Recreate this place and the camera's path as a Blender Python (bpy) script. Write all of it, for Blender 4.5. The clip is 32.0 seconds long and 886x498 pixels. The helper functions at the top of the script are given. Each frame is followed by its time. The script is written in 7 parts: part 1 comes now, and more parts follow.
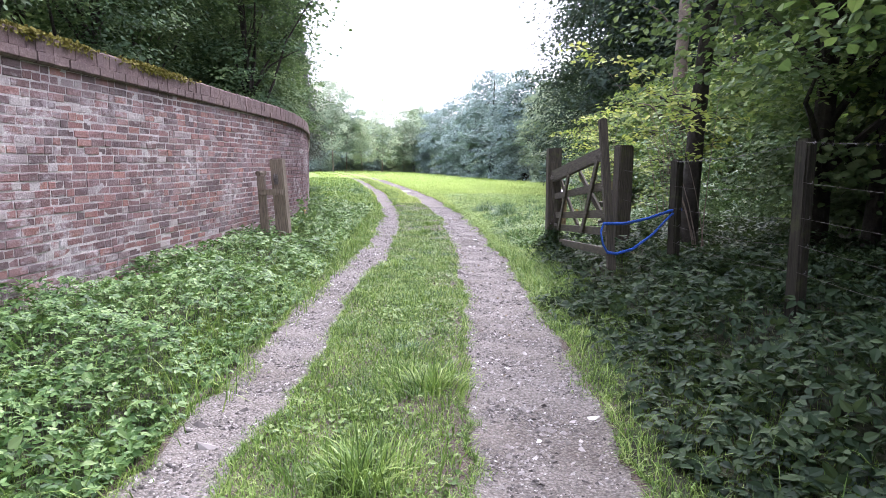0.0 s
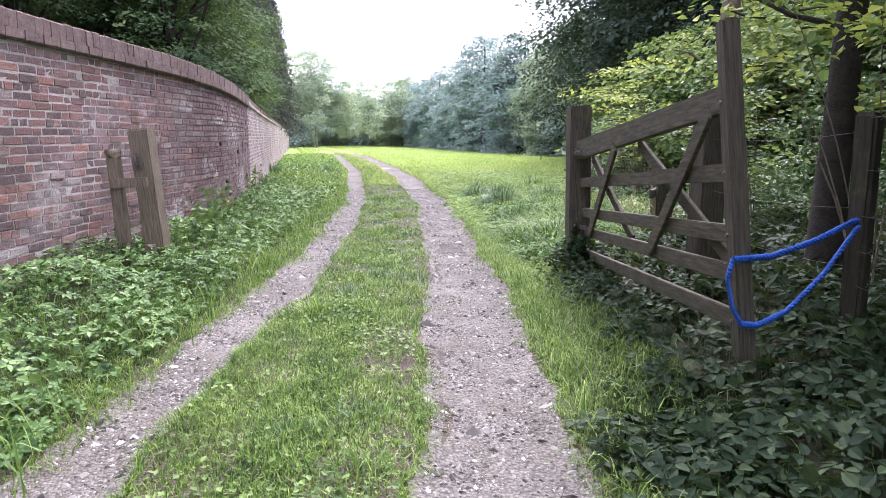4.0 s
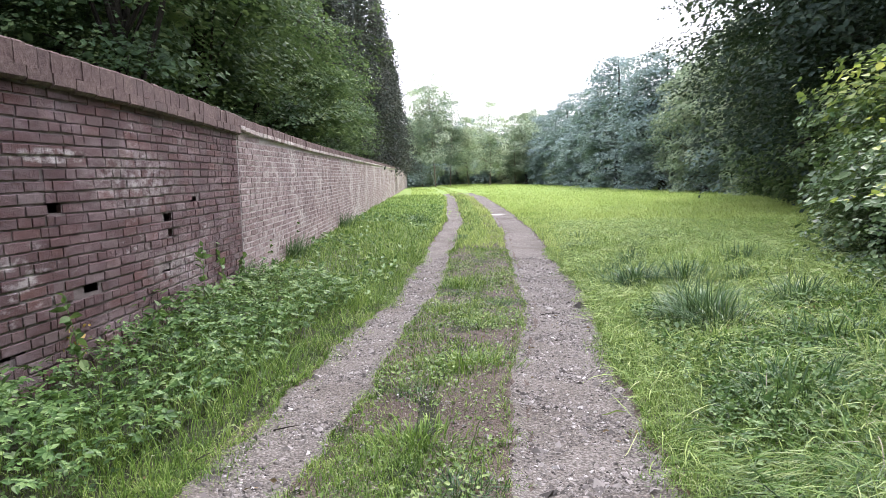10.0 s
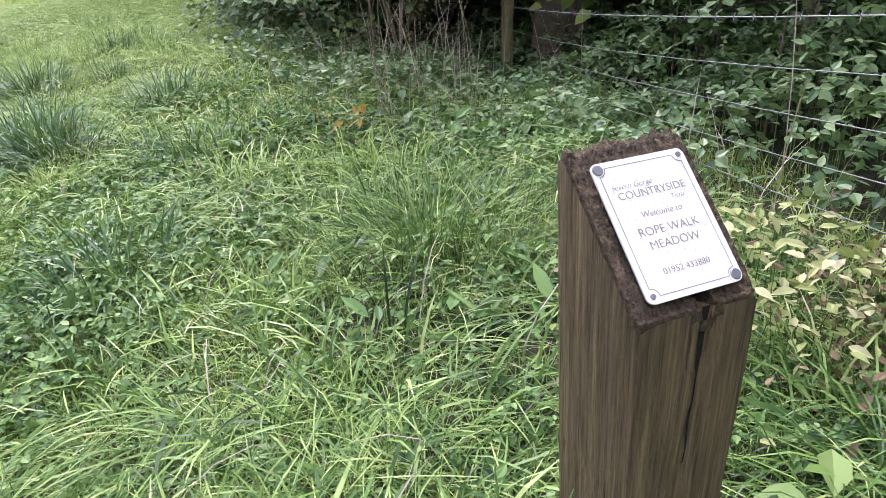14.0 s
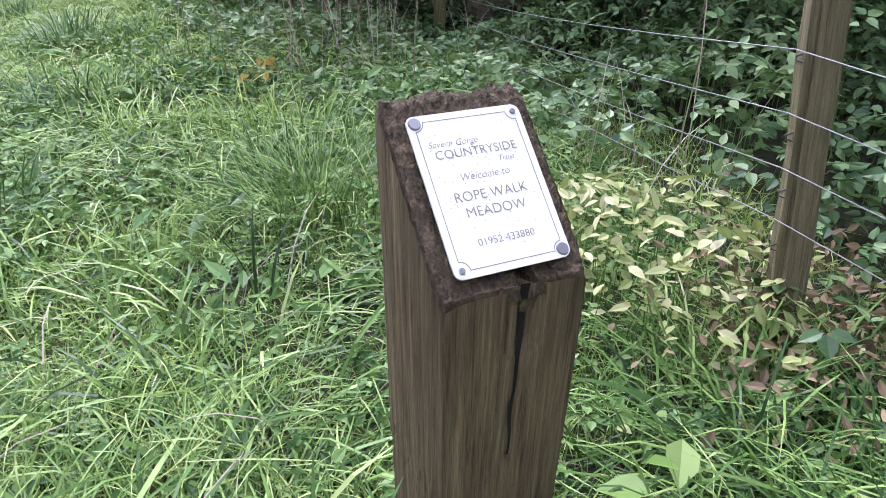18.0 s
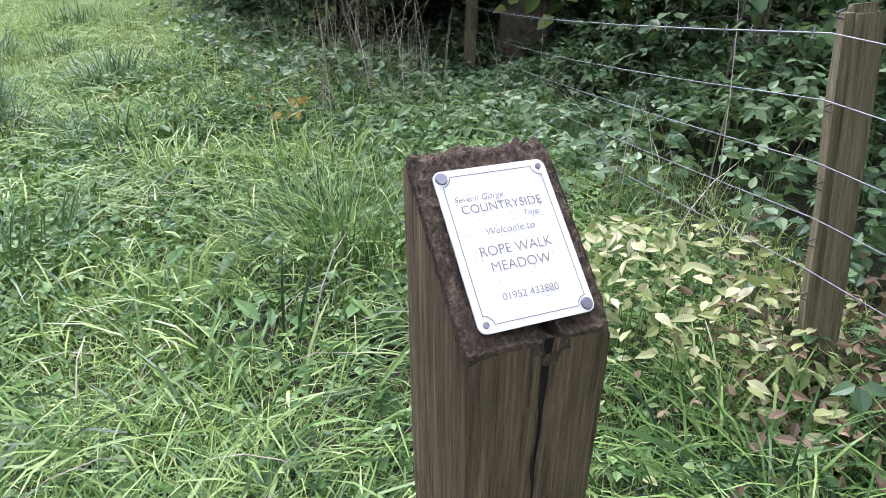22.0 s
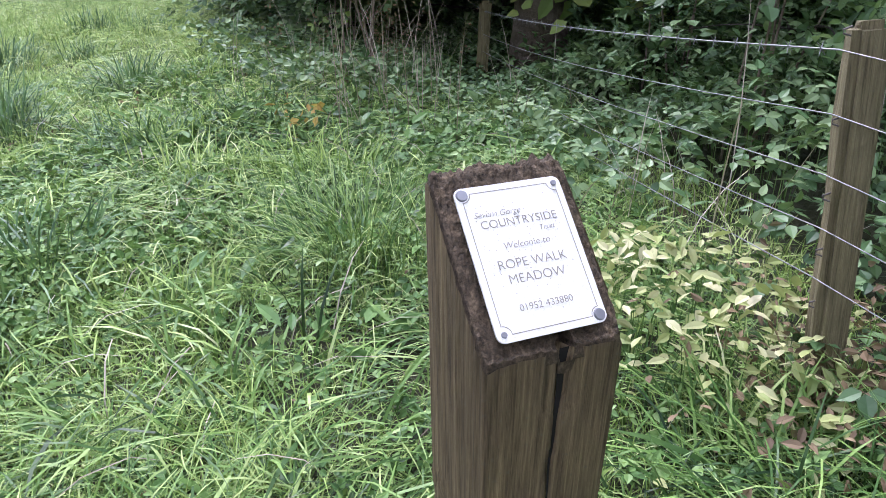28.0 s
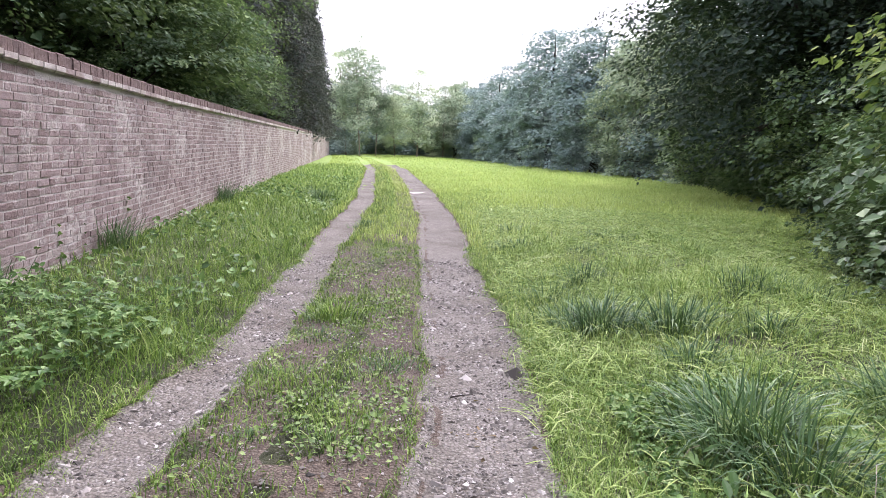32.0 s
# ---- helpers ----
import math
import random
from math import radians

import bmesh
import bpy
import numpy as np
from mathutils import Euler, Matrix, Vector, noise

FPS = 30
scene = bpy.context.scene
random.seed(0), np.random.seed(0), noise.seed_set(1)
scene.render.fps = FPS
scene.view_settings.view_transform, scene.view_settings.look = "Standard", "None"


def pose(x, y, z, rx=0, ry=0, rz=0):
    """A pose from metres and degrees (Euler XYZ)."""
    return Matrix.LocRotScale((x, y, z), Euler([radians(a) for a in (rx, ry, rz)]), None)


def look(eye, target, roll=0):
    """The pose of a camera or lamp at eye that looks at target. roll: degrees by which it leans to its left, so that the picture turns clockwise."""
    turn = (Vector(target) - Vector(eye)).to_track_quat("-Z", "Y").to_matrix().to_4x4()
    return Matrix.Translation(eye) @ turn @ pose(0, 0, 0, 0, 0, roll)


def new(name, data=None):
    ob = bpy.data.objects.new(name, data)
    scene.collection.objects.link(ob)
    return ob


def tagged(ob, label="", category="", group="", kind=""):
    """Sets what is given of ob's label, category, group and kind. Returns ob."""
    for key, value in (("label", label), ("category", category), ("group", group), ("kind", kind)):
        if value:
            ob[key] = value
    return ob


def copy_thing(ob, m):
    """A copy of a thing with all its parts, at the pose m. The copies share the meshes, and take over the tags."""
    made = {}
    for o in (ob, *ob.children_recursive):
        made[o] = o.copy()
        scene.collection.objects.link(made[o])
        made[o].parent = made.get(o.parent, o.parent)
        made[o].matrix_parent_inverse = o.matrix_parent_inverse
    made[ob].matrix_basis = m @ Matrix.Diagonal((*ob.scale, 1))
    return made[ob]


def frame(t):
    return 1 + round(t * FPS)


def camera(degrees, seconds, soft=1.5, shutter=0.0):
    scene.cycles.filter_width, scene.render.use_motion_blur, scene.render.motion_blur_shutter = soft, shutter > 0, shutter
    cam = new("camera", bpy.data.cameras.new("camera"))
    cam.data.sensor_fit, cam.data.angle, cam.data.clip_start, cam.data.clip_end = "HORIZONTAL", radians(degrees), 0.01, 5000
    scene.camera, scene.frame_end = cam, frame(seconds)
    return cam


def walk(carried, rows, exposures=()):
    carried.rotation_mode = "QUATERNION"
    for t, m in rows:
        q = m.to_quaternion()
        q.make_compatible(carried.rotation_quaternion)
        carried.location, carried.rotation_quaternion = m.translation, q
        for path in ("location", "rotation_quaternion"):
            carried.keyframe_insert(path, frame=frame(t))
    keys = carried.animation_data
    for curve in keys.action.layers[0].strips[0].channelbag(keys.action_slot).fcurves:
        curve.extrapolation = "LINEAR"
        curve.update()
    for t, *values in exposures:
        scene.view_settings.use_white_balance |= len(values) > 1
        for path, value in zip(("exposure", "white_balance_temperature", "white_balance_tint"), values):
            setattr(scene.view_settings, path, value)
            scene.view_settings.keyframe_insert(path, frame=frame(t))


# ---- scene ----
cam = camera(65.5, 32.0, 0.85)
PATH = [
    (0, (-0.732, -3.786, 1.383), (-0.637, -1.804, 1.133), 0.5),
    (0.5, (-0.752, -3.749, 1.373), (-0.64, -1.765, 1.14), -1.6),
    (1, (-0.669, -3.489, 1.326), (-0.582, -1.509, 1.052), -3.1),
    (1.5, (-0.594, -3.078, 1.301), (-0.545, -1.105, 0.98), -1.4),
    (2, (-0.56, -2.497, 1.374), (-0.469, -0.516, 1.117), -1.5),
    (2.5, (-0.465, -1.909, 1.368), (-0.411, 0.055, 0.995), -2.0),
    (4.5, (-0.235, 0.619, 1.327), (-0.109, 2.593, 1.037), -0.1),
    (5, (-0.26, 1.188, 1.359), (-0.181, 3.175, 1.142), -2.2),
    (5.5, (-0.191, 1.875, 1.356), (-0.234, 3.873, 1.275), -3.5),
    (6, (-0.166, 2.364, 1.338), (-0.179, 4.36, 1.202), -0.7),
    (6.5, (-0.103, 2.953, 1.352), (-0.127, 4.951, 1.278), -2.7),
    (7, (-0.094, 3.547, 1.344), (-0.191, 5.536, 1.159), 0.1),
    (7.5, (-0.1, 4.146, 1.365), (-0.177, 6.14, 1.241), -2.4),
    (8, (-0.115, 4.676, 1.373), (-0.385, 6.654, 1.253), -1.5),
    (8.5, (-0.106, 5.217, 1.381), (-0.343, 7.195, 1.208), -1.1),
    (9, (0.007, 5.678, 1.376), (-0.429, 7.617, 1.151), -1.2),
    (9.5, (-0.003, 6.161, 1.376), (-0.26, 8.131, 1.149), -0.3),
    (10, (0.115, 6.509, 1.368), (-0.138, 8.481, 1.154), -1.9),
    (10.5, (0.19, 6.836, 1.373), (0.043, 8.81, 1.09), -3.1),
    (11, (0.321, 7.119, 1.378), (0.586, 9.08, 1.085), -2.2),
    (11.5, (0.476, 7.314, 1.372), (0.892, 9.231, 0.981), -3.8),
    (12, (0.701, 7.488, 1.369), (1.207, 9.363, 0.891), -3.3),
    (12.5, (0.818, 7.672, 1.347), (1.728, 9.369, 0.806), -4.2),
    (13, (0.921, 7.743, 1.316), (1.983, 9.287, 0.618), -3.6),
    (13.5, (1.077, 7.757, 1.282), (2.061, 9.307, 0.489), -2.8),
    (14, (1.187, 7.77, 1.254), (2.202, 9.253, 0.376), -3.7),
    (14.5, (1.275, 7.773, 1.244), (2.363, 9.163, 0.303), -4.8),
    (15, (1.292, 7.768, 1.242), (2.414, 9.115, 0.279), -3.8),
    (15.5, (1.336, 7.763, 1.211), (2.471, 9.076, 0.218), -0.8),
    (18, (1.402, 7.745, 1.186), (2.512, 9.103, 0.226), 0.8),
    (20, (1.405, 7.744, 1.199), (2.483, 9.153, 0.277), -0.2),
    (22, (1.404, 7.744, 1.215), (2.477, 9.185, 0.336), 0.4),
    (24, (1.41, 7.725, 1.208), (2.464, 9.166, 0.307), 2.3),
    (27, (1.412, 7.725, 1.224), (2.436, 9.194, 0.335), 1.5),
    (28, (1.373, 7.722, 1.251), (2.42, 9.183, 0.373), 0.1),
    (28.5, (1.297, 7.715, 1.292), (2.264, 9.25, 0.449), 0.9),
    (29, (1.182, 7.772, 1.305), (2.052, 9.427, 0.594), 2.8),
    (29.5, (0.972, 7.714, 1.364), (1.597, 9.541, 0.844), 7.0),
    (30, (0.705, 7.927, 1.385), (1.103, 9.851, 1.011), 4.2),
    (30.5, (0.593, 8.17, 1.347), (0.879, 10.111, 0.959), 2.3),
    (31, (0.474, 8.495, 1.39), (0.527, 10.467, 1.061), 0.3),
    (31.5, (0.321, 8.975, 1.411), (0.394, 10.96, 1.183), 0.2),
    (32, (0.208, 9.521, 1.365), (0.171, 11.499, 1.068), 1.5),
]
walk(cam, [(t, look(eye, target, roll)) for t, eye, target, roll in PATH], [(0, 1.85, 5950, 27), (2, 2.0, 5950, 27), (5, 1.72, 6100, 27), (8, 1.45, 6200, 23), (10, 1.4, 6250, 21), (11, 1.5, 6250, 23), (12, 1.8, 6100, 30), (13, 1.95, 6200, 33), (14, 1.75, 6000, 29), (15.5, 1.75, 5700, 27), (28, 1.75, 5700, 27), (29, 1.85, 5750, 27), (30, 2.1, 5850, 26), (31, 1.8, 6150, 29), (32, 1.42, 6250, 26)])

# ---- light ----
world = bpy.data.worlds.new("overcast_sky")
scene.world = world
world.use_nodes = True
wn, wl = world.node_tree.nodes, world.node_tree.links
wn.clear()
sky = wn.new("ShaderNodeTexSky")
sky.sky_type, sky.sun_disc = "NISHITA", False
sky.sun_elevation, sky.sun_rotation = radians(48), radians(20)
sky.air_density, sky.dust_density, sky.ozone_density = 1.0, 4.0, 1.0
veil = wn.new("ShaderNodeMix")
veil.data_type = "RGBA"
veil.inputs[0].default_value = 0.8
veil.inputs[7].default_value = (9.0, 9.3, 9.8, 1)
back = wn.new("ShaderNodeBackground")
back.inputs["Strength"].default_value = 0.13
wout = wn.new("ShaderNodeOutputWorld")
wl.new(sky.outputs[0], veil.inputs[6])
wl.new(veil.outputs[2], back.inputs["Color"])
wl.new(back.outputs[0], wout.inputs[0])

sun_data = bpy.data.lights.new("sun", "SUN")
sun_data.energy, sun_data.angle, sun_data.color = 1.5, radians(14), (1.0, 0.97, 0.92)
sun = new("sun", sun_data)
sun.matrix_world = look((0, 0, 40), (0 - 14 * math.sin(radians(20)) * 2, 0 - 14 * math.cos(radians(20)) * 2, 8))

# ---- materials ----


def material(name, rough=0.8, metal=0.0):
    m = bpy.data.materials.new(name)
    m.use_nodes = True
    nt = m.node_tree
    bs = nt.nodes["Principled BSDF"]
    bs.inputs["Roughness"].default_value, bs.inputs["Metallic"].default_value = rough, metal
    return m, nt, bs


def node(nt, kind, **values):
    n = nt.nodes.new(kind)
    for key, value in values.items():
        n.inputs[key.replace("_", " ")].default_value = value
    return n


def noise_of(nt, scale, detail=4.0, rough=0.6, stretch=None, world_space=True):
    src = nt.nodes.new("ShaderNodeNewGeometry").outputs["Position"] if world_space else nt.nodes.new("ShaderNodeTexCoord").outputs["Object"]
    if stretch:
        mp = nt.nodes.new("ShaderNodeMapping")
        mp.inputs["Scale"].default_value = stretch
        nt.links.new(src, mp.inputs["Vector"])
        src = mp.outputs[0]
    n = node(nt, "ShaderNodeTexNoise", Scale=scale, Detail=detail, Roughness=rough)
    nt.links.new(src, n.inputs["Vector"])
    return n.outputs["Fac"]


def ramp(nt, fac, stops):
    r = nt.nodes.new("ShaderNodeValToRGB")
    while len(r.color_ramp.elements) < len(stops):
        r.color_ramp.elements.new(0.5)
    for e, (p, c) in zip(r.color_ramp.elements, stops):
        e.position, e.color = p, (*c, 1)
    nt.links.new(fac, r.inputs["Fac"])
    return r.outputs["Color"]


def mixed(nt, fac, a, b, how="MIX"):
    m = nt.nodes.new("ShaderNodeMix")
    m.data_type, m.blend_type = "RGBA", how
    for sock, v in ((m.inputs[0], fac), (m.inputs[6], a), (m.inputs[7], b)):
        if isinstance(v, (int, float)):
            sock.default_value = v
        elif isinstance(v, tuple):
            sock.default_value = (*v, 1)
        else:
            nt.links.new(v, sock)
    return m.outputs[2]


def maths(nt, how, a, b=0.0):
    m = nt.nodes.new("ShaderNodeMath")
    m.operation = how
    for sock, v in ((m.inputs[0], a), (m.inputs[1], b)):
        if isinstance(v, (int, float)):
            sock.default_value = v
        else:
            nt.links.new(v, sock)
    return m.outputs[0]


def bump(nt, bs, height, strength=0.4, distance=0.01):
    b = node(nt, "ShaderNodeBump", Strength=strength, Distance=distance)
    nt.links.new(height, b.inputs["Height"])
    nt.links.new(b.outputs[0], bs.inputs["Normal"])


def piece_random(nt):
    """A number for each piece, whether it is an object or an island of a joined mesh."""
    a = nt.nodes.new("ShaderNodeObjectInfo").outputs["Random"]
    b = nt.nodes.new("ShaderNodeNewGeometry").outputs["Random Per Island"]
    return maths(nt, "FRACT", maths(nt, "ADD", a, b))


def leaf_material(name, stops, through_light=0.35, rough=0.5, patch=0.6, gloss=0.5, by_tree=0.0, single=0.6):
    """Leaves or blades: a colour per island, broad patches, some light let through."""
    stops = [(f, (c[0], c[1], 1.22 * c[2] + 0.004)) for f, c in stops]
    m, nt, bs = material(name, rough)
    rnd = nt.nodes.new("ShaderNodeNewGeometry").outputs["Random Per Island"]
    broad = noise_of(nt, patch, 3.0)
    fac = maths(nt, "ADD", maths(nt, "MULTIPLY", rnd, single), maths(nt, "MULTIPLY", maths(nt, "SUBTRACT", maths(nt, "MULTIPLY", broad, 2.0), 0.5), 1.0 - single))
    col = ramp(nt, fac, stops)
    if by_tree:
        tone = nt.nodes.new("ShaderNodeObjectInfo").outputs["Random"]
        col = mixed(nt, maths(nt, "MULTIPLY", tone, by_tree), col, mixed(nt, 1.0, col, (1.9, 1.75, 1.6), "MULTIPLY"))
    nt.links.new(col, bs.inputs["Base Color"])
    bs.inputs["Specular IOR Level"].default_value = gloss
    tr = nt.nodes.new("ShaderNodeBsdfTranslucent")
    nt.links.new(mixed(nt, 0.5, col, (0.16, 0.24, 0.05)), tr.inputs["Color"])
    mx = nt.nodes.new("ShaderNodeMixShader")
    mx.inputs[0].default_value = through_light
    nt.links.new(bs.outputs[0], mx.inputs[1])
    nt.links.new(tr.outputs[0], mx.inputs[2])
    nt.links.new(mx.outputs[0], nt.nodes["Material Output"].inputs["Surface"])
    return m


def wood_material(name, dark, light, moss=0.0, scale=1.0, along=(6, 6, 0.35)):
    m, nt, bs = material(name, 0.85)
    grain = noise_of(nt, 14 * scale, 6.0, 0.65, along, world_space=False)
    coarse = noise_of(nt, 3 * scale, 3.0, 0.5, (1.5, 1.5, 0.5), world_space=False)
    col = mixed(nt, coarse, ramp(nt, grain, [(0.3, dark), (0.7, light)]), tuple(0.55 * c for c in light), "MIX")
    col = mixed(nt, 0.55, col, ramp(nt, grain, [(0.35, tuple(0.5 * c for c in dark)), (0.65, light)]))
    if moss:
        spots = ramp(nt, noise_of(nt, 9, 5.0), [(0.55, (0, 0, 0)), (0.7, (moss, moss, moss))])
        col = mixed(nt, spots, col, (0.09, 0.11, 0.03))
    nt.links.new(col, bs.inputs["Base Color"])
    bump(nt, bs, grain, 0.7, 0.006)
    return m


def brick_material(name, stops, pale, pale_from, damp=False, grit=0.5, wet_to=(0.098, 0.052, 0.057), sooty=0.6):
    """Old bricks: a colour a piece, lime smears, soot; damp: darker and browner past the bend of the wall."""
    m, nt, bs = material(name, 0.92)
    rnd = piece_random(nt)
    col = ramp(nt, rnd, stops)
    col = mixed(nt, grit, col, ramp(nt, noise_of(nt, 26, 7.0, 0.75), [(0.3, (0.09, 0.06, 0.062)), (0.5, (0.22, 0.15, 0.14)), (0.72, (0.46, 0.36, 0.34))]))
    if damp:
        sep = nt.nodes.new("ShaderNodeSeparateXYZ")
        nt.links.new(nt.nodes.new("ShaderNodeNewGeometry").outputs["Position"], sep.inputs[0])
        reach = maths(nt, "ADD", maths(nt, "MULTIPLY", sep.outputs["Y"], 0.3), maths(nt, "MULTIPLY", noise_of(nt, 0.8, 5.0, 0.6), 1.2))
        wet = maths(nt, "MINIMUM", maths(nt, "MAXIMUM", maths(nt, "SUBTRACT", reach, 2.7), 0.0), 0.95)
        wet = maths(nt, "MULTIPLY", wet, maths(nt, "LESS_THAN", sep.outputs["Y"], 14.6))
        col = mixed(nt, wet, col, mixed(nt, 0.84, col, wet_to))
    if damp:
        wash = ramp(nt, noise_of(nt, 1.6, 6.0, 0.7, (1, 1, 2.5)), [(0.46, (0, 0, 0)), (0.68, (0.55, 0.55, 0.55))])
        col = mixed(nt, wash, col, (0.34, 0.275, 0.295))
    smear = maths(nt, "MULTIPLY", noise_of(nt, 5.5, 6.0, 0.7, (1, 1, 2.2)), noise_of(nt, 0.7, 3.0, 0.6))
    lime = ramp(nt, smear, [(pale_from, (0, 0, 0)), (pale_from + 0.09, (0.6, 0.6, 0.6))])
    col = mixed(nt, lime, col, pale)
    if damp:
        for sy, sz, ry, rz in ((10.7, 1.575, 0.45, 0.055), (9.87, 0.95, 0.13, 0.16), (9.2, 1.75, 0.5, 0.1), (2.2, 1.75, 0.5, 0.25), (3.3, 1.9, 0.7, 0.2), (1.6, 1.5, 0.4, 0.3), (5.2, 1.3, 0.7, 0.3), (6.4, 0.8, 0.5, 0.4), (12.6, 0.6, 0.8, 0.25), (11.8, 1.4, 0.9, 0.3)):
            dy = maths(nt, "DIVIDE", maths(nt, "SUBTRACT", sep.outputs["Y"], sy), ry)
            dz = maths(nt, "DIVIDE", maths(nt, "SUBTRACT", sep.outputs["Z"], sz), rz)
            near = maths(nt, "SUBTRACT", 1.0, maths(nt, "ADD", maths(nt, "MULTIPLY", dy, dy), maths(nt, "MULTIPLY", dz, dz)))
            blot = maths(nt, "MULTIPLY", maths(nt, "MINIMUM", maths(nt, "MAXIMUM", maths(nt, "MULTIPLY", near, 2.5 if rz < 0.06 else 0.75), 0.0), 1.0), ramp(nt, noise_of(nt, 9, 6.0, 0.75, (1, 1, 1.8)), [(0.42, (0, 0, 0)), (0.62, (0.85, 0.85, 0.85))]))
            col = mixed(nt, blot, col, pale)
    soot = ramp(nt, noise_of(nt, 2.3, 6.0, 0.7, (1, 1, 0.6)), [(0.48, (0, 0, 0)), (0.75, (sooty, sooty, sooty))])
    col = mixed(nt, soot, col, (0.085, 0.062, 0.065))
    nt.links.new(col, bs.inputs["Base Color"])
    bump(nt, bs, noise_of(nt, 38, 7.0, 0.8), 1.0, 0.016)
    return m


def mottled(name, stops, scale=8.0, rough=0.9, fine=90.0, relief=0.5, depth=0.01):
    m, nt, bs = material(name, rough)
    col = ramp(nt, noise_of(nt, scale, 6.0, 0.65), stops)
    fine_n = noise_of(nt, fine, 5.0, 0.7)
    col = mixed(nt, 0.35, col, ramp(nt, fine_n, [(0.3, tuple(0.5 * c for c in stops[0][1])), (0.7, tuple(min(1, 1.4 * c) for c in stops[-1][1]))]))
    nt.links.new(col, bs.inputs["Base Color"])
    bump(nt, bs, fine_n, relief, depth)
    return m


M_BRICK = brick_material("weathered_brick", [(0.0, (0.085, 0.052, 0.058)), (0.28, (0.165, 0.088, 0.088)), (0.58, (0.25, 0.12, 0.115)), (0.8, (0.33, 0.15, 0.132)), (0.88, (0.45, 0.19, 0.135)), (0.92, (0.33, 0.26, 0.26)), (1.0, (0.62, 0.56, 0.55))], (0.68, 0.64, 0.65), 0.30, True, 0.25)
M_BRICK_PALE = brick_material("paler_brick", [(0.0, (0.235, 0.17, 0.172)), (0.5, (0.365, 0.278, 0.28)), (1.0, (0.50, 0.42, 0.415))], (0.66, 0.62, 0.61), 0.26, False, 0.35)
M_BAND = brick_material("limewashed_brick", [(0.0, (0.38, 0.30, 0.29)), (0.6, (0.58, 0.52, 0.50)), (1.0, (0.68, 0.64, 0.62))], (0.74, 0.71, 0.69), 0.24, False, 0.25)
M_COPING = brick_material("coping_brick", [(0.0, (0.095, 0.062, 0.060)), (0.5, (0.135, 0.088, 0.083)), (1.0, (0.185, 0.13, 0.122))], (0.34, 0.29, 0.28), 0.36, False, 0.45)
M_MORTAR = brick_material("lime_mortar", [(0.0, (0.52, 0.48, 0.47)), (1.0, (0.64, 0.60, 0.59))], (0.70, 0.66, 0.65), 0.3, True, 0.1, (0.085, 0.058, 0.06), 0.3)


def pebbly(name, stops, scale, grey):
    """Packed earth and pebbles: a tone a pebble, over broad stains."""
    m, nt, bs = material(name, 0.92)
    vor = nt.nodes.new("ShaderNodeTexVoronoi")
    vor.inputs["Scale"].default_value, vor.inputs["Randomness"].default_value = scale, 1.0
    nt.links.new(nt.nodes.new("ShaderNodeNewGeometry").outputs["Position"], vor.inputs["Vector"])
    sepc = nt.nodes.new("ShaderNodeSeparateColor")
    nt.links.new(vor.outputs["Color"], sepc.inputs[0])
    peb = ramp(nt, sepc.outputs[0], [(0.0, tuple(0.6 * c for c in grey)), (0.5, grey), (0.9, tuple(1.35 * c for c in grey)), (1.0, tuple(1.8 * c for c in grey))])
    col = mixed(nt, 0.5, ramp(nt, noise_of(nt, 2.6, 6.0, 0.65), stops), peb)
    col = mixed(nt, ramp(nt, noise_of(nt, 0.9, 5.0, 0.65), [(0.45, (0, 0, 0)), (0.7, (0.75, 0.75, 0.75))]), col, mixed(nt, 1.0, col, (0.52, 0.47, 0.41), "MULTIPLY"))
    edge = ramp(nt, vor.outputs["Distance"], [(0.25, (1, 1, 1)), (0.75, (0.55, 0.53, 0.52))])
    col = mixed(nt, 1.0, col, edge, "MULTIPLY")
    nt.links.new(col, bs.inputs["Base Color"])
    bump(nt, bs, maths(nt, "SUBTRACT", maths(nt, "ADD", maths(nt, "MULTIPLY", noise_of(nt, 90, 4.0, 0.7), 0.5), sepc.outputs[1]), vor.outputs["Distance"]), 0.9, 0.012)
    return m


M_GRAVEL = pebbly("gravel", [(0.25, (0.12, 0.106, 0.09)), (0.5, (0.24, 0.22, 0.195)), (0.8, (0.38, 0.355, 0.32))], 62, (0.25, 0.23, 0.208))
M_FIELD, _nt, _bs = material("meadow_ground", 0.95)
# far green is lightened to carry the haze and glow of the open field
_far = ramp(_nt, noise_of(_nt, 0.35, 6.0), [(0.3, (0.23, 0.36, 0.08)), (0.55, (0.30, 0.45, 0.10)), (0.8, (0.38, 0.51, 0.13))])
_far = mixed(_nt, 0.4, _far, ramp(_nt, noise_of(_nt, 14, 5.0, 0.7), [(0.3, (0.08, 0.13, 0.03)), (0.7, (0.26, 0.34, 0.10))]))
# near mossy soil is darkened to paint the shade between the blades
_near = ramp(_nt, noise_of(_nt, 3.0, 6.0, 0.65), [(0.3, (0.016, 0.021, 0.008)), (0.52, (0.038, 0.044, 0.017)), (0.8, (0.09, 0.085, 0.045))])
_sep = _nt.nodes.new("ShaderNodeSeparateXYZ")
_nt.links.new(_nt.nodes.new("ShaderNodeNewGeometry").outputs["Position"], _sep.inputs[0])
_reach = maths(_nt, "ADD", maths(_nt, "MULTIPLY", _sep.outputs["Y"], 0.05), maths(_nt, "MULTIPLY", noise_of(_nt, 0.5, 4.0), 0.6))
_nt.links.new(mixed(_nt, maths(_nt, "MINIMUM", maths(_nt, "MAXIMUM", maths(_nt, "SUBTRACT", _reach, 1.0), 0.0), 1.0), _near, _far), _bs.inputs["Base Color"])
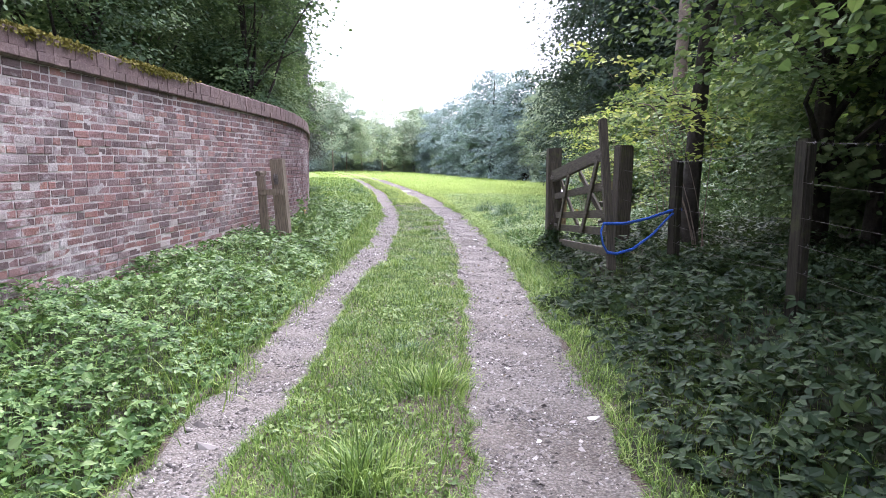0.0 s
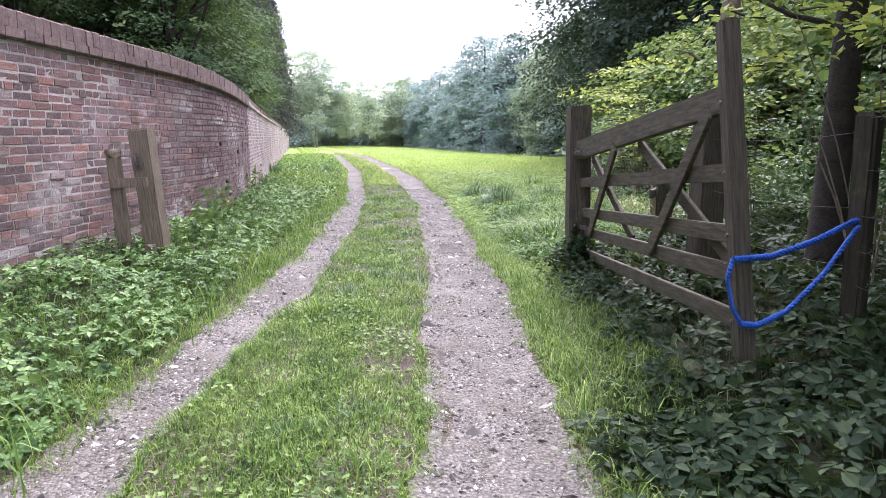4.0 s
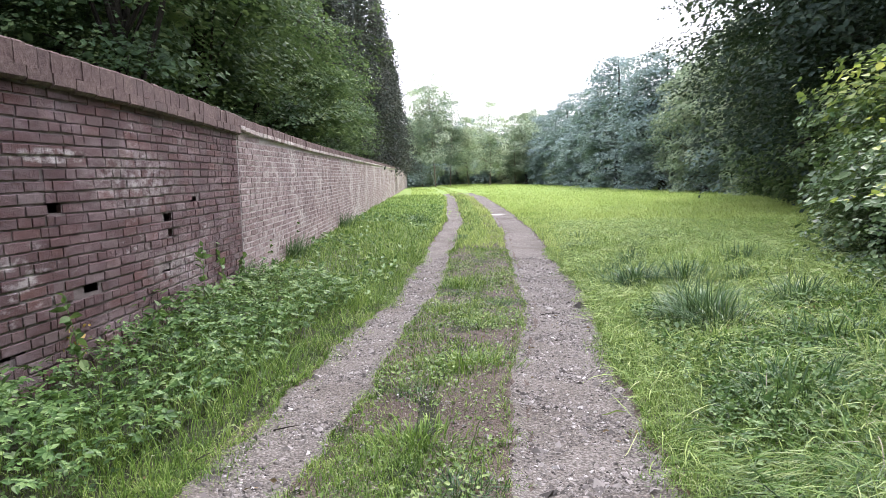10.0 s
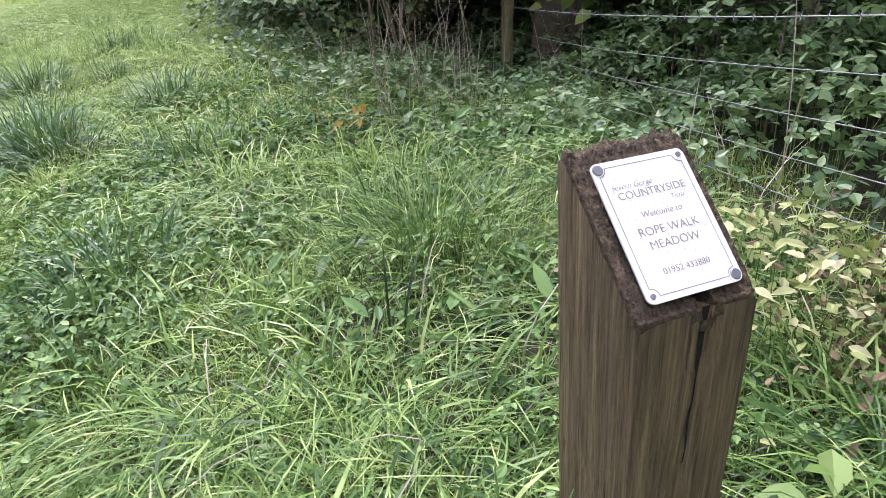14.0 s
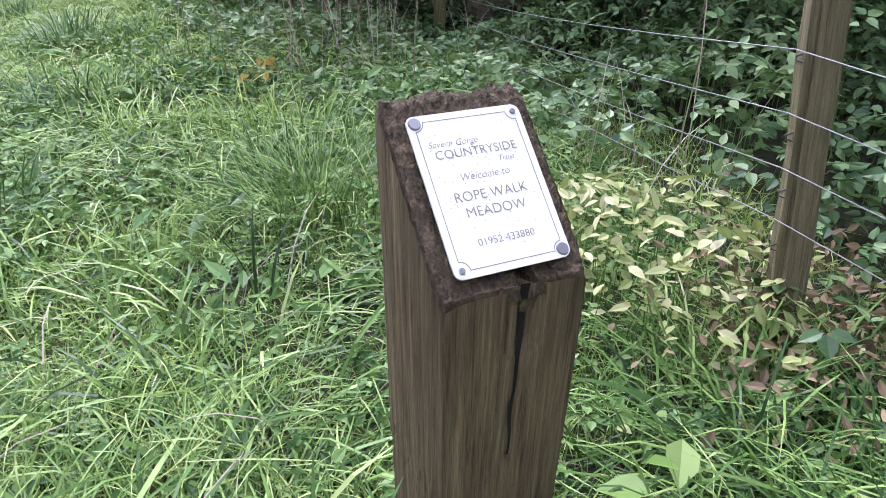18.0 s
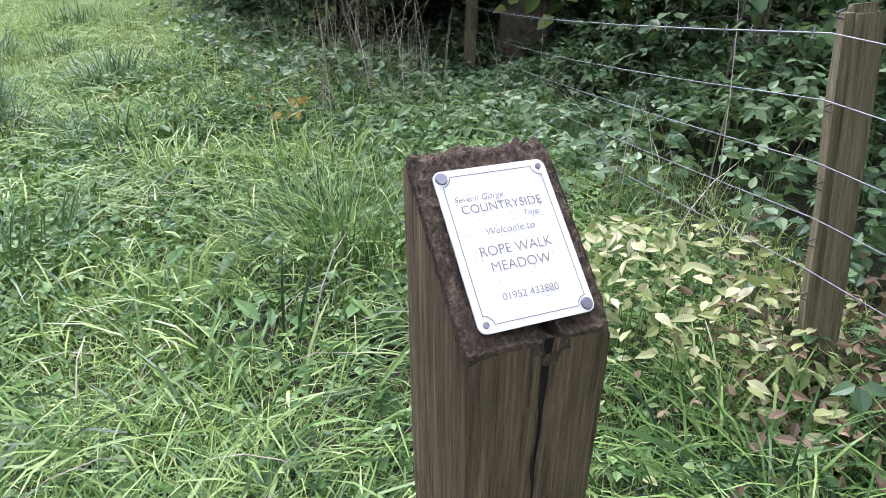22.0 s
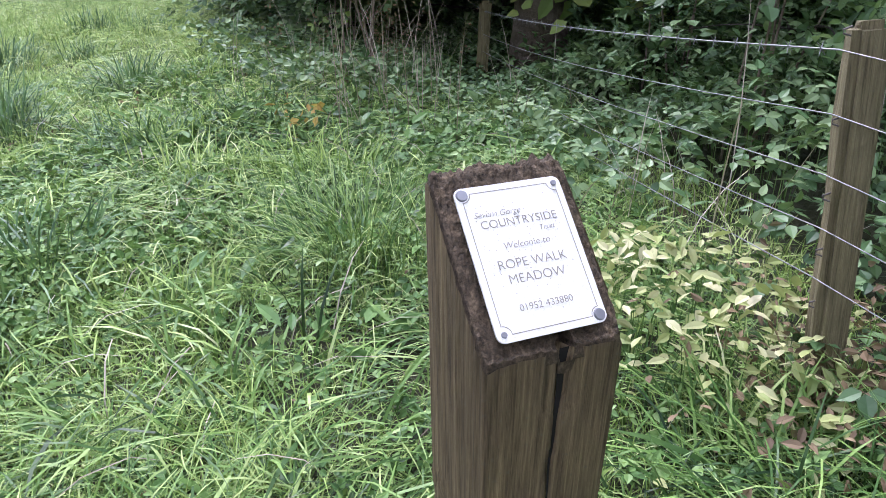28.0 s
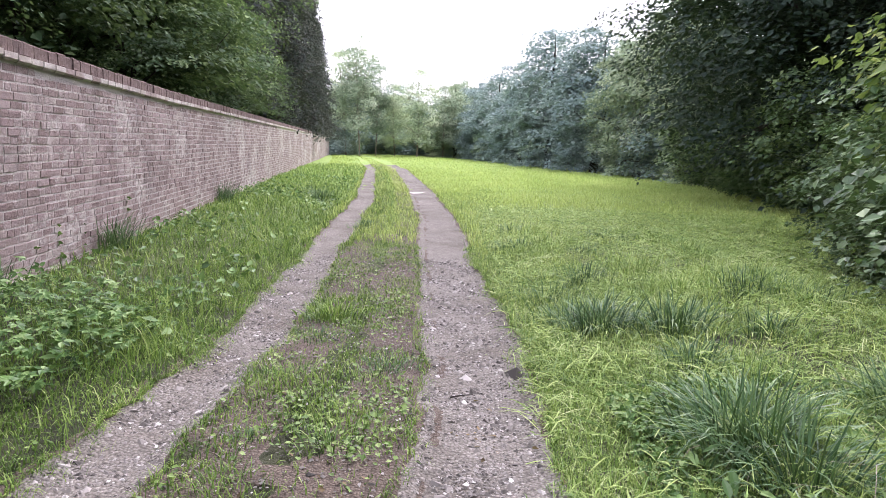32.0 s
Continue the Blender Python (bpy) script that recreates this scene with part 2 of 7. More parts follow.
bump(_nt, _bs, noise_of(_nt, 25, 5.0, 0.7), 0.9, 0.05)
M_BARK = mottled("bark", [(0.3, (0.016, 0.013, 0.011)), (0.7, (0.055, 0.047, 0.039))], 12, 0.95, 40, 1.0, 0.02)
M_TRUNK_PALE = mottled("pale_bark", [(0.3, (0.13, 0.098, 0.076)), (0.7, (0.31, 0.25, 0.20))], 9, 0.95, 40, 1.0, 0.02)
M_TRUNK_MID = mottled("grey_brown_bark", [(0.3, (0.085, 0.066, 0.052)), (0.7, (0.20, 0.162, 0.13))], 9, 0.95, 40, 1.0, 0.02)
M_GATE = wood_material("gate_timber", (0.026, 0.021, 0.016), (0.105, 0.09, 0.067), 0.4)
M_RAIL = wood_material("gate_rail_timber", (0.036, 0.030, 0.022), (0.118, 0.101, 0.075), 0.4, 0.8, (0.5, 5, 5))
M_STILE = wood_material("pale_post_timber", (0.10, 0.075, 0.055), (0.27, 0.215, 0.16), 0.1)


def old_oak(name, stops, stain):
    """Deeply weathered upright timber: fine split grain, dark cracks, damp stains."""
    m, nt, bs = material(name, 0.9)
    fine = noise_of(nt, 210, 6.0, 0.75, (1, 1, 0.035), world_space=False)
    split = noise_of(nt, 75, 5.0, 0.75, (1, 1, 0.03), world_space=False)
    col = ramp(nt, maths(nt, "ADD", maths(nt, "MULTIPLY", fine, 0.5), maths(nt, "MULTIPLY", split, 0.5)), stops)
    blot = ramp(nt, noise_of(nt, 7, 5.0, 0.65, (1, 1, 0.5), world_space=False), [(0.42, (0, 0, 0)), (0.66, (0.75, 0.75, 0.75))])
    col = mixed(nt, blot, col, mixed(nt, 0.6, col, stain))
    specks = ramp(nt, noise_of(nt, 120, 3.0, 0.6, world_space=False), [(0.62, (0, 0, 0)), (0.72, (0.5, 0.5, 0.5))])
    col = mixed(nt, specks, col, (0.16, 0.15, 0.11))
    nt.links.new(col, bs.inputs["Base Color"])
    bump(nt, bs, maths(nt, "ADD", split, maths(nt, "MULTIPLY", fine, 0.6)), 1.0, 0.012)
    return m


M_SIGNPOST = old_oak("dark_post_timber", [(0.34, (0.030, 0.021, 0.011)), (0.42, (0.11, 0.076, 0.040)), (0.52, (0.23, 0.165, 0.088)), (0.66, (0.41, 0.31, 0.17))], (0.088, 0.062, 0.034))
M_SIGNTOP = mottled("rotten_end_grain", [(0.36, (0.010, 0.008, 0.005)), (0.52, (0.052, 0.037, 0.022)), (0.72, (0.27, 0.195, 0.115))], 75, 0.95, 190, 1.0, 0.012)
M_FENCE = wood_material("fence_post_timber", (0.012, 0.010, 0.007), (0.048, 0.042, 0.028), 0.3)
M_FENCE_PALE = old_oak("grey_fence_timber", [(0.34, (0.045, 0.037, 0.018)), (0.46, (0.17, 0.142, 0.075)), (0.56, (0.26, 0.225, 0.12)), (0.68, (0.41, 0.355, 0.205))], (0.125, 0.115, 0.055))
M_WIRE, _nt, _bs = material("galvanised_wire", 0.5, 0.6)
_bs.inputs["Base Color"].default_value = (0.24, 0.25, 0.26, 1)
M_IRON = mottled("rusty_iron", [(0.3, (0.05, 0.045, 0.04)), (0.7, (0.14, 0.12, 0.11))], 30, 0.6, 120)
M_ROPE = mottled("blue_rope", [(0.3, (0.01, 0.06, 0.35)), (0.7, (0.02, 0.12, 0.55))], 60, 0.6, 200)
M_PLATE = mottled("white_plate", [(0.3, (0.78, 0.765, 0.72)), (0.7, (0.85, 0.835, 0.79))], 40, 0.4, 300, 0.1, 0.001)
M_INK, _nt, _bs = material("grey_ink", 0.6)
_bs.inputs["Base Color"].default_value = (0.25, 0.23, 0.185, 1)
M_SCREW, _nt, _bs = material("grey_screw", 0.4, 0.6)
_bs.inputs["Base Color"].default_value = (0.30, 0.30, 0.33, 1)

M_GRASS = leaf_material("grass_blades", [(0.1, (0.012, 0.034, 0.007)), (0.35, (0.065, 0.145, 0.024)), (0.6, (0.185, 0.31, 0.058)), (0.83, (0.38, 0.475, 0.145)), (0.98, (0.66, 0.63, 0.38))], 0.14, 0.48, 2.8, 0.25)
M_VERGE = leaf_material("verge_grass", [(0.12, (0.03, 0.07, 0.012)), (0.4, (0.12, 0.225, 0.032)), (0.68, (0.28, 0.42, 0.07)), (0.88, (0.48, 0.56, 0.17)), (1.0, (0.72, 0.73, 0.42))], 0.25, 0.5, 3.6, 0.3, 0.0, 0.55)
M_MEADOW = leaf_material("meadow_blades", [(0.1, (0.06, 0.125, 0.028)), (0.4, (0.215, 0.345, 0.062)), (0.7, (0.43, 0.56, 0.14)), (0.95, (0.70, 0.73, 0.35))], 0.27, 0.5, 2.2, 0.2)
M_DRY = leaf_material("dry_stems", [(0.2, (0.24, 0.19, 0.12)), (0.8, (0.50, 0.43, 0.30))], 0.2, 0.7)
M_TUFT = leaf_material("blue_green_tuft", [(0.1, (0.02, 0.055, 0.018)), (0.5, (0.075, 0.16, 0.048)), (0.9, (0.22, 0.34, 0.12))], 0.15, 0.45, 0.9, 0.3)
M_HERB = leaf_material("herb_leaves", [(0.1, (0.020, 0.053, 0.011)), (0.4, (0.080, 0.172, 0.036)), (0.65, (0.165, 0.29, 0.068)), (0.9, (0.335, 0.465, 0.15))], 0.24, 0.5, 1.5, 0.3)
# the deep shade under the trees is painted into these bramble leaves
M_SHADEHERB = leaf_material("bramble_leaves", [(0.15, (0.012, 0.027, 0.010)), (0.6, (0.034, 0.062, 0.021)), (0.9, (0.092, 0.132, 0.05))], 0.15, 0.6, 1.5, 0.15)
M_YELLOW = leaf_material("yellowing_leaves", [(0.1, (0.14, 0.20, 0.045)), (0.4, (0.33, 0.38, 0.11)), (0.7, (0.52, 0.52, 0.22)), (0.95, (0.68, 0.63, 0.36))], 0.3, 0.5, 6.0, 0.25)
M_LEAF = leaf_material("tree_leaves", [(0.15, (0.028, 0.056, 0.022)), (0.5, (0.078, 0.132, 0.046)), (0.9, (0.19, 0.255, 0.095))], 0.3, 0.7, 1.1, 0.2, 0.7, 0.35)
M_LEAF_LIGHT = leaf_material("hazel_leaves", [(0.15, (0.05, 0.105, 0.026)), (0.5, (0.18, 0.27, 0.055)), (0.8, (0.38, 0.46, 0.10)), (1.0, (0.66, 0.64, 0.16))], 0.45, 0.6, 0.9, 0.3)
M_LEAF_YELLOW = leaf_material("yellow_hazel_leaves", [(0.1, (0.17, 0.26, 0.045)), (0.45, (0.44, 0.54, 0.09)), (0.8, (0.68, 0.70, 0.14)), (1.0, (0.76, 0.64, 0.22))], 0.48, 0.5, 1.2, 0.35)
# distance haze is painted into these two leaf colours: bluish, lightened
M_LEAF_HAZED = leaf_material("hazed_far_tree_leaves", [(0.15, (0.09, 0.14, 0.12)), (0.5, (0.195, 0.27, 0.225)), (0.9, (0.37, 0.46, 0.37))], 0.22, 0.85, 0.4, 0.1, 1.0, 0.4)
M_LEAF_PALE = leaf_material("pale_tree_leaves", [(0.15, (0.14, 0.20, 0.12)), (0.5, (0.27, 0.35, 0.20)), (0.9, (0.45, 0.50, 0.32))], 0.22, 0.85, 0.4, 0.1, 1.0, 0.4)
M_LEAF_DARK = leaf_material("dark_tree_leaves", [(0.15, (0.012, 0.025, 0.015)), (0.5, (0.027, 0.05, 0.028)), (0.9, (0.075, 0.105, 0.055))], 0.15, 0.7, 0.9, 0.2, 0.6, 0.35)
M_FIR = leaf_material("conifer_needles", [(0.15, (0.028, 0.037, 0.030)), (0.5, (0.06, 0.07, 0.052)), (0.9, (0.125, 0.13, 0.09))], 0.1, 0.8, 0.6, 0.15, 0.5, 0.4)
M_BRAMBLE = leaf_material("fence_bramble_leaves", [(0.12, (0.025, 0.058, 0.018)), (0.5, (0.10, 0.19, 0.058)), (0.9, (0.29, 0.40, 0.15))], 0.25, 0.45, 1.5, 0.3)
M_NETTLE = leaf_material("nettle_leaves", [(0.15, (0.05, 0.105, 0.03)), (0.6, (0.15, 0.25, 0.06)), (0.95, (0.30, 0.41, 0.13))], 0.3, 0.5, 1.5, 0.3)
M_LEAF_MID = leaf_material("wall_tree_leaves", [(0.15, (0.018, 0.040, 0.019)), (0.5, (0.058, 0.108, 0.042)), (0.9, (0.20, 0.28, 0.10))], 0.25, 0.7, 1.1, 0.15, 0.7, 0.28)
M_STRIP = leaf_material("clover_leaves", [(0.1, (0.05, 0.10, 0.025)), (0.5, (0.16, 0.27, 0.05)), (0.9, (0.34, 0.45, 0.13))], 0.2, 0.5, 1.0, 0.3)
M_LEAF_LIME = leaf_material("young_tree_leaves", [(0.15, (0.04, 0.09, 0.028)), (0.55, (0.12, 0.21, 0.052)), (0.85, (0.28, 0.37, 0.085)), (1.0, (0.56, 0.60, 0.13))], 0.5, 0.5, 0.9, 0.3)
M_DEAD = leaf_material("dead_leaves", [(0.2, (0.09, 0.06, 0.025)), (0.8, (0.28, 0.20, 0.09))], 0.15, 0.8)
M_STONE = mottled("loose_stones", [(0.3, (0.20, 0.165, 0.155)), (0.7, (0.45, 0.40, 0.385))], 30, 0.9, 120)
M_MOSS = mottled("moss", [(0.3, (0.13, 0.13, 0.02)), (0.7, (0.33, 0.29, 0.06))], 30, 1.0, 90, 1.0, 0.02)

# blade colour raised for the glow over the open meadow
M_FARGRASS = leaf_material("brightened_meadow_grass", [(0.15, (0.30, 0.41, 0.085)), (0.6, (0.54, 0.67, 0.15)), (0.95, (0.72, 0.77, 0.25))], 0.35, 0.6, 0.4)
M_ORANGE = leaf_material("orange_leaves", [(0.2, (0.35, 0.20, 0.04)), (0.8, (0.55, 0.40, 0.08))], 0.3, 0.6)
M_CHALK = mottled("pale_stone", [(0.3, (0.45, 0.42, 0.40)), (0.7, (0.62, 0.59, 0.57))], 20, 0.85, 120)
M_STONES, _nt, _bs = material("gravel_stones", 0.9)
_nt.links.new(ramp(_nt, _nt.nodes.new("ShaderNodeNewGeometry").outputs["Random Per Island"], [(0.0, (0.055, 0.050, 0.045)), (0.3, (0.14, 0.127, 0.116)), (0.75, (0.28, 0.258, 0.24)), (0.94, (0.40, 0.372, 0.35)), (1.0, (0.62, 0.60, 0.58))]), _bs.inputs["Base Color"])

M_DIRT = pebbly("worn_dirt", [(0.3, (0.085, 0.062, 0.045)), (0.55, (0.165, 0.125, 0.098)), (0.8, (0.26, 0.205, 0.17))], 80, (0.16, 0.128, 0.105))

M_DAMP = pebbly("damp_gravel", [(0.3, (0.075, 0.064, 0.055)), (0.55, (0.15, 0.133, 0.118)), (0.8, (0.27, 0.245, 0.225))], 62, (0.175, 0.158, 0.143))

# ---- mesh helpers ----
rng = np.random.default_rng(11)


def mesh_of(name, co, tris, mat):
    """One mesh from arrays of corners and triangles (or quads)."""
    me = bpy.data.meshes.new(name)
    co, tris = np.asarray(co, np.float32), np.asarray(tris, np.int32)
    me.vertices.add(len(co))
    me.vertices.foreach_set("co", co.ravel())
    k = tris.shape[1]
    me.loops.add(tris.size)
    me.loops.foreach_set("vertex_index", tris.ravel())
    me.polygons.add(len(tris))
    me.polygons.foreach_set("loop_start", np.arange(0, tris.size, k, dtype=np.int32))
    me.polygons.foreach_set("use_smooth", np.zeros(len(tris), bool))
    me.materials.append(mat)
    me.update(calc_edges=True)
    return me


def child(name, me, parent, m=None, label=""):
    ob = new(name, me)
    ob.parent = parent
    if m is not None:
        ob.matrix_basis = m
    return tagged(ob, label) if label else ob


def part(name, bm, mat, parent=None, label="", m=None, smooth=False):
    """Links a bmesh as one mesh object under a thing or a part."""
    me = bpy.data.meshes.new(name)
    bm.to_mesh(me)
    bm.free()
    me.materials.append(mat)
    if smooth:
        me.polygons.foreach_set("use_smooth", [True] * len(me.polygons))
    return child(name, me, parent, m, label)


def box(sx, sy, sz, at=(0, 0, 0), bevel=0.006, rough_edge=0.0, cuts=0, seed=1):
    """A bevelled box with its base centre at a place; rough_edge shakes its corners."""
    bm = bmesh.new()
    bmesh.ops.create_cube(bm, size=1, matrix=Matrix.Translation((at[0], at[1], at[2] + sz / 2)) @ Matrix.Diagonal((sx, sy, sz, 1)))
    if cuts:
        bmesh.ops.subdivide_edges(bm, edges=[e for e in bm.edges if abs((e.verts[0].co - e.verts[1].co).z) > 0.5 * sz], cuts=cuts)
    if bevel:
        bmesh.ops.bevel(bm, geom=[e for e in bm.edges if e.calc_face_angle(0) > 0.5], offset=bevel, segments=2, affect="EDGES")
    if rough_edge:
        r = random.Random(seed)
        for v in bm.verts:
            v.co += Vector([r.uniform(-rough_edge, rough_edge) for _ in range(3)])
    return bm


def tube(path, radii, sides=7, wobble=0.0, seed=1):
    """Corners and quads of a tube along a path."""
    path, r = np.asarray(path, float), np.random.default_rng(seed)
    n = len(path)
    radii = np.broadcast_to(np.asarray(radii, float), (n,))
    ahead = np.gradient(path, axis=0)
    ahead /= np.linalg.norm(ahead, axis=1)[:, None] + 1e-9
    ref = np.where(np.abs(ahead[:, 2:3]) > 0.9, np.array([[1.0, 0, 0]]), np.array([[0, 0, 1.0]]))
    u = np.cross(ahead, ref)
    u /= np.linalg.norm(u, axis=1)[:, None] + 1e-9
    v = np.cross(ahead, u)
    a = np.linspace(0, 2 * math.pi, sides, endpoint=False)
    rad = radii[:, None] * (1 + wobble * r.normal(size=(n, sides)))
    co = path[:, None] + rad[..., None] * (np.cos(a)[None, :, None] * u[:, None] + np.sin(a)[None, :, None] * v[:, None])
    i, j = np.meshgrid(np.arange(n - 1), np.arange(sides), indexing="ij")
    j2 = (j + 1) % sides
    quads = np.stack([i * sides + j, i * sides + j2, (i + 1) * sides + j2, (i + 1) * sides + j], -1).reshape(-1, 4)
    return co.reshape(-1, 3), quads


def joined(pieces):
    """Several (corners, faces) as one."""
    co, fa, off = [], [], 0
    for c, f in pieces:
        co.append(c), fa.append(np.asarray(f) + off)
        off += len(c)
    return np.concatenate(co), np.concatenate(fa)


def blades(base, height, width, bend, seed=1, levels=2, face=None):
    """Grass blades as narrow, bent strips. base: (n, 3); the rest numbers or arrays of n."""
    r, n = np.random.default_rng(seed), len(base)
    height, width, bend = (np.broadcast_to(np.asarray(q, float), (n,)) for q in (height, width, bend))
    a = r.uniform(0, 2 * math.pi, n) if face is None else face
    out = np.stack([np.cos(a), np.sin(a), 0 * a], -1)
    tw = a + math.pi / 2 + r.normal(0, 0.5, n)
    side = np.stack([np.cos(tw), np.sin(tw), 0 * a], -1)
    up = np.array([0, 0, 1.0])
    rings = []
    for q in range(levels):
        f = q / levels
        ang = bend * f
        mid = base + out * (height * f * np.sin(ang))[:, None] + up * (height * f * np.cos(ang))[:, None]
        half = (0.5 * width * (1 - 0.35 * f))[:, None] * side
        rings += [mid - half, mid + half]
    tip = base + out * (height * np.sin(bend))[:, None] + up * (np.maximum(height * np.cos(bend), 0.01))[:, None]
    co = np.stack([*rings, tip], 1)
    k = 2 * levels + 1
    tri = []
    for q in range(levels - 1):
        b = 2 * q
        tri += [(b, b + 1, b + 3), (b, b + 3, b + 2)]
    tri.append((2 * levels - 2, 2 * levels - 1, 2 * levels))
    faces = (np.arange(n)[:, None, None] * k + np.array(tri)[None]).reshape(-1, 3)
    return co.reshape(-1, 3), faces


def leaves(at, size, up=None, seed=1, aspect=0.7, tilt=0.5, fine=False):
    """Folded leaves: each a blade with a midrib. up: the way the leaf's face looks, (n, 3) or None for mostly upwards."""
    r, n = np.random.default_rng(seed), len(at)
    size = np.broadcast_to(np.asarray(size, float), (n,)) * r.uniform(0.65, 1.25, n)
    nrm = (np.array([[0, 0, 1.0]]) if up is None else up) + r.normal(0, tilt, (n, 3))
    nrm /= np.linalg.norm(nrm, axis=1)[:, None] + 1e-9
    d = r.normal(size=(n, 3))
    d -= nrm * (d * nrm).sum(1)[:, None]
    d /= np.linalg.norm(d, axis=1)[:, None] + 1e-9
    s = np.cross(nrm, d)
    L, W = size[:, None], (size * aspect * 0.5)[:, None]
    if fine == "mid":
        co = np.stack([at, at + d * L * 0.3 + s * W * 0.95 + nrm * W * 0.2, at + d * L * 0.68 + s * W * 0.72, at + d * L - nrm * L * 0.1, at + d * L * 0.68 - s * W * 0.72, at + d * L * 0.3 - s * W * 0.95 + nrm * W * 0.2], 1)
        tri, k = [(0, 1, 2), (0, 2, 3), (0, 3, 4), (0, 4, 5)], 6
    elif fine:
        co = np.stack([at, at + d * L * 0.28 + s * W * 0.85 + nrm * W * 0.18, at + d * L * 0.6 + s * W * 0.8 + nrm * W * 0.1, at + d * L - nrm * L * 0.12,
                       at + d * L * 0.6 - s * W * 0.8 + nrm * W * 0.1, at + d * L * 0.28 - s * W * 0.85 + nrm * W * 0.18, at + d * L * 0.45 - nrm * W * 0.1], 1)
        tri, k = [(0, 1, 6), (1, 2, 6), (2, 3, 6), (3, 4, 6), (4, 5, 6), (5, 0, 6)], 7
    else:
        co = np.stack([at, at + d * L * 0.45 + s * W + nrm * W * 0.25, at + d * L, at + d * L * 0.45 - s * W + nrm * W * 0.25], 1)
        tri, k = [(0, 1, 2), (0, 2, 3)], 4
    faces = (np.arange(n)[:, None, None] * k + np.array(tri)[None]).reshape(-1, 3)
    return co.reshape(-1, 3), faces


def sprays(at, size, seed=1, leaflets=3, tilt=0.35):
    """Compound leaves: toothed leaflets fanned round a point."""
    r, n = np.random.default_rng(seed), len(at)
    size = np.broadcast_to(np.asarray(size, float), (n,)) * r.uniform(0.6, 1.3, n)
    nrm = np.array([[0, 0, 1.0]]) + r.normal(0, tilt, (n, 3))
    nrm /= np.linalg.norm(nrm, axis=1)[:, None]
    d = r.normal(size=(n, 3))
    d -= nrm * (d * nrm).sum(1)[:, None]
    d /= np.linalg.norm(d, axis=1)[:, None]
    s = np.cross(nrm, d)
    shape = [(0, 0, 0), (0.24, 0.29, 0.03), (0.56, 0.27, 0.0), (1.0, 0.0, -0.16), (0.56, -0.27, 0.0), (0.24, -0.29, 0.03), (0.45, 0, -0.07)]
    tri = np.array([(k, (k + 1) % 6, 6) for k in range(6)])
    out = []
    for q in range(leaflets):
        a = (q - (leaflets - 1) / 2) * (1.35 if leaflets == 3 else 1.0) + r.normal(0, 0.12, n)
        dq = np.cos(a)[:, None] * d + np.sin(a)[:, None] * s
        sq = np.cross(nrm, dq)
        L = (size * (1.0 if q == leaflets // 2 else 0.85))[:, None]
        base = at + dq * L * 0.12
        out.append(np.stack([base + dq * L * u + sq * L * v + nrm * L * w for u, v, w in shape], 1))
    co = np.concatenate(out)
    return co.reshape(-1, 3), (np.arange(len(co))[:, None, None] * 7 + tri[None]).reshape(-1, 3)

# ---- plan of the place ----
TRACK_Y = [-14, -0.6, 1.5, 5, 6, 9, 11.2, 14, 17, 22, 27, 30, 47, 70, 90, 200]
LEFT_RUT = [-2.3, -1.75, -1.6, -1.48, -1.32, -1.22, -1.22, -1.2, -1.4, -1.75, -2.12, -2.5, -4.5, -8.3, -12.2, -40]
RIGHT_RUT = [-0.6, -0.07, 0.08, 0.25, 0.30, 0.34, 0.32, 0.37, 0.13, -0.12, -0.62, -0.85, -2.85, -6.9, -11.0, -39]


def smooth_noise(x, y, scale, seed=0.0):
    """A cheap, smooth noise of -1 to 1 over arrays."""
    x, y = np.asarray(x) * scale + seed * 7.13, np.asarray(y) * scale - seed * 3.7
    return (np.sin(x + 1.7 * np.sin(0.7 * y + seed)) + np.sin(1.3 * y + 1.1 * np.sin(0.9 * x - seed)) + np.sin(0.83 * (x + y) + 0.5 * seed)) / 3


def rut_centre(y, which):
    k = np.interp(y, TRACK_Y, LEFT_RUT if which == 0 else RIGHT_RUT)
    return k + 0.012 * np.sin(1.9 * np.asarray(y) + which * 2)


def rut_half(y, which, x=0.0):
    y = np.asarray(y)
    return (0.23 if which == 0 else np.interp(y, [3, 7], [0.37, 0.345])) + 0.025 * np.sin(1.3 * y + which) + 0.015 * np.sin(5.3 * y + 1.3) + 0.012 * np.sin(13 * y + which) + 0.01 * np.sin(31 * y)


def in_ruts(x, y):
    """How far inside a rut a place is, in metres (negative: outside)."""
    a = rut_half(y, 0) - np.abs(x - rut_centre(y, 0))
    b = rut_half(y, 1) - np.abs(x - rut_centre(y, 1))
    return np.maximum(a, b)


def ground_z(x, y):
    x, y = np.asarray(x, float), np.asarray(y, float)
    mid = 0.5 * (rut_centre(y, 0) + rut_centre(y, 1))
    right = np.clip(x - mid - 1.5, 0, None)
    near = np.clip((26 - y) / 12, 0, 1)
    z = near * 0.30 * (1 - np.exp(-right / 1.4)) + 0.10 * np.clip((mid - x - 1.3) / 1.2, 0, 1)
    z = z + 0.03 * smooth_noise(x, y, 0.9) + 0.012 * smooth_noise(x, y, 3.1, 2.0)
    z = z - 0.045 * np.clip(in_ruts(x, y) / 0.15 + 0.3, 0, 1) * (y < 60)
    z = z - 0.30 * np.clip((right - 2.0) / 1.6, 0, 1) * np.clip((y - 9.3) / 2.2, 0, 1) * near
    return z - 0.03 * np.clip(right - 6, 0, 60) * np.clip((y - 14) / 20, 0, 1)


WALL_A, SLOPE_A, WALL_B, SLOPE_B = (-3.63, 3.85), 0.12, (-3.42, 14.9), -0.148


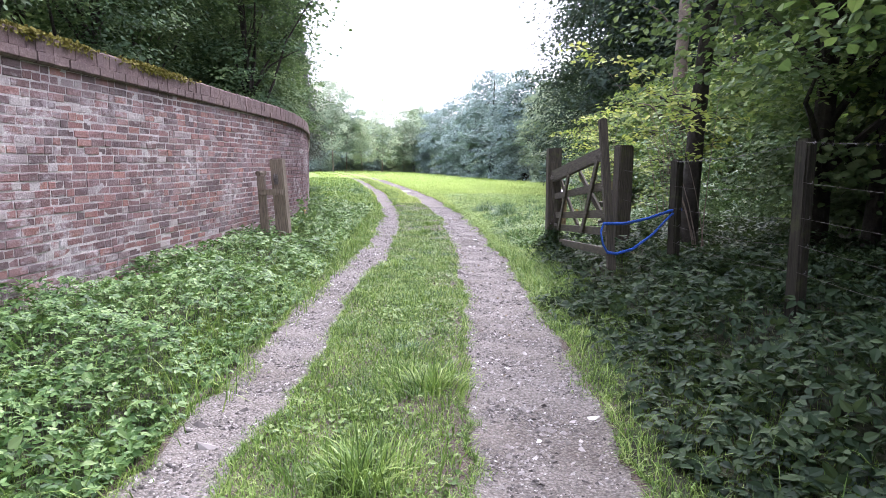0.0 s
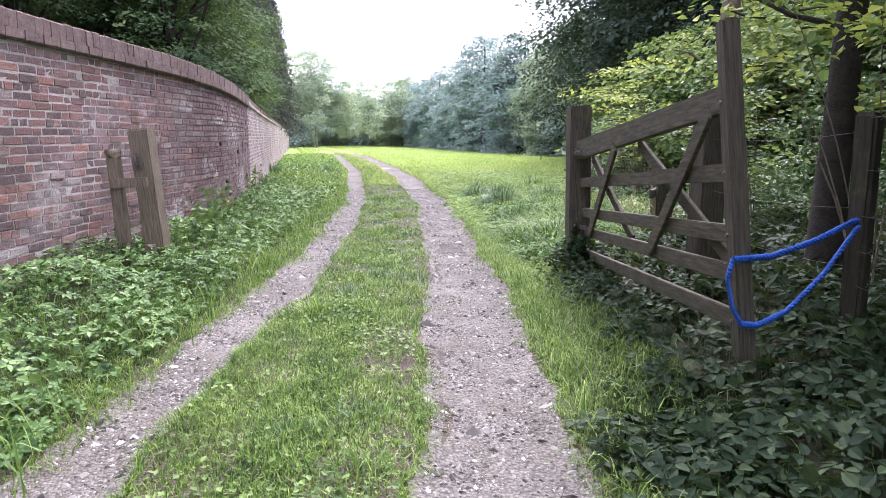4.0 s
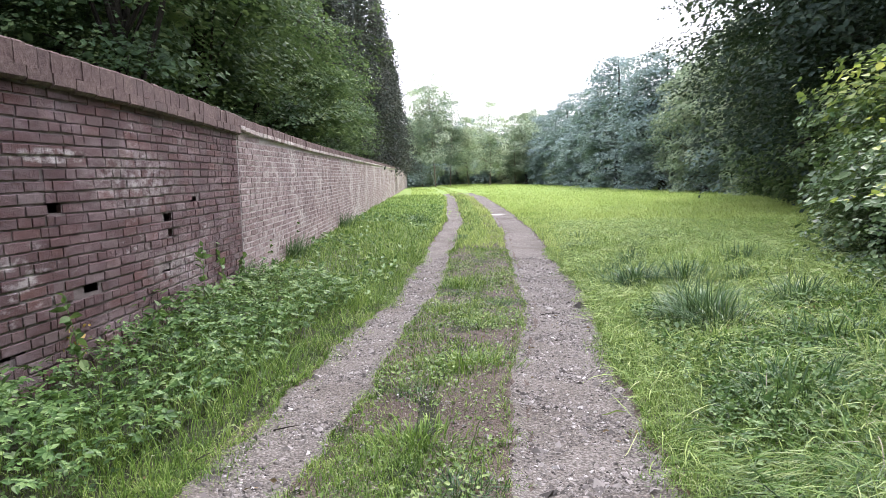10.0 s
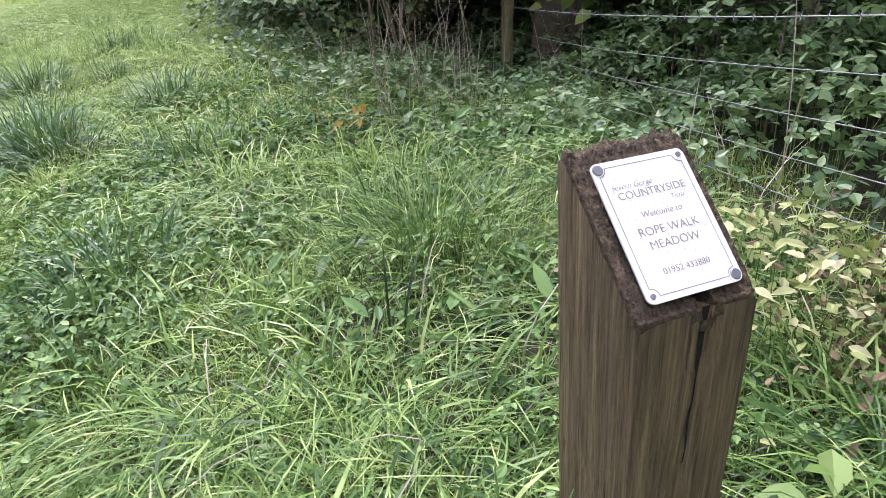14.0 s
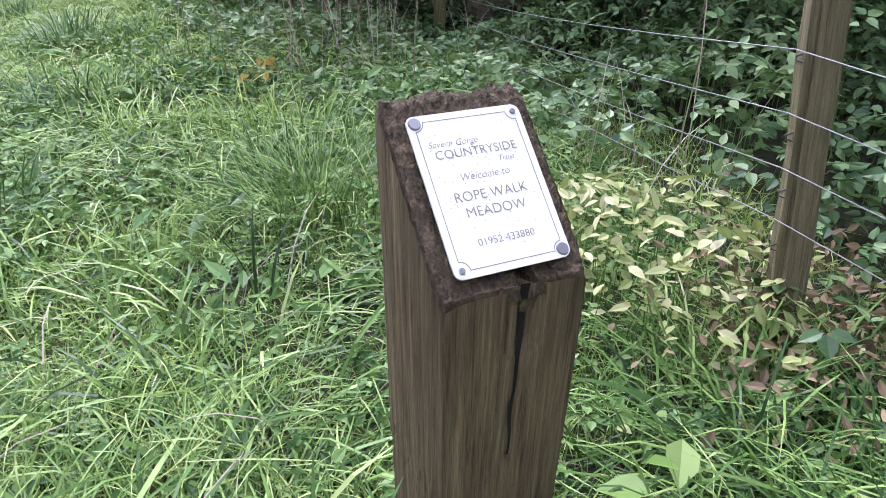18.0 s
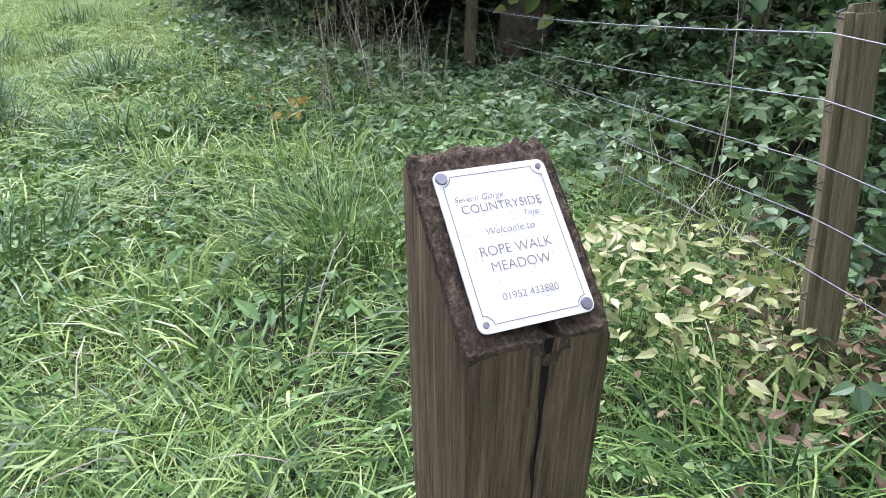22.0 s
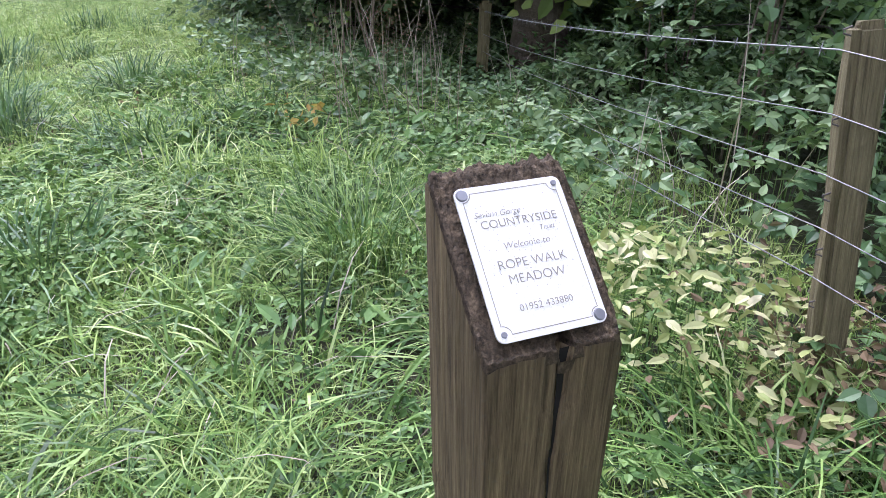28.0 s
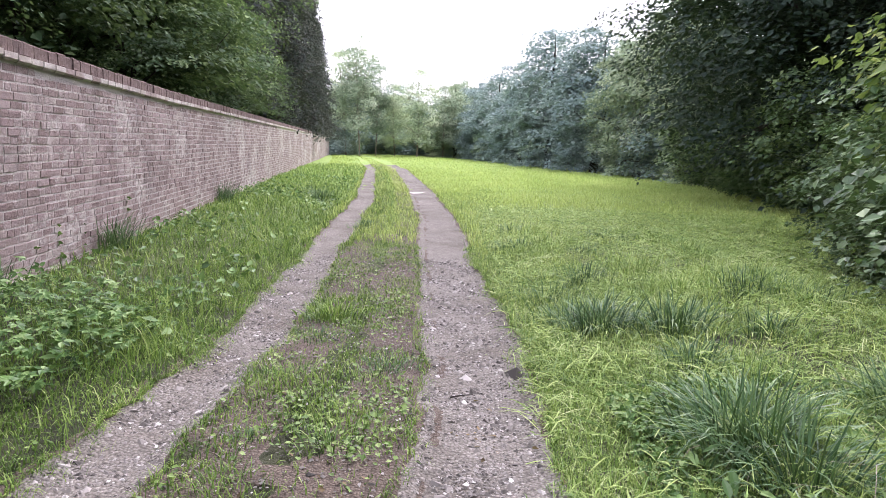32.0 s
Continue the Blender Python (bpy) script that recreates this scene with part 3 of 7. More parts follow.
def wall_x(y):
    """The wall's face: a straight stretch, a bend, a straight stretch."""
    a, b = WALL_A[0] + SLOPE_A * (y - WALL_A[1]), WALL_B[0] + SLOPE_B * (y - WALL_B[1])
    k = 0.12
    return 0.5 * (a + b - np.sqrt((a - b) ** 2 + k))


def wall_top(y):
    return np.interp(y, [-12, 2, 9, 11, 14.6, 15.2, 20, 85], [2.52, 2.42, 2.33, 2.25, 2.18, 2.15, 2.09, 2.0])


def wall_turn(y):
    return math.atan2(-(wall_x(y + 0.05) - wall_x(y - 0.05)), 0.1)


WALL_START, WALL_END = -10.0, 83.0

# ---- ground, track ----


def sheet(name, xs, ys, zfun, mat):
    gx, gy = np.meshgrid(xs, ys)
    co = np.stack([gx, gy, zfun(gx, gy)], -1).reshape(-1, 3)
    nx = len(xs)
    i, j = np.meshgrid(np.arange(len(ys) - 1), np.arange(nx - 1), indexing="ij")
    a = i * nx + j
    me = mesh_of(name, co, np.stack([a, a + 1, a + nx + 1, a + nx], -1).reshape(-1, 4), mat)
    me.polygons.foreach_set("use_smooth", [True] * len(me.polygons))
    return me


gx = np.concatenate([[-3000, -700, -200, -90, -50, -30, -18, -12, -8], np.arange(-6, 6.01, 0.12), [6.5, 7.2, 8, 9.5, 12, 16, 22, 30, 45, 70, 120, 300, 900, 3000]])
gy = np.concatenate([[-3000, -600, -150, -60, -30, -18, -12], np.arange(-9, 24, 0.16), np.arange(24, 60, 0.8), np.arange(60, 130, 5), [150, 250, 600, 3000]])
ground = tagged(new("ground", sheet("ground", gx, gy, ground_z, M_FIELD)), "grassy meadow ground, mossy soil darkened as shade near, brightened far off", "ground", kind="structure")


def rut_sheet(which, spread, lift, mat, wild):
    """A strip along a wheel rut, with uneven edges that sink into the ground."""
    ys = np.concatenate([np.arange(-12, -5, 0.2), np.arange(-5, 16, 0.05), np.arange(16, 24, 0.15), np.arange(24, 56, 0.5)])
    fs = np.linspace(-1, 1, 13)
    gyy, gff = np.meshgrid(ys, fs, indexing="ij")
    side = np.sign(gff) * 3.1 + which * 7 + spread * 40
    ragged = 0.6 * smooth_noise(gyy, side, 2.3) + 0.7 * smooth_noise(gyy, side, 7.1, 2) + 0.5 * smooth_noise(gyy, side, 19.0, 3) + 0.3 * smooth_noise(gyy, side, 43.0, 5)
    reach = np.where((gff > 0) == (which == 0), spread, min(spread, 0.09))
    edge = rut_half(gyy, which) + reach + wild * ragged * np.abs(gff) ** 2
    gxx = rut_centre(gyy, which) + gff * edge
    z = ground_z(gxx, gyy) + np.where(np.abs(gff) > 0.95, -0.012, lift) + 0.005 * smooth_noise(gxx, gyy, 9) * (np.abs(gff) < 0.95)
    co = np.stack([gxx, gyy, z], -1).reshape(-1, 3)
    i, j = np.meshgrid(np.arange(len(ys) - 1), np.arange(12), indexing="ij")
    a = i * 13 + j
    me = mesh_of("track_rut", co, np.stack([a, a + 1, a + 14, a + 13], -1).reshape(-1, 4), mat)
    me.polygons.foreach_set("use_smooth", [True] * len(me.polygons))
    return me


for which in (0, 1):
    tagged(new("track", rut_sheet(which, 0.03, 0.014, M_GRAVEL, 0.045)), "pale gravel wheel rut of a farm track", "track", "wheel ruts", "structure")
    tagged(new("track_edge", rut_sheet(which, 0.5, 0.004 + 0.004 * which, M_DIRT, 0.06)), "bare brown earth showing through the grass beside a wheel rut", "track", "rut edges", "structure")


def worn_patch(cx, cy, rx, ry, seed, mat, lift=0.008, label="worn patch of bare earth in the track's grass"):
    n, m = 64, 6
    co, q = [], []
    for k in range(m + 1):
        for a in np.linspace(0, 2 * math.pi, n, endpoint=False):
            f = k / m * (1 + 0.25 * math.sin(3 * a + seed) + 0.16 * math.sin(7 * a + 2 * seed) + 0.1 * math.sin(13 * a + seed) + 0.06 * math.sin(23 * a))
            x, y = cx + rx * f * math.cos(a), cy + ry * f * math.sin(a)
            co.append((x, y, float(ground_z(x, y)) + (lift if k < m else -0.01)))
    for k in range(m):
        q += [(k * n + j, k * n + (j + 1) % n, (k + 1) * n + (j + 1) % n, (k + 1) * n + j) for j in range(n)]
    tagged(new("bare_earth", mesh_of("bare_earth", co, q, mat)), label, "ground", "bare patches", "structure")


for n, (cx, cy, rx, ry) in enumerate([(-0.2, 12.05, 0.5, 0.35), (-0.14, 9.15, 0.34, 0.6), (-0.8, 19.6, 0.45, 0.5), (-0.2, 14.2, 0.25, 0.5), (-0.12, 10.9, 0.2, 0.4), (-0.6, 16.5, 0.25, 0.6)]):
    worn_patch(cx, cy, 0.85 * rx, 0.8 * ry, n, M_DIRT)
worn_patch(0.31, 8.4, 0.17, 0.42, 9, M_DAMP, 0.022, "dark damp hollow in the gravel of the wheel rut")

# ---- brick wall ----
COURSE = 0.075


# missing bricks: (y, z)
HOLES = [(10.69, 1.235), (12.3, 0.91), (12.3, 1.06), (13.0, 1.22), (11.0, 0.66), (10.2, 0.36), (12.2, 0.61)]


def wall_body():
    """The wall's core: a face with holes where bricks are gone, a top, a back."""
    ys = np.concatenate([np.arange(WALL_START, 8, 0.2), np.arange(8, 15, 0.055), np.arange(15, 22, 0.25), np.arange(22, WALL_END + 0.1, 2.0)])
    rows = 34

    def at(y, d, z):
        a = wall_turn(y)
        return (wall_x(y) + d * math.cos(a), y + d * math.sin(a), z)

    co, q = [], []
    for y in ys:
        top = wall_top(y) - 0.13
        back = -0.0016 - 0.006 * np.interp(y, [7.6, 9.6, 14.55, 14.62], [0, 1, 1, 0.15])
        co += [at(y, back, -0.3 + (top + 0.3) * k / rows) for k in range(rows + 1)]
        co += [at(y, -0.34, top), at(y, -0.34, -0.3)]
    w = rows + 3
    for i in range(len(ys) - 1):
        for k in range(w):
            if k < rows:
                y, z = 0.5 * (ys[i] + ys[i + 1]), co[i * w + k][2] + 0.037
                if any(abs(y - a) < 0.085 and abs(z - b) < 0.04 for a, b in HOLES):
                    continue
            n = (k + 1) % w
            q.append((i * w + k, i * w + n, (i + 1) * w + n, (i + 1) * w + k))
    return mesh_of("mortar_core", co, q, M_MORTAR)


wall = tagged(new("wall_garden", wall_body()), "old weathered red-brown brick boundary wall with lime mortar", "wall", kind="structure")


def brick_shape(length, height, depth=0.05):
    """A worn brick: y runs along the wall, its face looks along +x."""
    l, h, c = length / 2, height / 2, 0.0035
    co = [(-depth, -l, -h), (-depth, l, -h), (-depth, l, h), (-depth, -l, h), (-0.003, -l, -h), (-0.003, l, -h), (-0.003, l, h), (-0.003, -l, h),
          (0, -l + c, -h + c), (0, l - c, -h + c), (0, l - c, h - c), (0, -l + c, h - c)]
    q = [(8, 9, 10, 11)] + [(4 + i, 4 + (i + 1) % 4, 8 + (i + 1) % 4, 8 + i) for i in range(4)] + [(i, (i + 1) % 4, 4 + (i + 1) % 4, 4 + i) for i in range(4)]
    return np.array(co), np.array(q)


def courses(y0, y1, seed):
    """Places of bricks between two y: (y, z, length, height, proud)."""
    r = random.Random(seed)
    k = 0
    while True:
        z = -0.08 + k * COURSE
        if z > 2.35:
            return
        y = y0
        while y < y1:
            header = r.random() < (0.75 if k % 4 == 0 else 0.22)
            ln = (0.105 if header else 0.22) * r.uniform(0.93, 1.05)
            ln = min(ln * (r.uniform(0.4, 1) if y == y0 else 1), y1 - y)
            if ln < 0.03:
                break
            if z + COURSE < wall_top(y) - 0.2 and not any(abs(y + ln / 2 - a) < 0.11 and abs(z + 0.037 - b) < 0.04 for a, b in HOLES):
                yield y + ln / 2, z + 0.0375 + 0.006 * math.sin(0.8 * y + 0.5 * k) + r.gauss(0, 0.0012), ln, 0.0615 * r.uniform(0.92, 1.06), max(-0.001, r.gauss(0.0008, 0.0022))
            y += ln + r.uniform(0.008, 0.014)
        k += 1


def wall_matrix(y, z, proud=0.0, roll=0.0):
    a = wall_turn(y)
    return Matrix.Translation((wall_x(y) + proud * math.cos(a), y + proud * math.sin(a), z)) @ Euler((roll, 0, a)).to_matrix().to_4x4()


def joined_bricks(name, spots, mat):
    co, fa, off = [], [], 0
    shake = np.random.default_rng(3)
    for y, z, ln, h, proud in spots:
        c, q = brick_shape(ln, h)
        c[4:] += shake.normal(0, 1, (8, 3)) * np.array([0.0006, 0.0028, 0.003])
        m = np.array(wall_matrix(y, z, proud))
        co.append(c @ m[:3, :3].T + m[:3, 3])
        fa.append(q + off)
        off += len(c)
    return mesh_of(name, np.concatenate(co), np.concatenate(fa), mat)


NEAR_A, NEAR_B = 8.5, 10.6
tagged(child("bricks", joined_bricks("bricks", courses(-7.0, NEAR_A, 3), M_BRICK), wall), kind="stuff")
tagged(child("bricks", joined_bricks("bricks", courses(NEAR_B, 14.55, 5), M_BRICK), wall), kind="stuff")
tagged(child("bricks", joined_bricks("bricks", courses(14.62, 82.9, 7), M_BRICK_PALE), wall), kind="stuff")


def coping(y0, y1, top_len, top_h, band_h, proud, mat_top, mat_band, seed):
    """A projecting band course with a row of coping bricks on edge above it."""
    r = random.Random(seed)
    top, band = [], []
    y = y0
    while y < y1:
        ln = top_len * r.uniform(0.93, 1.07)
        m = np.array(wall_matrix(y + ln / 2, wall_top(y) - top_h + r.gauss(0, 0.0035), proud - 0.022 + r.gauss(0, 0.004), r.gauss(0, 0.006)))
        l, d, c = ln / 2 - 0.0012, 0.36, 0.008
        co = np.array([(0, -l, 0), (0, l, 0), (-d, l, 0), (-d, -l, 0), (0, -l, top_h - 2 * c), (0, l, top_h - 2 * c), (-d, l, top_h - 2 * c), (-d, -l, top_h - 2 * c),
                       (-c - 0.02, -l + c / 2, top_h), (-c - 0.02, l - c / 2, top_h), (-d + c, l - c / 2, top_h), (-d + c, -l + c / 2, top_h)])
        q = np.array([(i, (i + 1) % 4, 4 + (i + 1) % 4, 4 + i) for i in range(4)] + [(4 + i, 4 + (i + 1) % 4, 8 + (i + 1) % 4, 8 + i) for i in range(4)] + [(8, 9, 10, 11), (3, 2, 1, 0)])
        top.append((co @ m[:3, :3].T + m[:3, 3], q))
        y += ln + 0.002
    y = y0
    while y < y1:
        ln = 0.225 * r.uniform(0.95, 1.05)
        m = np.array(wall_matrix(y + ln / 2, wall_top(y) - top_h - band_h, proud + r.gauss(0, 0.003)))
        l, d, c = ln / 2 - 0.004, 0.1, 0.02
        co = np.array([(-c, -l, 0), (-c, l, 0), (-d, l, 0), (-d, -l, 0), (0, -l, c), (0, l, c), (-d, l, c), (-d, -l, c), (0, -l, band_h - 0.006), (0, l, band_h - 0.006), (-d, l, band_h - 0.006), (-d, -l, band_h - 0.006)])
        q = np.array([(i, (i + 1) % 4, 4 + (i + 1) % 4, 4 + i) for i in range(4)] + [(4 + i, 4 + (i + 1) % 4, 8 + (i + 1) % 4, 8 + i) for i in range(4)] + [(8, 9, 10, 11), (3, 2, 1, 0)])
        band.append((co @ m[:3, :3].T + m[:3, 3], q))
        y += ln + 0.004
    tagged(child("coping_bricks", mesh_of("coping_bricks", *joined(top), mat_top), wall), kind="stuff")
    tagged(child("band_course", mesh_of("band_course", *joined(band), mat_band), wall), kind="stuff")


coping(-7.0, 14.6, 0.108, 0.15, 0.10, 0.045, M_COPING, M_COPING, 1)
coping(14.65, 82.9, 0.09, 0.12, 0.075, 0.04, M_COPING, M_BAND, 2)

# ---- trees ----


def crown_arrays(radius, height, clumps, per_clump, leaf, seed, spread=0.2, fine=False, layer=0.45, droop=0.25, reach=0.6, aspect=0.75, skirt=0.0):
    """Leaves in flat, drooping sprays over the billows of an uneven dome; also gives the sprays' centres."""
    r = np.random.default_rng(seed)
    billows = max(8, clumps // 20)
    k = np.arange(billows)
    bz = 1 - 2 * (k + 0.5) / billows
    ba = 2.4 * k + seed
    bd = np.stack([np.sqrt(1 - bz ** 2) * np.cos(ba), np.sqrt(1 - bz ** 2) * np.sin(ba), bz], -1) + r.normal(0, 0.12, (billows, 3))
    half = np.array([radius, radius, height / 2])
    bc = bd * half * (reach * r.uniform(0.78, 1.2, billows))[:, None]
    br = 0.42 * radius * r.uniform(0.65, 1.3, billows)
    pick = r.integers(0, billows, clumps)
    e = r.normal(size=(clumps, 3)) + 0.75 * bd[pick]
    e /= np.linalg.norm(e, axis=1)[:, None]
    cen = bc[pick] + e * (br[pick] * r.uniform(0.55, 1.08, clumps))[:, None]
    inner = r.random(clumps) < 0.3
    cen = np.where(inner[:, None], e * half * (0.8 * r.random(clumps) ** 0.5)[:, None], cen)
    cen[:, 2] += height / 2
    low = r.random(clumps) < skirt
    turn = r.uniform(0, 2 * math.pi, clumps)
    wide = radius * r.uniform(0.45, 0.9, clumps)
    cen = np.where(low[:, None], np.stack([wide * np.cos(turn), wide * np.sin(turn), height * r.uniform(0.02, 0.34, clumps)], -1), cen)
    inner &= ~low
    size = spread * radius * r.uniform(0.6, 1.4, clumps) * np.where(inner, 1.5, 1.0)
    out = cen[:, :2] / (np.linalg.norm(cen[:, :2], axis=1)[:, None] + 1e-6)
    out = np.stack([out[:, 0], out[:, 1], 0 * out[:, 0]], -1)
    side = np.stack([-out[:, 1], out[:, 0], 0 * out[:, 0]], -1)
    n = clumps * per_clump
    far, turn = np.sqrt(r.random(n)), r.uniform(0, 2 * math.pi, n)
    u, v, w = 1.1 * far * np.cos(turn), 0.95 * far * np.sin(turn), r.normal(0, 0.5, n)
    o, s, z = np.repeat(out, per_clump, 0), np.repeat(side, per_clump, 0), np.repeat(size, per_clump)
    at = np.repeat(cen, per_clump, 0) + o * (u * z * 1.25)[:, None] + s * (v * z)[:, None]
    at[:, 2] += z * (w * layer - droop * u * np.abs(u))
    face = o * (0.3 + 0.45 * u)[:, None] + s * (0.3 * v)[:, None] + np.array([0, 0, 0.85])
    co, fa = leaves(at, leaf * np.repeat(np.where(inner, 1.7, 1.0), per_clump), face, seed + 1, aspect, 0.34, fine)
    return cen, co, fa


def trunk_arrays(height, radius, cen, lift, seed, limbs=14, lean=0.06):
    r = np.random.default_rng(seed)
    n = 9
    f = np.linspace(0, 1, n)
    line = np.stack([lean * height * f * np.cos(seed) + 0.02 * height * np.sin(4 * f + seed) * f, lean * height * f * np.sin(seed), height * f], -1)
    line[0, 2] = -0.25
    pieces = [tube(line, radius * (1.25 - 0.25 * np.minimum(f * 6, 1)) * (1 - 0.85 * f), 9, 0.05, seed)]
    for c in cen[r.permutation(len(cen))[:limbs]]:
        end = c + np.array([0, 0, lift])
        k = np.clip(r.uniform(0.3, 0.75) * end[2] / height, 0.12, 0.92)
        start = np.array([np.interp(k, f, line[:, q]) for q in range(3)])
        g = np.linspace(0, 1, 6)[:, None]
        bow = start + (end - start) * g + np.array([0, 0, 0.12]) * np.linalg.norm(end - start) * np.sin(math.pi * g) + r.normal(0, 0.03, (6, 3)) * np.linalg.norm(end - start) * g
        pieces.append(tube(bow, radius * 0.42 * (1 - k * 0.6) * (1 - 0.85 * g[:, 0]), 5, 0.05, seed))
    return joined(pieces)


def make_tree(name, height, crown_r, crown_base, trunk_r, clumps, per_clump, leaf, mat, seed, bark=None, **kw):
    top = new(name)
    cen, co, fa = crown_arrays(crown_r, height - crown_base, clumps, per_clump, leaf, seed, **kw)
    child("trunk", mesh_of("trunk", *trunk_arrays(height * 0.88, trunk_r, cen, crown_base, seed), bark or M_BARK), top)
    child("crown", mesh_of("crown", co + np.array([0, 0, crown_base]), fa, mat), top)
    return top


def make_fir(name, height, radius, base, trunk_r, mat, seed):
    """A narrow conifer: drooping boughs in whorls, shorter towards the tip."""
    top = new(name)
    r = np.random.default_rng(seed)
    at, face, boughs = [], [], []
    for z in np.arange(base, height - 0.3, 0.42):
        for a in r.uniform(0, 6.28) + np.arange(7) * 0.9 + r.normal(0, 0.2, 7):
            ln = radius * (1 - (z - base) / (height - base)) ** 0.75 * r.uniform(0.55, 1.2) + 0.25
            d = np.array([math.cos(a), math.sin(a), 0])
            f = r.random(int(26 + 46 * ln)) ** 0.7
            p = np.array([0, 0, z]) + d * (ln * f)[:, None] + r.normal(0, 0.13, (len(f), 3)) * (0.5 + ln * 0.35)
            p[:, 2] -= 0.28 * ln * f ** 2 + np.abs(r.normal(0, 0.14, len(f)))
            at.append(p)
            face.append(np.tile(0.6 * d + np.array([0, 0, 0.6]), (len(f), 1)))
            boughs.append(tube([(0, 0, z), tuple(np.array([0, 0, z]) + d * ln * 0.5 + np.array([0, 0, -0.05 * ln])), tuple(np.array([0, 0, z - 0.28 * ln]) + d * ln)], [0.035, 0.022, 0.008], 4))
    line = np.array([(0, 0, -0.3), (0.03, 0, height * 0.35), (0, 0.05, height * 0.7), (0, 0, height)])
    child("trunk", mesh_of("trunk", *joined([tube(line, trunk_r * np.array([1.2, 0.9, 0.5, 0.08]), 8, 0.04, seed), *boughs]), M_BARK), top)
    child("crown", mesh_of("crown", *leaves(np.concatenate(at), 0.21, np.concatenate(face), seed, 0.42, 0.5), mat), top)
    return top


def plant_out(kinds, spots, label, group):
    """Copies of a few tree shapes at many places: (x, y, size, turn)."""
    used = set()
    for n, (x, y, s, turn) in enumerate(spots):
        k = kinds[n % len(kinds)]
        m = Matrix.Translation((x, y, float(ground_z(x, y)) - 0.05)) @ Euler((0, 0, turn)).to_matrix().to_4x4()
        if k.name not in used:
            used.add(k.name)
            ob = k
            ob.matrix_basis = m
        else:
            ob = copy_thing(k, m)
        ob.scale = (s, s, s * (0.92 + 0.16 * ((n * 37) % 10) / 10))
        tagged(ob, label, "tree", group)


r_t = random.Random(5)
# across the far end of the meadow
far_kinds = [make_tree("tree", 14, 4.2, -0.6, 0.28, 300, 85, 0.22, M_LEAF_HAZED, 21, skirt=0.3, spread=0.19), make_tree("tree", 15, 3.9, -0.6, 0.3, 300, 85, 0.22, M_LEAF_HAZED, 22, skirt=0.3, spread=0.19), make_tree("tree", 13, 4.6, -0.6, 0.28, 300, 85, 0.22, M_LEAF_PALE, 23, skirt=0.3, spread=0.18)]
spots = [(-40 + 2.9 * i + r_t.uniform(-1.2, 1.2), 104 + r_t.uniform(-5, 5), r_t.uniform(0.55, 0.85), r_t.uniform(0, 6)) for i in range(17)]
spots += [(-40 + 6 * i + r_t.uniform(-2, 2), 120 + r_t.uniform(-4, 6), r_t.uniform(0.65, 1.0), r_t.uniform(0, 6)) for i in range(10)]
plant_out(far_kinds, spots, "broadleaf tree in full green leaf with painted haze at the meadow's end", "trees at the meadow's end")
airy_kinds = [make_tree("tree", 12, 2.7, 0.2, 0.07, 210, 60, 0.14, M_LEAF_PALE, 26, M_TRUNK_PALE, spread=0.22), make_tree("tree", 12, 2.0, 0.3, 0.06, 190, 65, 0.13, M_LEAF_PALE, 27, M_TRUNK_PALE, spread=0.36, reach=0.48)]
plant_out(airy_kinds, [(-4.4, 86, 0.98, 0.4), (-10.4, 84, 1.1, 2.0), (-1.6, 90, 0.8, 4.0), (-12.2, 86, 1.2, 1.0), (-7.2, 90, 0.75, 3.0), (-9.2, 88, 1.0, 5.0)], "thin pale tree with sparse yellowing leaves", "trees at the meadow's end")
far_shrubs = [make_tree("shrub", 4.5, 3.2, -0.8, 0.1, 150, 70, 0.18, M_LEAF_HAZED, 24, spread=0.2), make_tree("shrub", 3.8, 3.0, -0.8, 0.1, 150, 70, 0.18, M_LEAF_PALE, 25, spread=0.2)]
spots = [(-36 + 3.0 * i, 97 + r_t.uniform(-2, 2), r_t.uniform(0.8, 1.25), r_t.uniform(0, 6)) for i in range(14)]
spots += [(3 + 1.6 * i + r_t.uniform(-0.6, 0.6), 90 - 7.0 * i, r_t.uniform(0.8, 1.0), r_t.uniform(0, 6)) for i in range(7)]
plant_out(far_shrubs, spots, "dense green shrub at the foot of the trees", "shrubs round the meadow")
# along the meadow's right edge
edge_kinds = [make_tree("tree", 13, 4.0, -0.5, 0.3, 380, 90, 0.19, M_LEAF_HAZED, 31, skirt=0.25, spread=0.18), make_tree("tree", 14, 3.8, -0.5, 0.32, 380, 90, 0.19, M_LEAF_PALE, 32, skirt=0.25, spread=0.18), make_tree("tree", 13, 3.6, -0.5, 0.3, 380, 90, 0.19, M_LEAF_HAZED, 33, skirt=0.25, spread=0.19)]
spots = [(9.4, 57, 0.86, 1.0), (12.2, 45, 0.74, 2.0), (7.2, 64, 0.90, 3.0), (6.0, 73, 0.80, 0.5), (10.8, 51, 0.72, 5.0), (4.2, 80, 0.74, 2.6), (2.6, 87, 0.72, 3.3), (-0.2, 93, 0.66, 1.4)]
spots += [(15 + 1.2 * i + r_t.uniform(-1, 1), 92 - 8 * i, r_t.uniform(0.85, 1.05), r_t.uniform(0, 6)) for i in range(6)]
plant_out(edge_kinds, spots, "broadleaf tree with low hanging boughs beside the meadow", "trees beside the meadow")
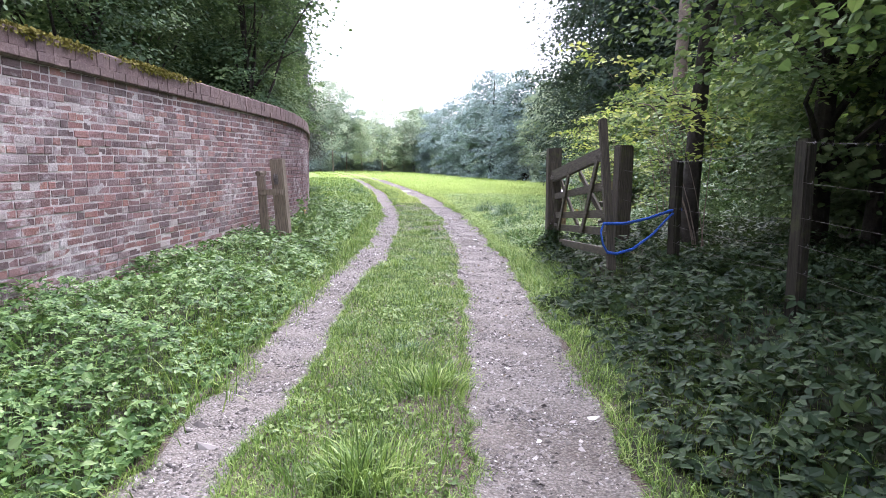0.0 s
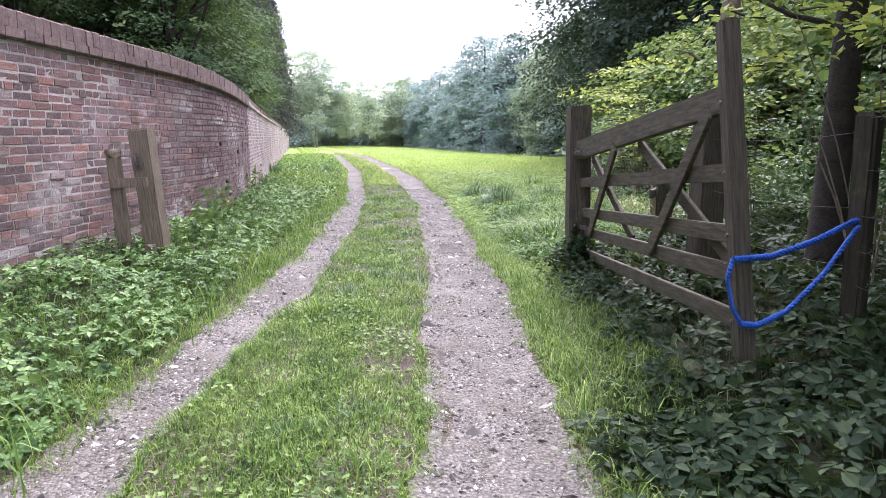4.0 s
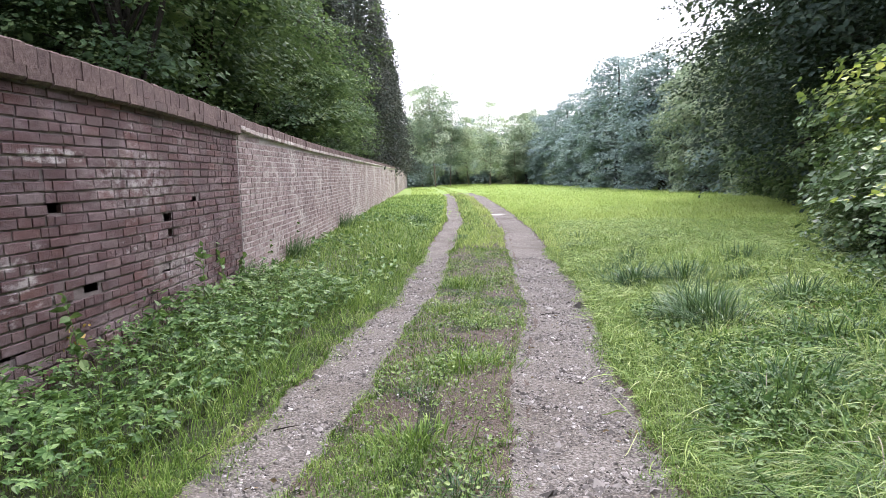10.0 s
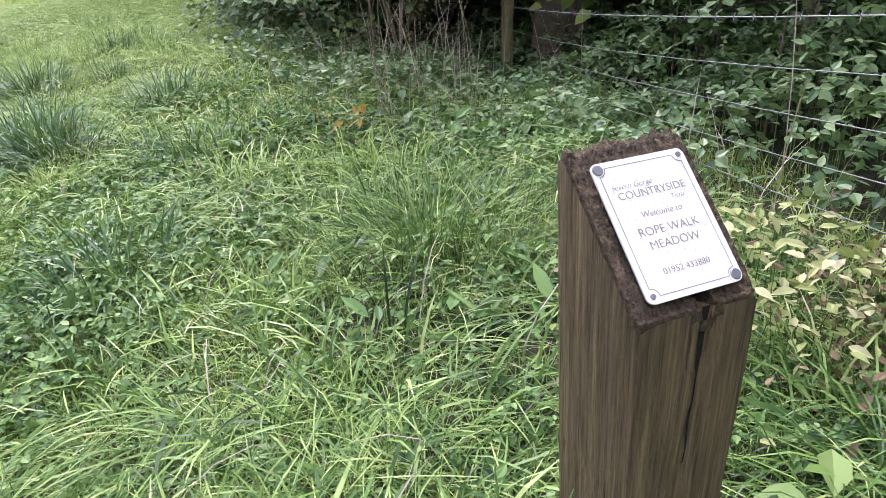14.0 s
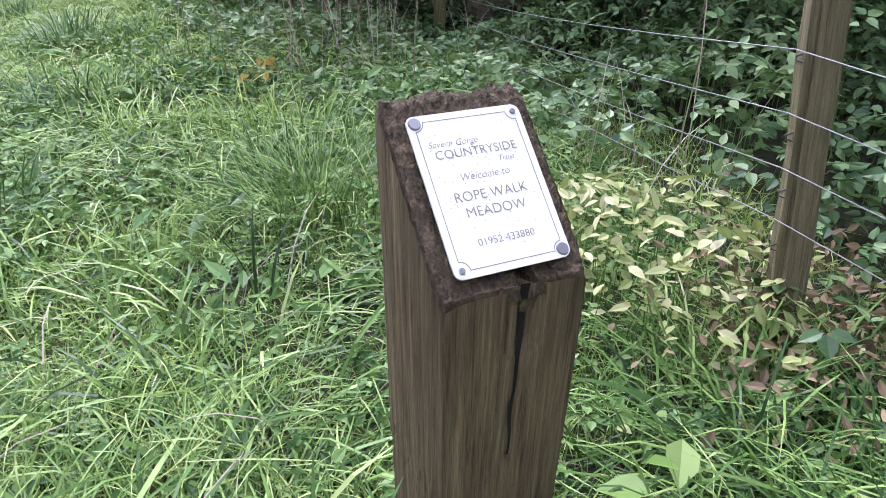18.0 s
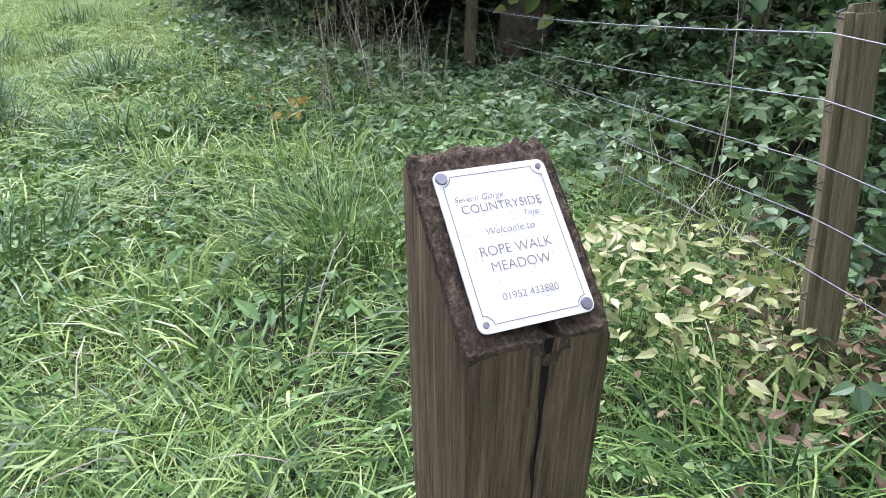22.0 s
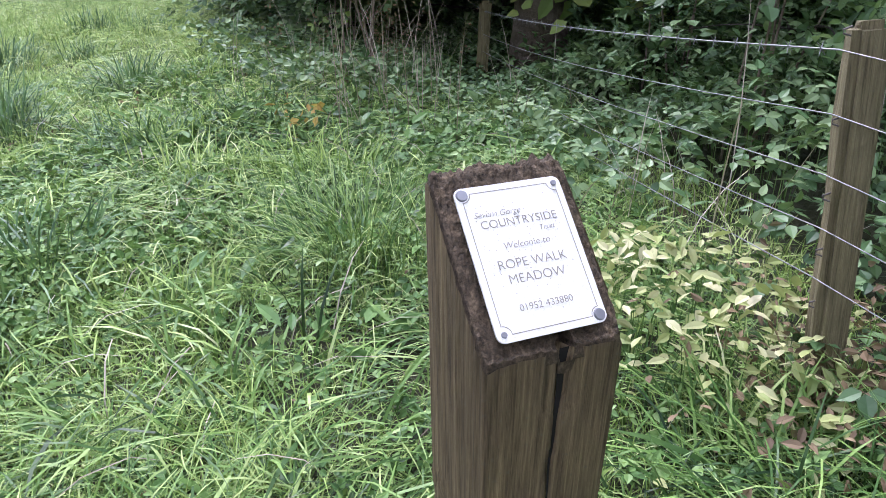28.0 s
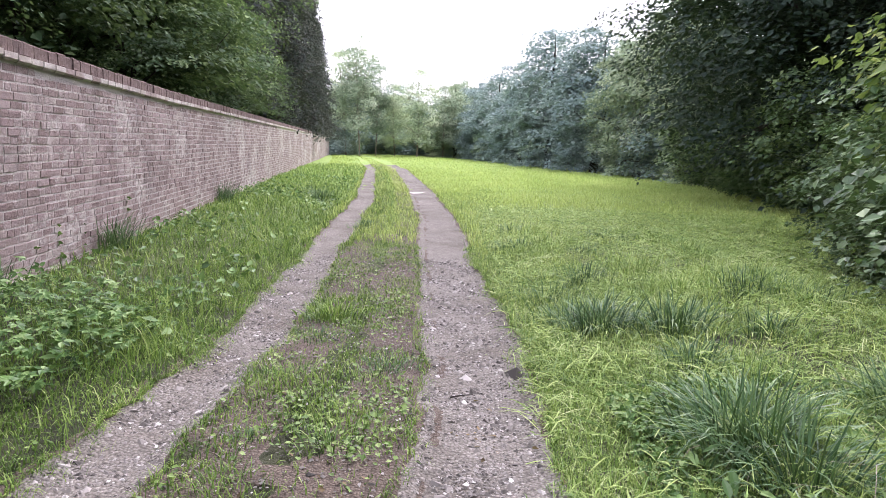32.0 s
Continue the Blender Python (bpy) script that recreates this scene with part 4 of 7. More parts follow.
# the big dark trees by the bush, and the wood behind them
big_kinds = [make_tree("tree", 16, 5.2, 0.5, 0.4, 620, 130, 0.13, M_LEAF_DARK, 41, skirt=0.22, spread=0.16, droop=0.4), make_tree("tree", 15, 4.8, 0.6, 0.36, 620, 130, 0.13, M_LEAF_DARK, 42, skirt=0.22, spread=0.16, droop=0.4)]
# the last two, behind the camera's start, are unseen and added to block sky light
plant_out(big_kinds, [(13.6, 38, 1.3, 0.4), (11.0, 29, 1.28, 2.0), (12.0, 21.5, 0.95, 4.0), (20, 31, 1.1, 1.0), (18, 22, 1.05, 3.0), (11.5, 13.5, 0.9, 5.0), (10.5, 6, 0.9, 0.7), (11, -2, 0.95, 2.5), (17, 10, 1.1, 1.0), (16, 1, 1.1, 4), (-2.0, -13.5, 0.8, 2.0), (-8.0, -11.0, 0.8, 3.0)], "tall broadleaf tree with dense dark foliage, two added unseen for shade", "trees of the dark wood")
# behind the wall
wall_kinds = [make_tree("tree", 9, 2.6, 2.2, 0.13, 190, 125, 0.074, M_LEAF_MID, 51, spread=0.2, layer=0.3), make_tree("tree", 10, 2.4, 2.3, 0.11, 190, 125, 0.074, M_LEAF_MID, 52, spread=0.2, layer=0.3)]
spots = [(-6.9 + r_t.uniform(-0.5, 0.5) - max(0, y - 12) * 0.13, y, r_t.uniform(0.85, 1.05), r_t.uniform(0, 6)) for y in (-4, -0.5, 3, 6.2, 9.5, 13, 17, 21, 25.5)] + [(-4.75, 14.7, 1.05, 1.0)]
plant_out(wall_kinds, spots, "slender woodland tree leaning over the wall's far side", "trees behind the wall")
back_kinds = [make_tree("tree", 13, 3.8, -0.2, 0.22, 260, 75, 0.17, M_LEAF, 61, skirt=0.25, spread=0.2), make_tree("tree", 15, 3.4, -0.2, 0.22, 260, 75, 0.17, M_LEAF, 62, skirt=0.25, spread=0.2)]
spots = [(-11.3 - 0.15 * max(0, y - 12) + r_t.uniform(-1.0, 1.0), y, r_t.uniform(0.9, 1.1), r_t.uniform(0, 6)) for y in (-7, -1, 5, 11, 17, 24, 30)]
spots += [(-8.6 - 0.145 * (y - 12), y, (0.85, 1.0, 1.2, 1.3, 1.2, 1.1, 1.0, 1.0)[n], r_t.uniform(0, 6)) for n, y in enumerate((30, 36, 43, 50, 58, 66, 75, 85))]
spots += [(-16 - 0.15 * (y - 12), y, 1.1, r_t.uniform(0, 6)) for y in (8, 20, 34, 48)]
plant_out(back_kinds, spots, "tall dark woodland tree behind the wall", "trees behind the wall")
# hazel over the track's right side and by the meadow
hazel_kinds = [make_tree("hazel_bush", 4.2, 2.1, 0.0, 0.05, 210, 48, 0.105, M_LEAF_LIGHT, 71, spread=0.2, fine="mid", layer=0.22, aspect=0.85), make_tree("hazel_bush", 3.4, 1.8, 0.0, 0.05, 190, 45, 0.105, M_LEAF, 72, spread=0.2, fine="mid", layer=0.22, aspect=0.85)]
plant_out(hazel_kinds, [(6.4, 15.8, 1.0, 0), (8.2, 18.5, 1.2, 2), (5.0, 0.6, 0.9, 4), (5.2, 4.8, 0.85, 1), (6.4, 11.6, 0.95, 3), (7.4, 9.2, 1.1, 5), (8.4, 14.5, 1.2, 1.5), (4.6, -2.6, 1.0, 0.5), (6.8, 4.4, 1.0, 2.2), (6.8, 1.5, 1.1, 3.3)], "hazel bush with yellow-green leaves at the wood's edge", "hazel bushes")
over_kinds = [make_tree("lime_tree", 8, 2.7, 1.7, 0.12, 230, 50, 0.095, M_LEAF_LIME, 81, skirt=0.3, spread=0.19, fine="mid", layer=0.25), make_tree("lime_tree", 8, 2.4, 1.6, 0.12, 230, 50, 0.095, M_LEAF, 82, skirt=0.3, spread=0.19, fine="mid", layer=0.25)]
# the last tree, beside the camera's start, is added to shade the brambles
plant_out(over_kinds, [(4.4, 2.6, 1.0, 0.0), (3.7, -0.9, 0.95, 1.0), (4.6, -4.0, 1.1, 3.0), (6.6, 0.8, 1.2, 4.0), (7.0, 4.4, 1.2, 5.0), (4.2, 4.4, 1.2, 0.6), (3.1, -2.4, 1.0, 2.0)], "young broadleaf tree hanging over the fence", "trees over the fence")

wood_shrubs = [make_tree("shrub", 3.6, 2.3, -0.7, 0.06, 210, 60, 0.115, M_LEAF, 91, spread=0.19), make_tree("shrub", 3.2, 2.1, -0.7, 0.06, 190, 60, 0.115, M_LEAF, 92, spread=0.19)]
spots = [(5.5, 16.6, 0.5, 2.2), (5.6, 14.4, 0.5, 0.7), (7.2, 20.2, 0.7, 4.2), (8.6, 20.5, 1.0, 0), (9.6, 24.5, 1.1, 1), (10.3, 28.5, 1.1, 2), (11.2, 33, 1.1, 3), (11.8, 37, 1.0, 4), (12.2, 41.5, 1.0, 5), (9.5, 16.5, 1.2, 1.5), (9.3, 11.5, 1.1, 2.5), (8.8, 7.5, 1.1, 3.5), (8.8, 3.0, 1.1, 4.5), (8.6, -2.0, 1.1, 0.5), (6.4, -4.5, 1.0, 1.2), (11.5, 19, 1.4, 0.3), (12.5, 24, 1.4, 1.3)]
plant_out(wood_shrubs, spots, "dark leafy shrub along the wood's edge", "shrubs along the wood")
spots = [(-6.5 - 0.14 * max(0, y - 12) + r_t.uniform(-0.2, 0.2), y, r_t.uniform(0.75, 0.95), r_t.uniform(0, 6)) for y in (-5, -1.5, 2, 5.5, 9, 12.5, 16.5, 20.5, 25, 30, 36, 43, 51)]
plant_out([copy_thing(k, Matrix()) for k in wood_shrubs], spots, "dark leafy shrub behind the brick wall", "shrubs behind the wall")

fir_kinds = [make_fir("fir_tree", 17, 2.9, 2.9, 0.22, M_FIR, 95), make_fir("fir_tree", 19, 2.7, 2.9, 0.22, M_FIR, 96)]
plant_out(fir_kinds, [(float(wall_x(y)) - off, y, sc, y) for y, off, sc in ((36.0, 3.6, 0.85), (42.0, 3.0, 1.0), (49.0, 1.7, 0.95), (57.0, 1.0, 0.86), (66.0, 0.8, 0.76), (75.0, 0.8, 0.66))], "tall dark narrow conifer behind the wall's far stretch", "dark trees behind the wall")
low_kinds = [make_tree("tree", 6.2, 2.3, 1.1, 0.09, 180, 120, 0.08, M_LEAF_MID, 55, spread=0.2, layer=0.3), make_tree("tree", 7.0, 2.1, 1.1, 0.09, 180, 120, 0.08, M_LEAF_MID, 56, spread=0.2, layer=0.3)]
plant_out(low_kinds, [(float(wall_x(y)) - 2.2, y, sc, 1.7 * y) for y, sc in ((15.5, 1.0), (20.0, 1.28), (25.0, 1.22), (30.0, 1.1), (33.5, 1.0), (37.0, 0.9), (43.0, 0.85), (50.0, 0.8), (60.0, 0.75), (70.0, 0.7), (79.0, 0.75))], "small leafy green tree hanging over the wall's coping", "trees behind the wall")
plant_out([copy_thing(k, Matrix()) for k in far_shrubs], [(-14.5, 86.5, 1.0, 1.0), (-12.6, 90, 0.8, 2.0), (-16, 90, 1.1, 3.0)], "dark leafy shrub at the wall's end", "shrubs round the meadow")

# ---- gate, posts, fence ----


def frame_of(x, y, z, rx=0.0, ry=0.0, rz=0.0):
    return Matrix.Translation((x, y, z)) @ Euler((radians(rx), radians(ry), radians(rz))).to_matrix().to_4x4()


def tube_part(name, path, radii, mat, parent, label="", sides=7, wobble=0.0):
    me = mesh_of(name, *tube(path, radii, sides, wobble), mat)
    me.polygons.foreach_set("use_smooth", [True] * len(me.polygons))
    return child(name, me, parent, label=label)


def square_shaft(size, height, mat, parent, worn=0.006, label="", taper=0.0, seed=1):
    """A timber shaft with worn edges and slightly uneven faces."""
    bm = box(size, size, height + 0.35, (0, 0, -0.35), 0.014, 0.0, 9)
    r = random.Random(seed)
    for v in bm.verts:
        k = 1 - taper * max(0, v.co.z) / height
        v.co.x, v.co.y = v.co.x * k + r.uniform(-1, 1) * worn * 0.4, v.co.y * k + r.uniform(-1, 1) * worn * 0.4
        if v.co.z > height - 0.03:
            v.co.z += r.uniform(-1, 0.3) * worn
    return part("shaft", bm, mat, parent, label)


def bolt_head(x, y, z, r, mat, parent, name="bolt", axis=0):
    bm = bmesh.new()
    bmesh.ops.create_cone(bm, cap_ends=True, segments=10, radius1=r, radius2=r * 0.7, depth=r * 0.8)
    turn = Euler((0, math.pi / 2, 0)) if axis == 0 else Euler((math.pi / 2, 0, 0))
    bmesh.ops.transform(bm, matrix=Matrix.Translation((x, y, z)) @ turn.to_matrix().to_4x4(), verts=bm.verts)
    return part(name, bm, mat, parent)


# the hanging post and a second thick post behind the gate
gate_post = tagged(new("gate_post"), "thick weathered dark timber gate post in long grass", "post")
gate_post.matrix_basis = frame_of(1.44, 6.58, 0.08, 0, -0.6, 0)
square_shaft(0.2, 1.525, M_GATE, gate_post, seed=3)
tube_part("hinge_pin", [(-0.05, -0.1, 1.12), (-0.05, -0.16, 1.12), (-0.05, -0.16, 1.2)], 0.011, M_IRON, gate_post, "rusty iron hinge pin")
tube_part("hinge_pin", [(-0.05, -0.1, 0.4), (-0.05, -0.16, 0.4), (-0.05, -0.16, 0.48)], 0.011, M_IRON, gate_post, "rusty iron hinge pin")
back_post = tagged(new("gate_post"), "thick dark timber post behind the open gate", "post")
back_post.matrix_basis = frame_of(1.98, 4.98, 0.2, 0, 0.5, 8)
square_shaft(0.19, 1.42, M_GATE, back_post, seed=5)


def make_gate():
    """A five-bar gate, twisted and raised towards its free end; x runs along it from the hinges."""
    g = tagged(new("field_gate"), "weathered grey-brown five-bar timber field gate tied open", "gate")
    g.matrix_basis = frame_of(1.50, 6.43, 0.0, 0, 0, math.degrees(math.atan2(-3.5, -0.22))) @ frame_of(0, 0, 0, 4.5, -4.6, 0)
    for z, h, d in ((0.22, 0.085, 0.03), (0.43, 0.085, 0.03), (0.61, 0.085, 0.03), (0.89, 0.085, 0.03)):
        bm = box(3.5, d, h, (1.78, 0, z - h / 2), 0.004)
        part("rail", bm, M_RAIL, g)
    bm = box(3.5, 0.065, 0.12, (1.78, 0, 1.155), 0.006)
    for v in bm.verts:
        if v.co.z < 1.2:
            v.co.z -= 0.05 * (1 - v.co.x / 3.6)
    part("top_rail", bm, M_RAIL, g)
    stile = box(0.09, 0.07, 1.3, (0.045, 0, 0.12), 0.012)
    bmesh.ops.bevel(stile, geom=[e for e in stile.edges if min(v.co.z for v in e.verts) > 1.40], offset=0.02, segments=2, affect="EDGES")
    part("hinge_stile", stile, M_GATE, g)
    part("free_stile", box(0.10, 0.075, 1.5, (3.52, 0, 0.05), 0.01), M_GATE, g)
    for (u0, z0), (u1, z1), side in (((0.42, 0.42), (1.55, 1.13), -0.032), ((2.25, 0.43), (3.35, 1.18), -0.032), ((0.5, 1.1), (1.65, 0.45), 0.032), ((1.95, 1.12), (3.35, 0.48), 0.032)):
        ln, a = math.hypot(u1 - u0, z1 - z0), math.atan2(z1 - z0, u1 - u0)
        bm = box(ln, 0.024, 0.085, (ln / 2, 0, -0.0425), 0.004)
        bmesh.ops.transform(bm, matrix=Matrix.Translation((u0, side, z0)) @ Euler((0, -a, 0)).to_matrix().to_4x4(), verts=bm.verts)
        part("brace", bm, M_RAIL, g)
    strap = part("hinge_strap", box(0.36, 0.012, 0.045, (0.17, -0.045, 1.145), 0.003), M_IRON, g, "grey iron hinge strap")
    for u in (0.08, 0.2, 0.3):
        bolt_head(u, -0.055, 1.167, 0.012, M_IRON, strap, axis=1)
    part("hinge_strap", box(0.3, 0.012, 0.045, (0.14, -0.03, 0.45), 0.003), M_IRON, g, "grey iron hinge strap")
    for u, z in ((0.06, 0.22), (0.06, 0.61), (0.06, 0.89), (3.5, 0.22), (3.5, 0.43), (3.5, 0.61), (3.5, 0.89), (3.5, 1.2)):
        bolt_head(u, -0.042, z, 0.011, M_IRON, g, axis=1)
    return g


gate = make_gate()


def helix(path, radius, turns, phase, n=70):
    """A strand twisted round a line."""
    path = np.asarray(path, float)
    k = np.linspace(0, 1, len(path))
    f = np.linspace(0, 1, n)
    line = np.stack([np.interp(f, k, path[:, q]) for q in range(3)], -1)
    a = 2 * math.pi * turns * f + phase
    return line + radius * np.stack([0.3 * np.cos(a), np.cos(a), np.sin(a)], -1)


rope = tagged(new("rope"), "bright blue twisted rope tying the gate to a post", "rope")
loops = [[(1.16, 2.86, 0.80), (1.4, 2.98, 0.79), (1.7, 3.15, 0.83), (2.0, 3.32, 0.90), (2.13, 3.36, 0.91)],
         [(1.30, 2.88, 0.50), (1.5, 3.0, 0.53), (1.75, 3.15, 0.66), (2.0, 3.3, 0.86), (2.13, 3.4, 0.9)],
         [(1.16, 2.86, 0.80), (1.13, 2.84, 0.72), (1.15, 2.82, 0.6), (1.2, 2.83, 0.52), (1.30, 2.88, 0.50)]]
for line in loops:
    for ph in (0.0, 2.1, 4.2):
        tube_part("strand", helix(line, 0.0095, 16, ph), 0.0085, M_ROPE, rope, sides=5)

# the old latch post by the wall, with a short post and two cross pieces
latch = tagged(new("latch_post"), "pale weathered timber post leaning by the brick wall", "post")
latch.matrix_basis = frame_of(-2.67, 6.93, 0.1, 0, -4.3, -6)
square_shaft(0.19, 1.32, M_STILE, latch, seed=8)
part("latch_plate", box(0.07, 0.012, 0.15, (-0.02, -0.102, 0.93), 0.003), M_IRON, latch, "grey iron latch plate")
tube_part("latch_catch", [(-0.02, -0.11, 0.98), (-0.02, -0.16, 0.98), (-0.02, -0.17, 1.05), (-0.02, -0.14, 1.09)], 0.012, M_IRON, latch, "grey iron catch")
bolt_head(-0.02, -0.112, 1.06, 0.014, M_IRON, latch, axis=1)
bolt_head(-0.02, -0.112, 0.95, 0.014, M_IRON, latch, axis=1)
short = tagged(new("short_post"), "short grey round-topped post with two cross rails by the wall", "post")
short.matrix_basis = frame_of(-2.93, 6.78, 0.1, 0, -3, -6)
bm = box(0.11, 0.1, 1.1 + 0.3, (0, 0, -0.3), 0.01, 0, 6)
bmesh.ops.bevel(bm, geom=[e for e in bm.edges if min(v.co.z for v in e.verts) > 1.07], offset=0.04, segments=3, affect="EDGES")
part("shaft", bm, M_STILE, short)
for z in (0.12, 0.76):
    part("cross_rail", box(0.36, 0.04, 0.09, (0.15, -0.07, z), 0.006), M_STILE, short)

# ---- sign post ----
SIGN = frame_of(1.935, 8.314, 0.18, 0, 0, -14)
SLOPE, PLATE_Z = math.tan(radians(43.5)), 0.6665
POST_H, POST_BACK, POST_FRONT, POST_TOP = 0.103, 0.128, 0.093, 0.752


def crack_at(z):
    """The drying crack in the front face: its place across the face and half its width at a height."""
    k = max(0.0, min(1.0, (z - 0.3) / 0.3))
    return 0.012 + 0.006 * noise.noise(Vector((0, 0, z * 14))) - 0.01 * (1 - k), 0.0015 + 0.0065 * k ** 2


def make_sign_post():
    top = tagged(new("sign_post"), "dark cracked timber post with a worn sloping top, in long grass", "post")
    top.matrix_basis = SIGN
    h, front, back = POST_H, POST_FRONT, POST_BACK
    rows, ring = 46, 41
    bm = bmesh.new()

    def slope_z(x, y):
        return min(PLATE_Z - 0.012 + max(y, -0.082) * SLOPE, POST_TOP + 0.008 * noise.noise(Vector((x * 30, y * 30, 2))))

    grid = []
    for i in range(rows + 1):
        loop = []
        for edge_n in range(4):
            for q in range(ring - 1):
                f = q / (ring - 1) * 2 - 1
                px, py = ((f, -1), (1, f), (-f, 1), (-1, -f))[edge_n]
                a, b = abs(px) ** 12, abs(py) ** 12
                k = (1 - 0.045 * min(a, b) ** 0.5) * (0.87 + 0.13 * min(1.0, (i / rows) ** 0.8 * 1.02))
                x, y = px * h * k, py * (back if py > 0 else front) * k
                limit = slope_z(x, y) - 0.012 * min(a, b) ** 0.5 - 0.004
                z = -0.4 + (limit + 0.4) * (i / rows) ** 0.8
                grain = 0.0022 * noise.noise(Vector((px * 9, py * 9, z * 1.5))) + 0.0016 * noise.noise(Vector((px * 26, py * 26, z * 3)))
                knot = 0.006 * math.exp(-((z - 0.22) / 0.05) ** 2) * noise.noise(Vector((px * 14, py * 14, z * 40))) * (edge_n == 3)
                x, y = x * (1 + 10 * (grain + knot)), y * (1 + 10 * (grain + knot))
                if edge_n == 0:
                    cx, cw = crack_at(z)
                    if z > 0.3 and abs(x - cx) < cw + 0.003:
                        y += 0.022 * max(0.0, 1 - abs(x - cx) / (cw + 0.003)) ** 0.5
                    if z > limit - 0.1 and abs(x - 0.01) < 0.03:
                        y += 0.004
                loop.append(bm.verts.new((x, y, z)))
        grid.append(loop)
    n = len(grid[0])
    for lo, hi in zip(grid, grid[1:]):
        for j in range(n):
            bm.faces.new((lo[j], lo[(j + 1) % n], hi[(j + 1) % n], hi[j]))
    shaft = part("shaft", bm, M_SIGNPOST, top, smooth=True)
    bm = bmesh.new()
    steps = 54
    cells = {}
    for i in range(steps + 1):
        for j in range(steps + 1):
            u, v = i / steps * 2 - 1, j / steps * 2 - 1
            k = 1 - 0.05 * min(abs(u) ** 12, abs(v) ** 12) ** 0.5
            x, y = u * h * k, v * (back if v > 0 else front) * k
            rim = max(abs(u), abs(v))
            z = slope_z(x, y) + 0.004 * noise.noise(Vector((x * 70, y * 40, 1))) + 0.005 * noise.noise(Vector((x * 190, y * 120, 4)))
            if y > 0.095:
                z += 0.007 * noise.noise(Vector((x * 130, y * 60, 7)))
            cx, cw = crack_at(0.6)
            if abs(x - cx) < cw + 0.004 and y < -0.03:
                z -= 0.04
            if rim > 0.985:
                z = slope_z(x, y) - 0.02
            cells[i, j] = bm.verts.new((x * (0.99 if rim > 0.985 else 1), y * (0.99 if rim > 0.985 else 1), z))
    for i in range(steps):
        for j in range(steps):
            bm.faces.new((cells[i, j], cells[i + 1, j], cells[i + 1, j + 1], cells[i, j + 1]))
    part("sloping_top", bm, M_SIGNTOP, top, "dark rotting end grain")
    bm = bmesh.new()
    strip = []
    for i in range(25):
        z = 0.3 + 0.275 * i / 24
        cx, cw = crack_at(z)
        strip.append([bm.verts.new((cx + sgn * cw, -front + 0.006, z)) for sgn in (-1, 1)])
    for lo, hi in zip(strip, strip[1:]):
        bm.faces.new((lo[0], lo[1], hi[1], hi[0]))
    part("crack", bm, M_CRACK, shaft, "deep dark drying crack")
    return top


M_CRACK, _nt, _bs = material("dark_crack", 1.0)
_bs.inputs["Base Color"].default_value = (0.008, 0.006, 0.005, 1)
sign_post = make_sign_post()

PLATE_W, PLATE_H = 0.158, 0.213
plate = tagged(new("sign_plate"), "white welcome plate with grey lettering screwed on a post", "sign")
plate.matrix_basis = SIGN @ Matrix.Translation((0.0, -0.002, PLATE_Z + 0.001)) @ Euler((radians(43.5), 0, 0)).to_matrix().to_4x4()


def rounded_outline(w, h, r, n=6):
    pts = []
    for cx, cy, a0 in ((w / 2 - r, h / 2 - r, 0), (-w / 2 + r, h / 2 - r, 90), (-w / 2 + r, -h / 2 + r, 180), (w / 2 - r, -h / 2 + r, 270)):
        pts += [(cx + r * math.cos(radians(a0 + 90 * k / n)), cy + r * math.sin(radians(a0 + 90 * k / n))) for k in range(n + 1)]
    return pts


bm = bmesh.new()
face = bm.faces.new([bm.verts.new((x, y, 0)) for x, y in rounded_outline(PLATE_W, PLATE_H, 0.011)])
ext = bmesh.ops.extrude_face_region(bm, geom=[face])
bmesh.ops.translate(bm, vec=(0, 0, 0.003), verts=[v for v in ext["geom"] if isinstance(v, bmesh.types.BMVert)])
bmesh.ops.recalc_face_normals(bm, faces=bm.faces)
part("panel", bm, M_PLATE, plate)


def border_line():
    """A thin frame with hollow corners."""
    w, h, r, n = PLATE_W / 2 - 0.0095, PLATE_H / 2 - 0.0095, 0.012, 7
    pts = []
    for sx, sy, a0 in ((1, 1, 270), (-1, 1, 0), (-1, -1, 90), (1, -1, 180)):
        pts += [(sx * w + r * math.cos(radians(a0 - 90 * k / n)), sy * h + r * math.sin(radians(a0 - 90 * k / n))) for k in range(n + 1)]
    bm = bmesh.new()
    t = 0.00055
    inner = [bm.verts.new((x * (1 - t / w), y * (1 - t / h), 0.0036)) for x, y in pts]
    outer = [bm.verts.new((x * (1 + t / w), y * (1 + t / h), 0.0036)) for x, y in pts]
    for i in range(len(pts)):
        j = (i + 1) % len(pts)
        bm.faces.new((inner[i], outer[i], outer[j], inner[j]))
    return bm


part("border", border_line(), M_INK, plate)


def lettering(text, size, x, y, slant=0.0, thin=0.0):
    cu = bpy.data.curves.new("lettering", "FONT")
    cu.body, cu.size, cu.align_x, cu.align_y, cu.shear, cu.extrude, cu.offset = text, size, "CENTER", "CENTER", slant, 0.0002, thin
    tmp = new("lettering", cu)
    dg = bpy.context.evaluated_depsgraph_get()
    me = bpy.data.meshes.new_from_object(tmp.evaluated_get(dg))
    bpy.data.objects.remove(tmp)
    me.materials.clear()
    me.materials.append(M_INK)
    return child("lettering", me, plate, Matrix.Translation((x, y, 0.0036)))


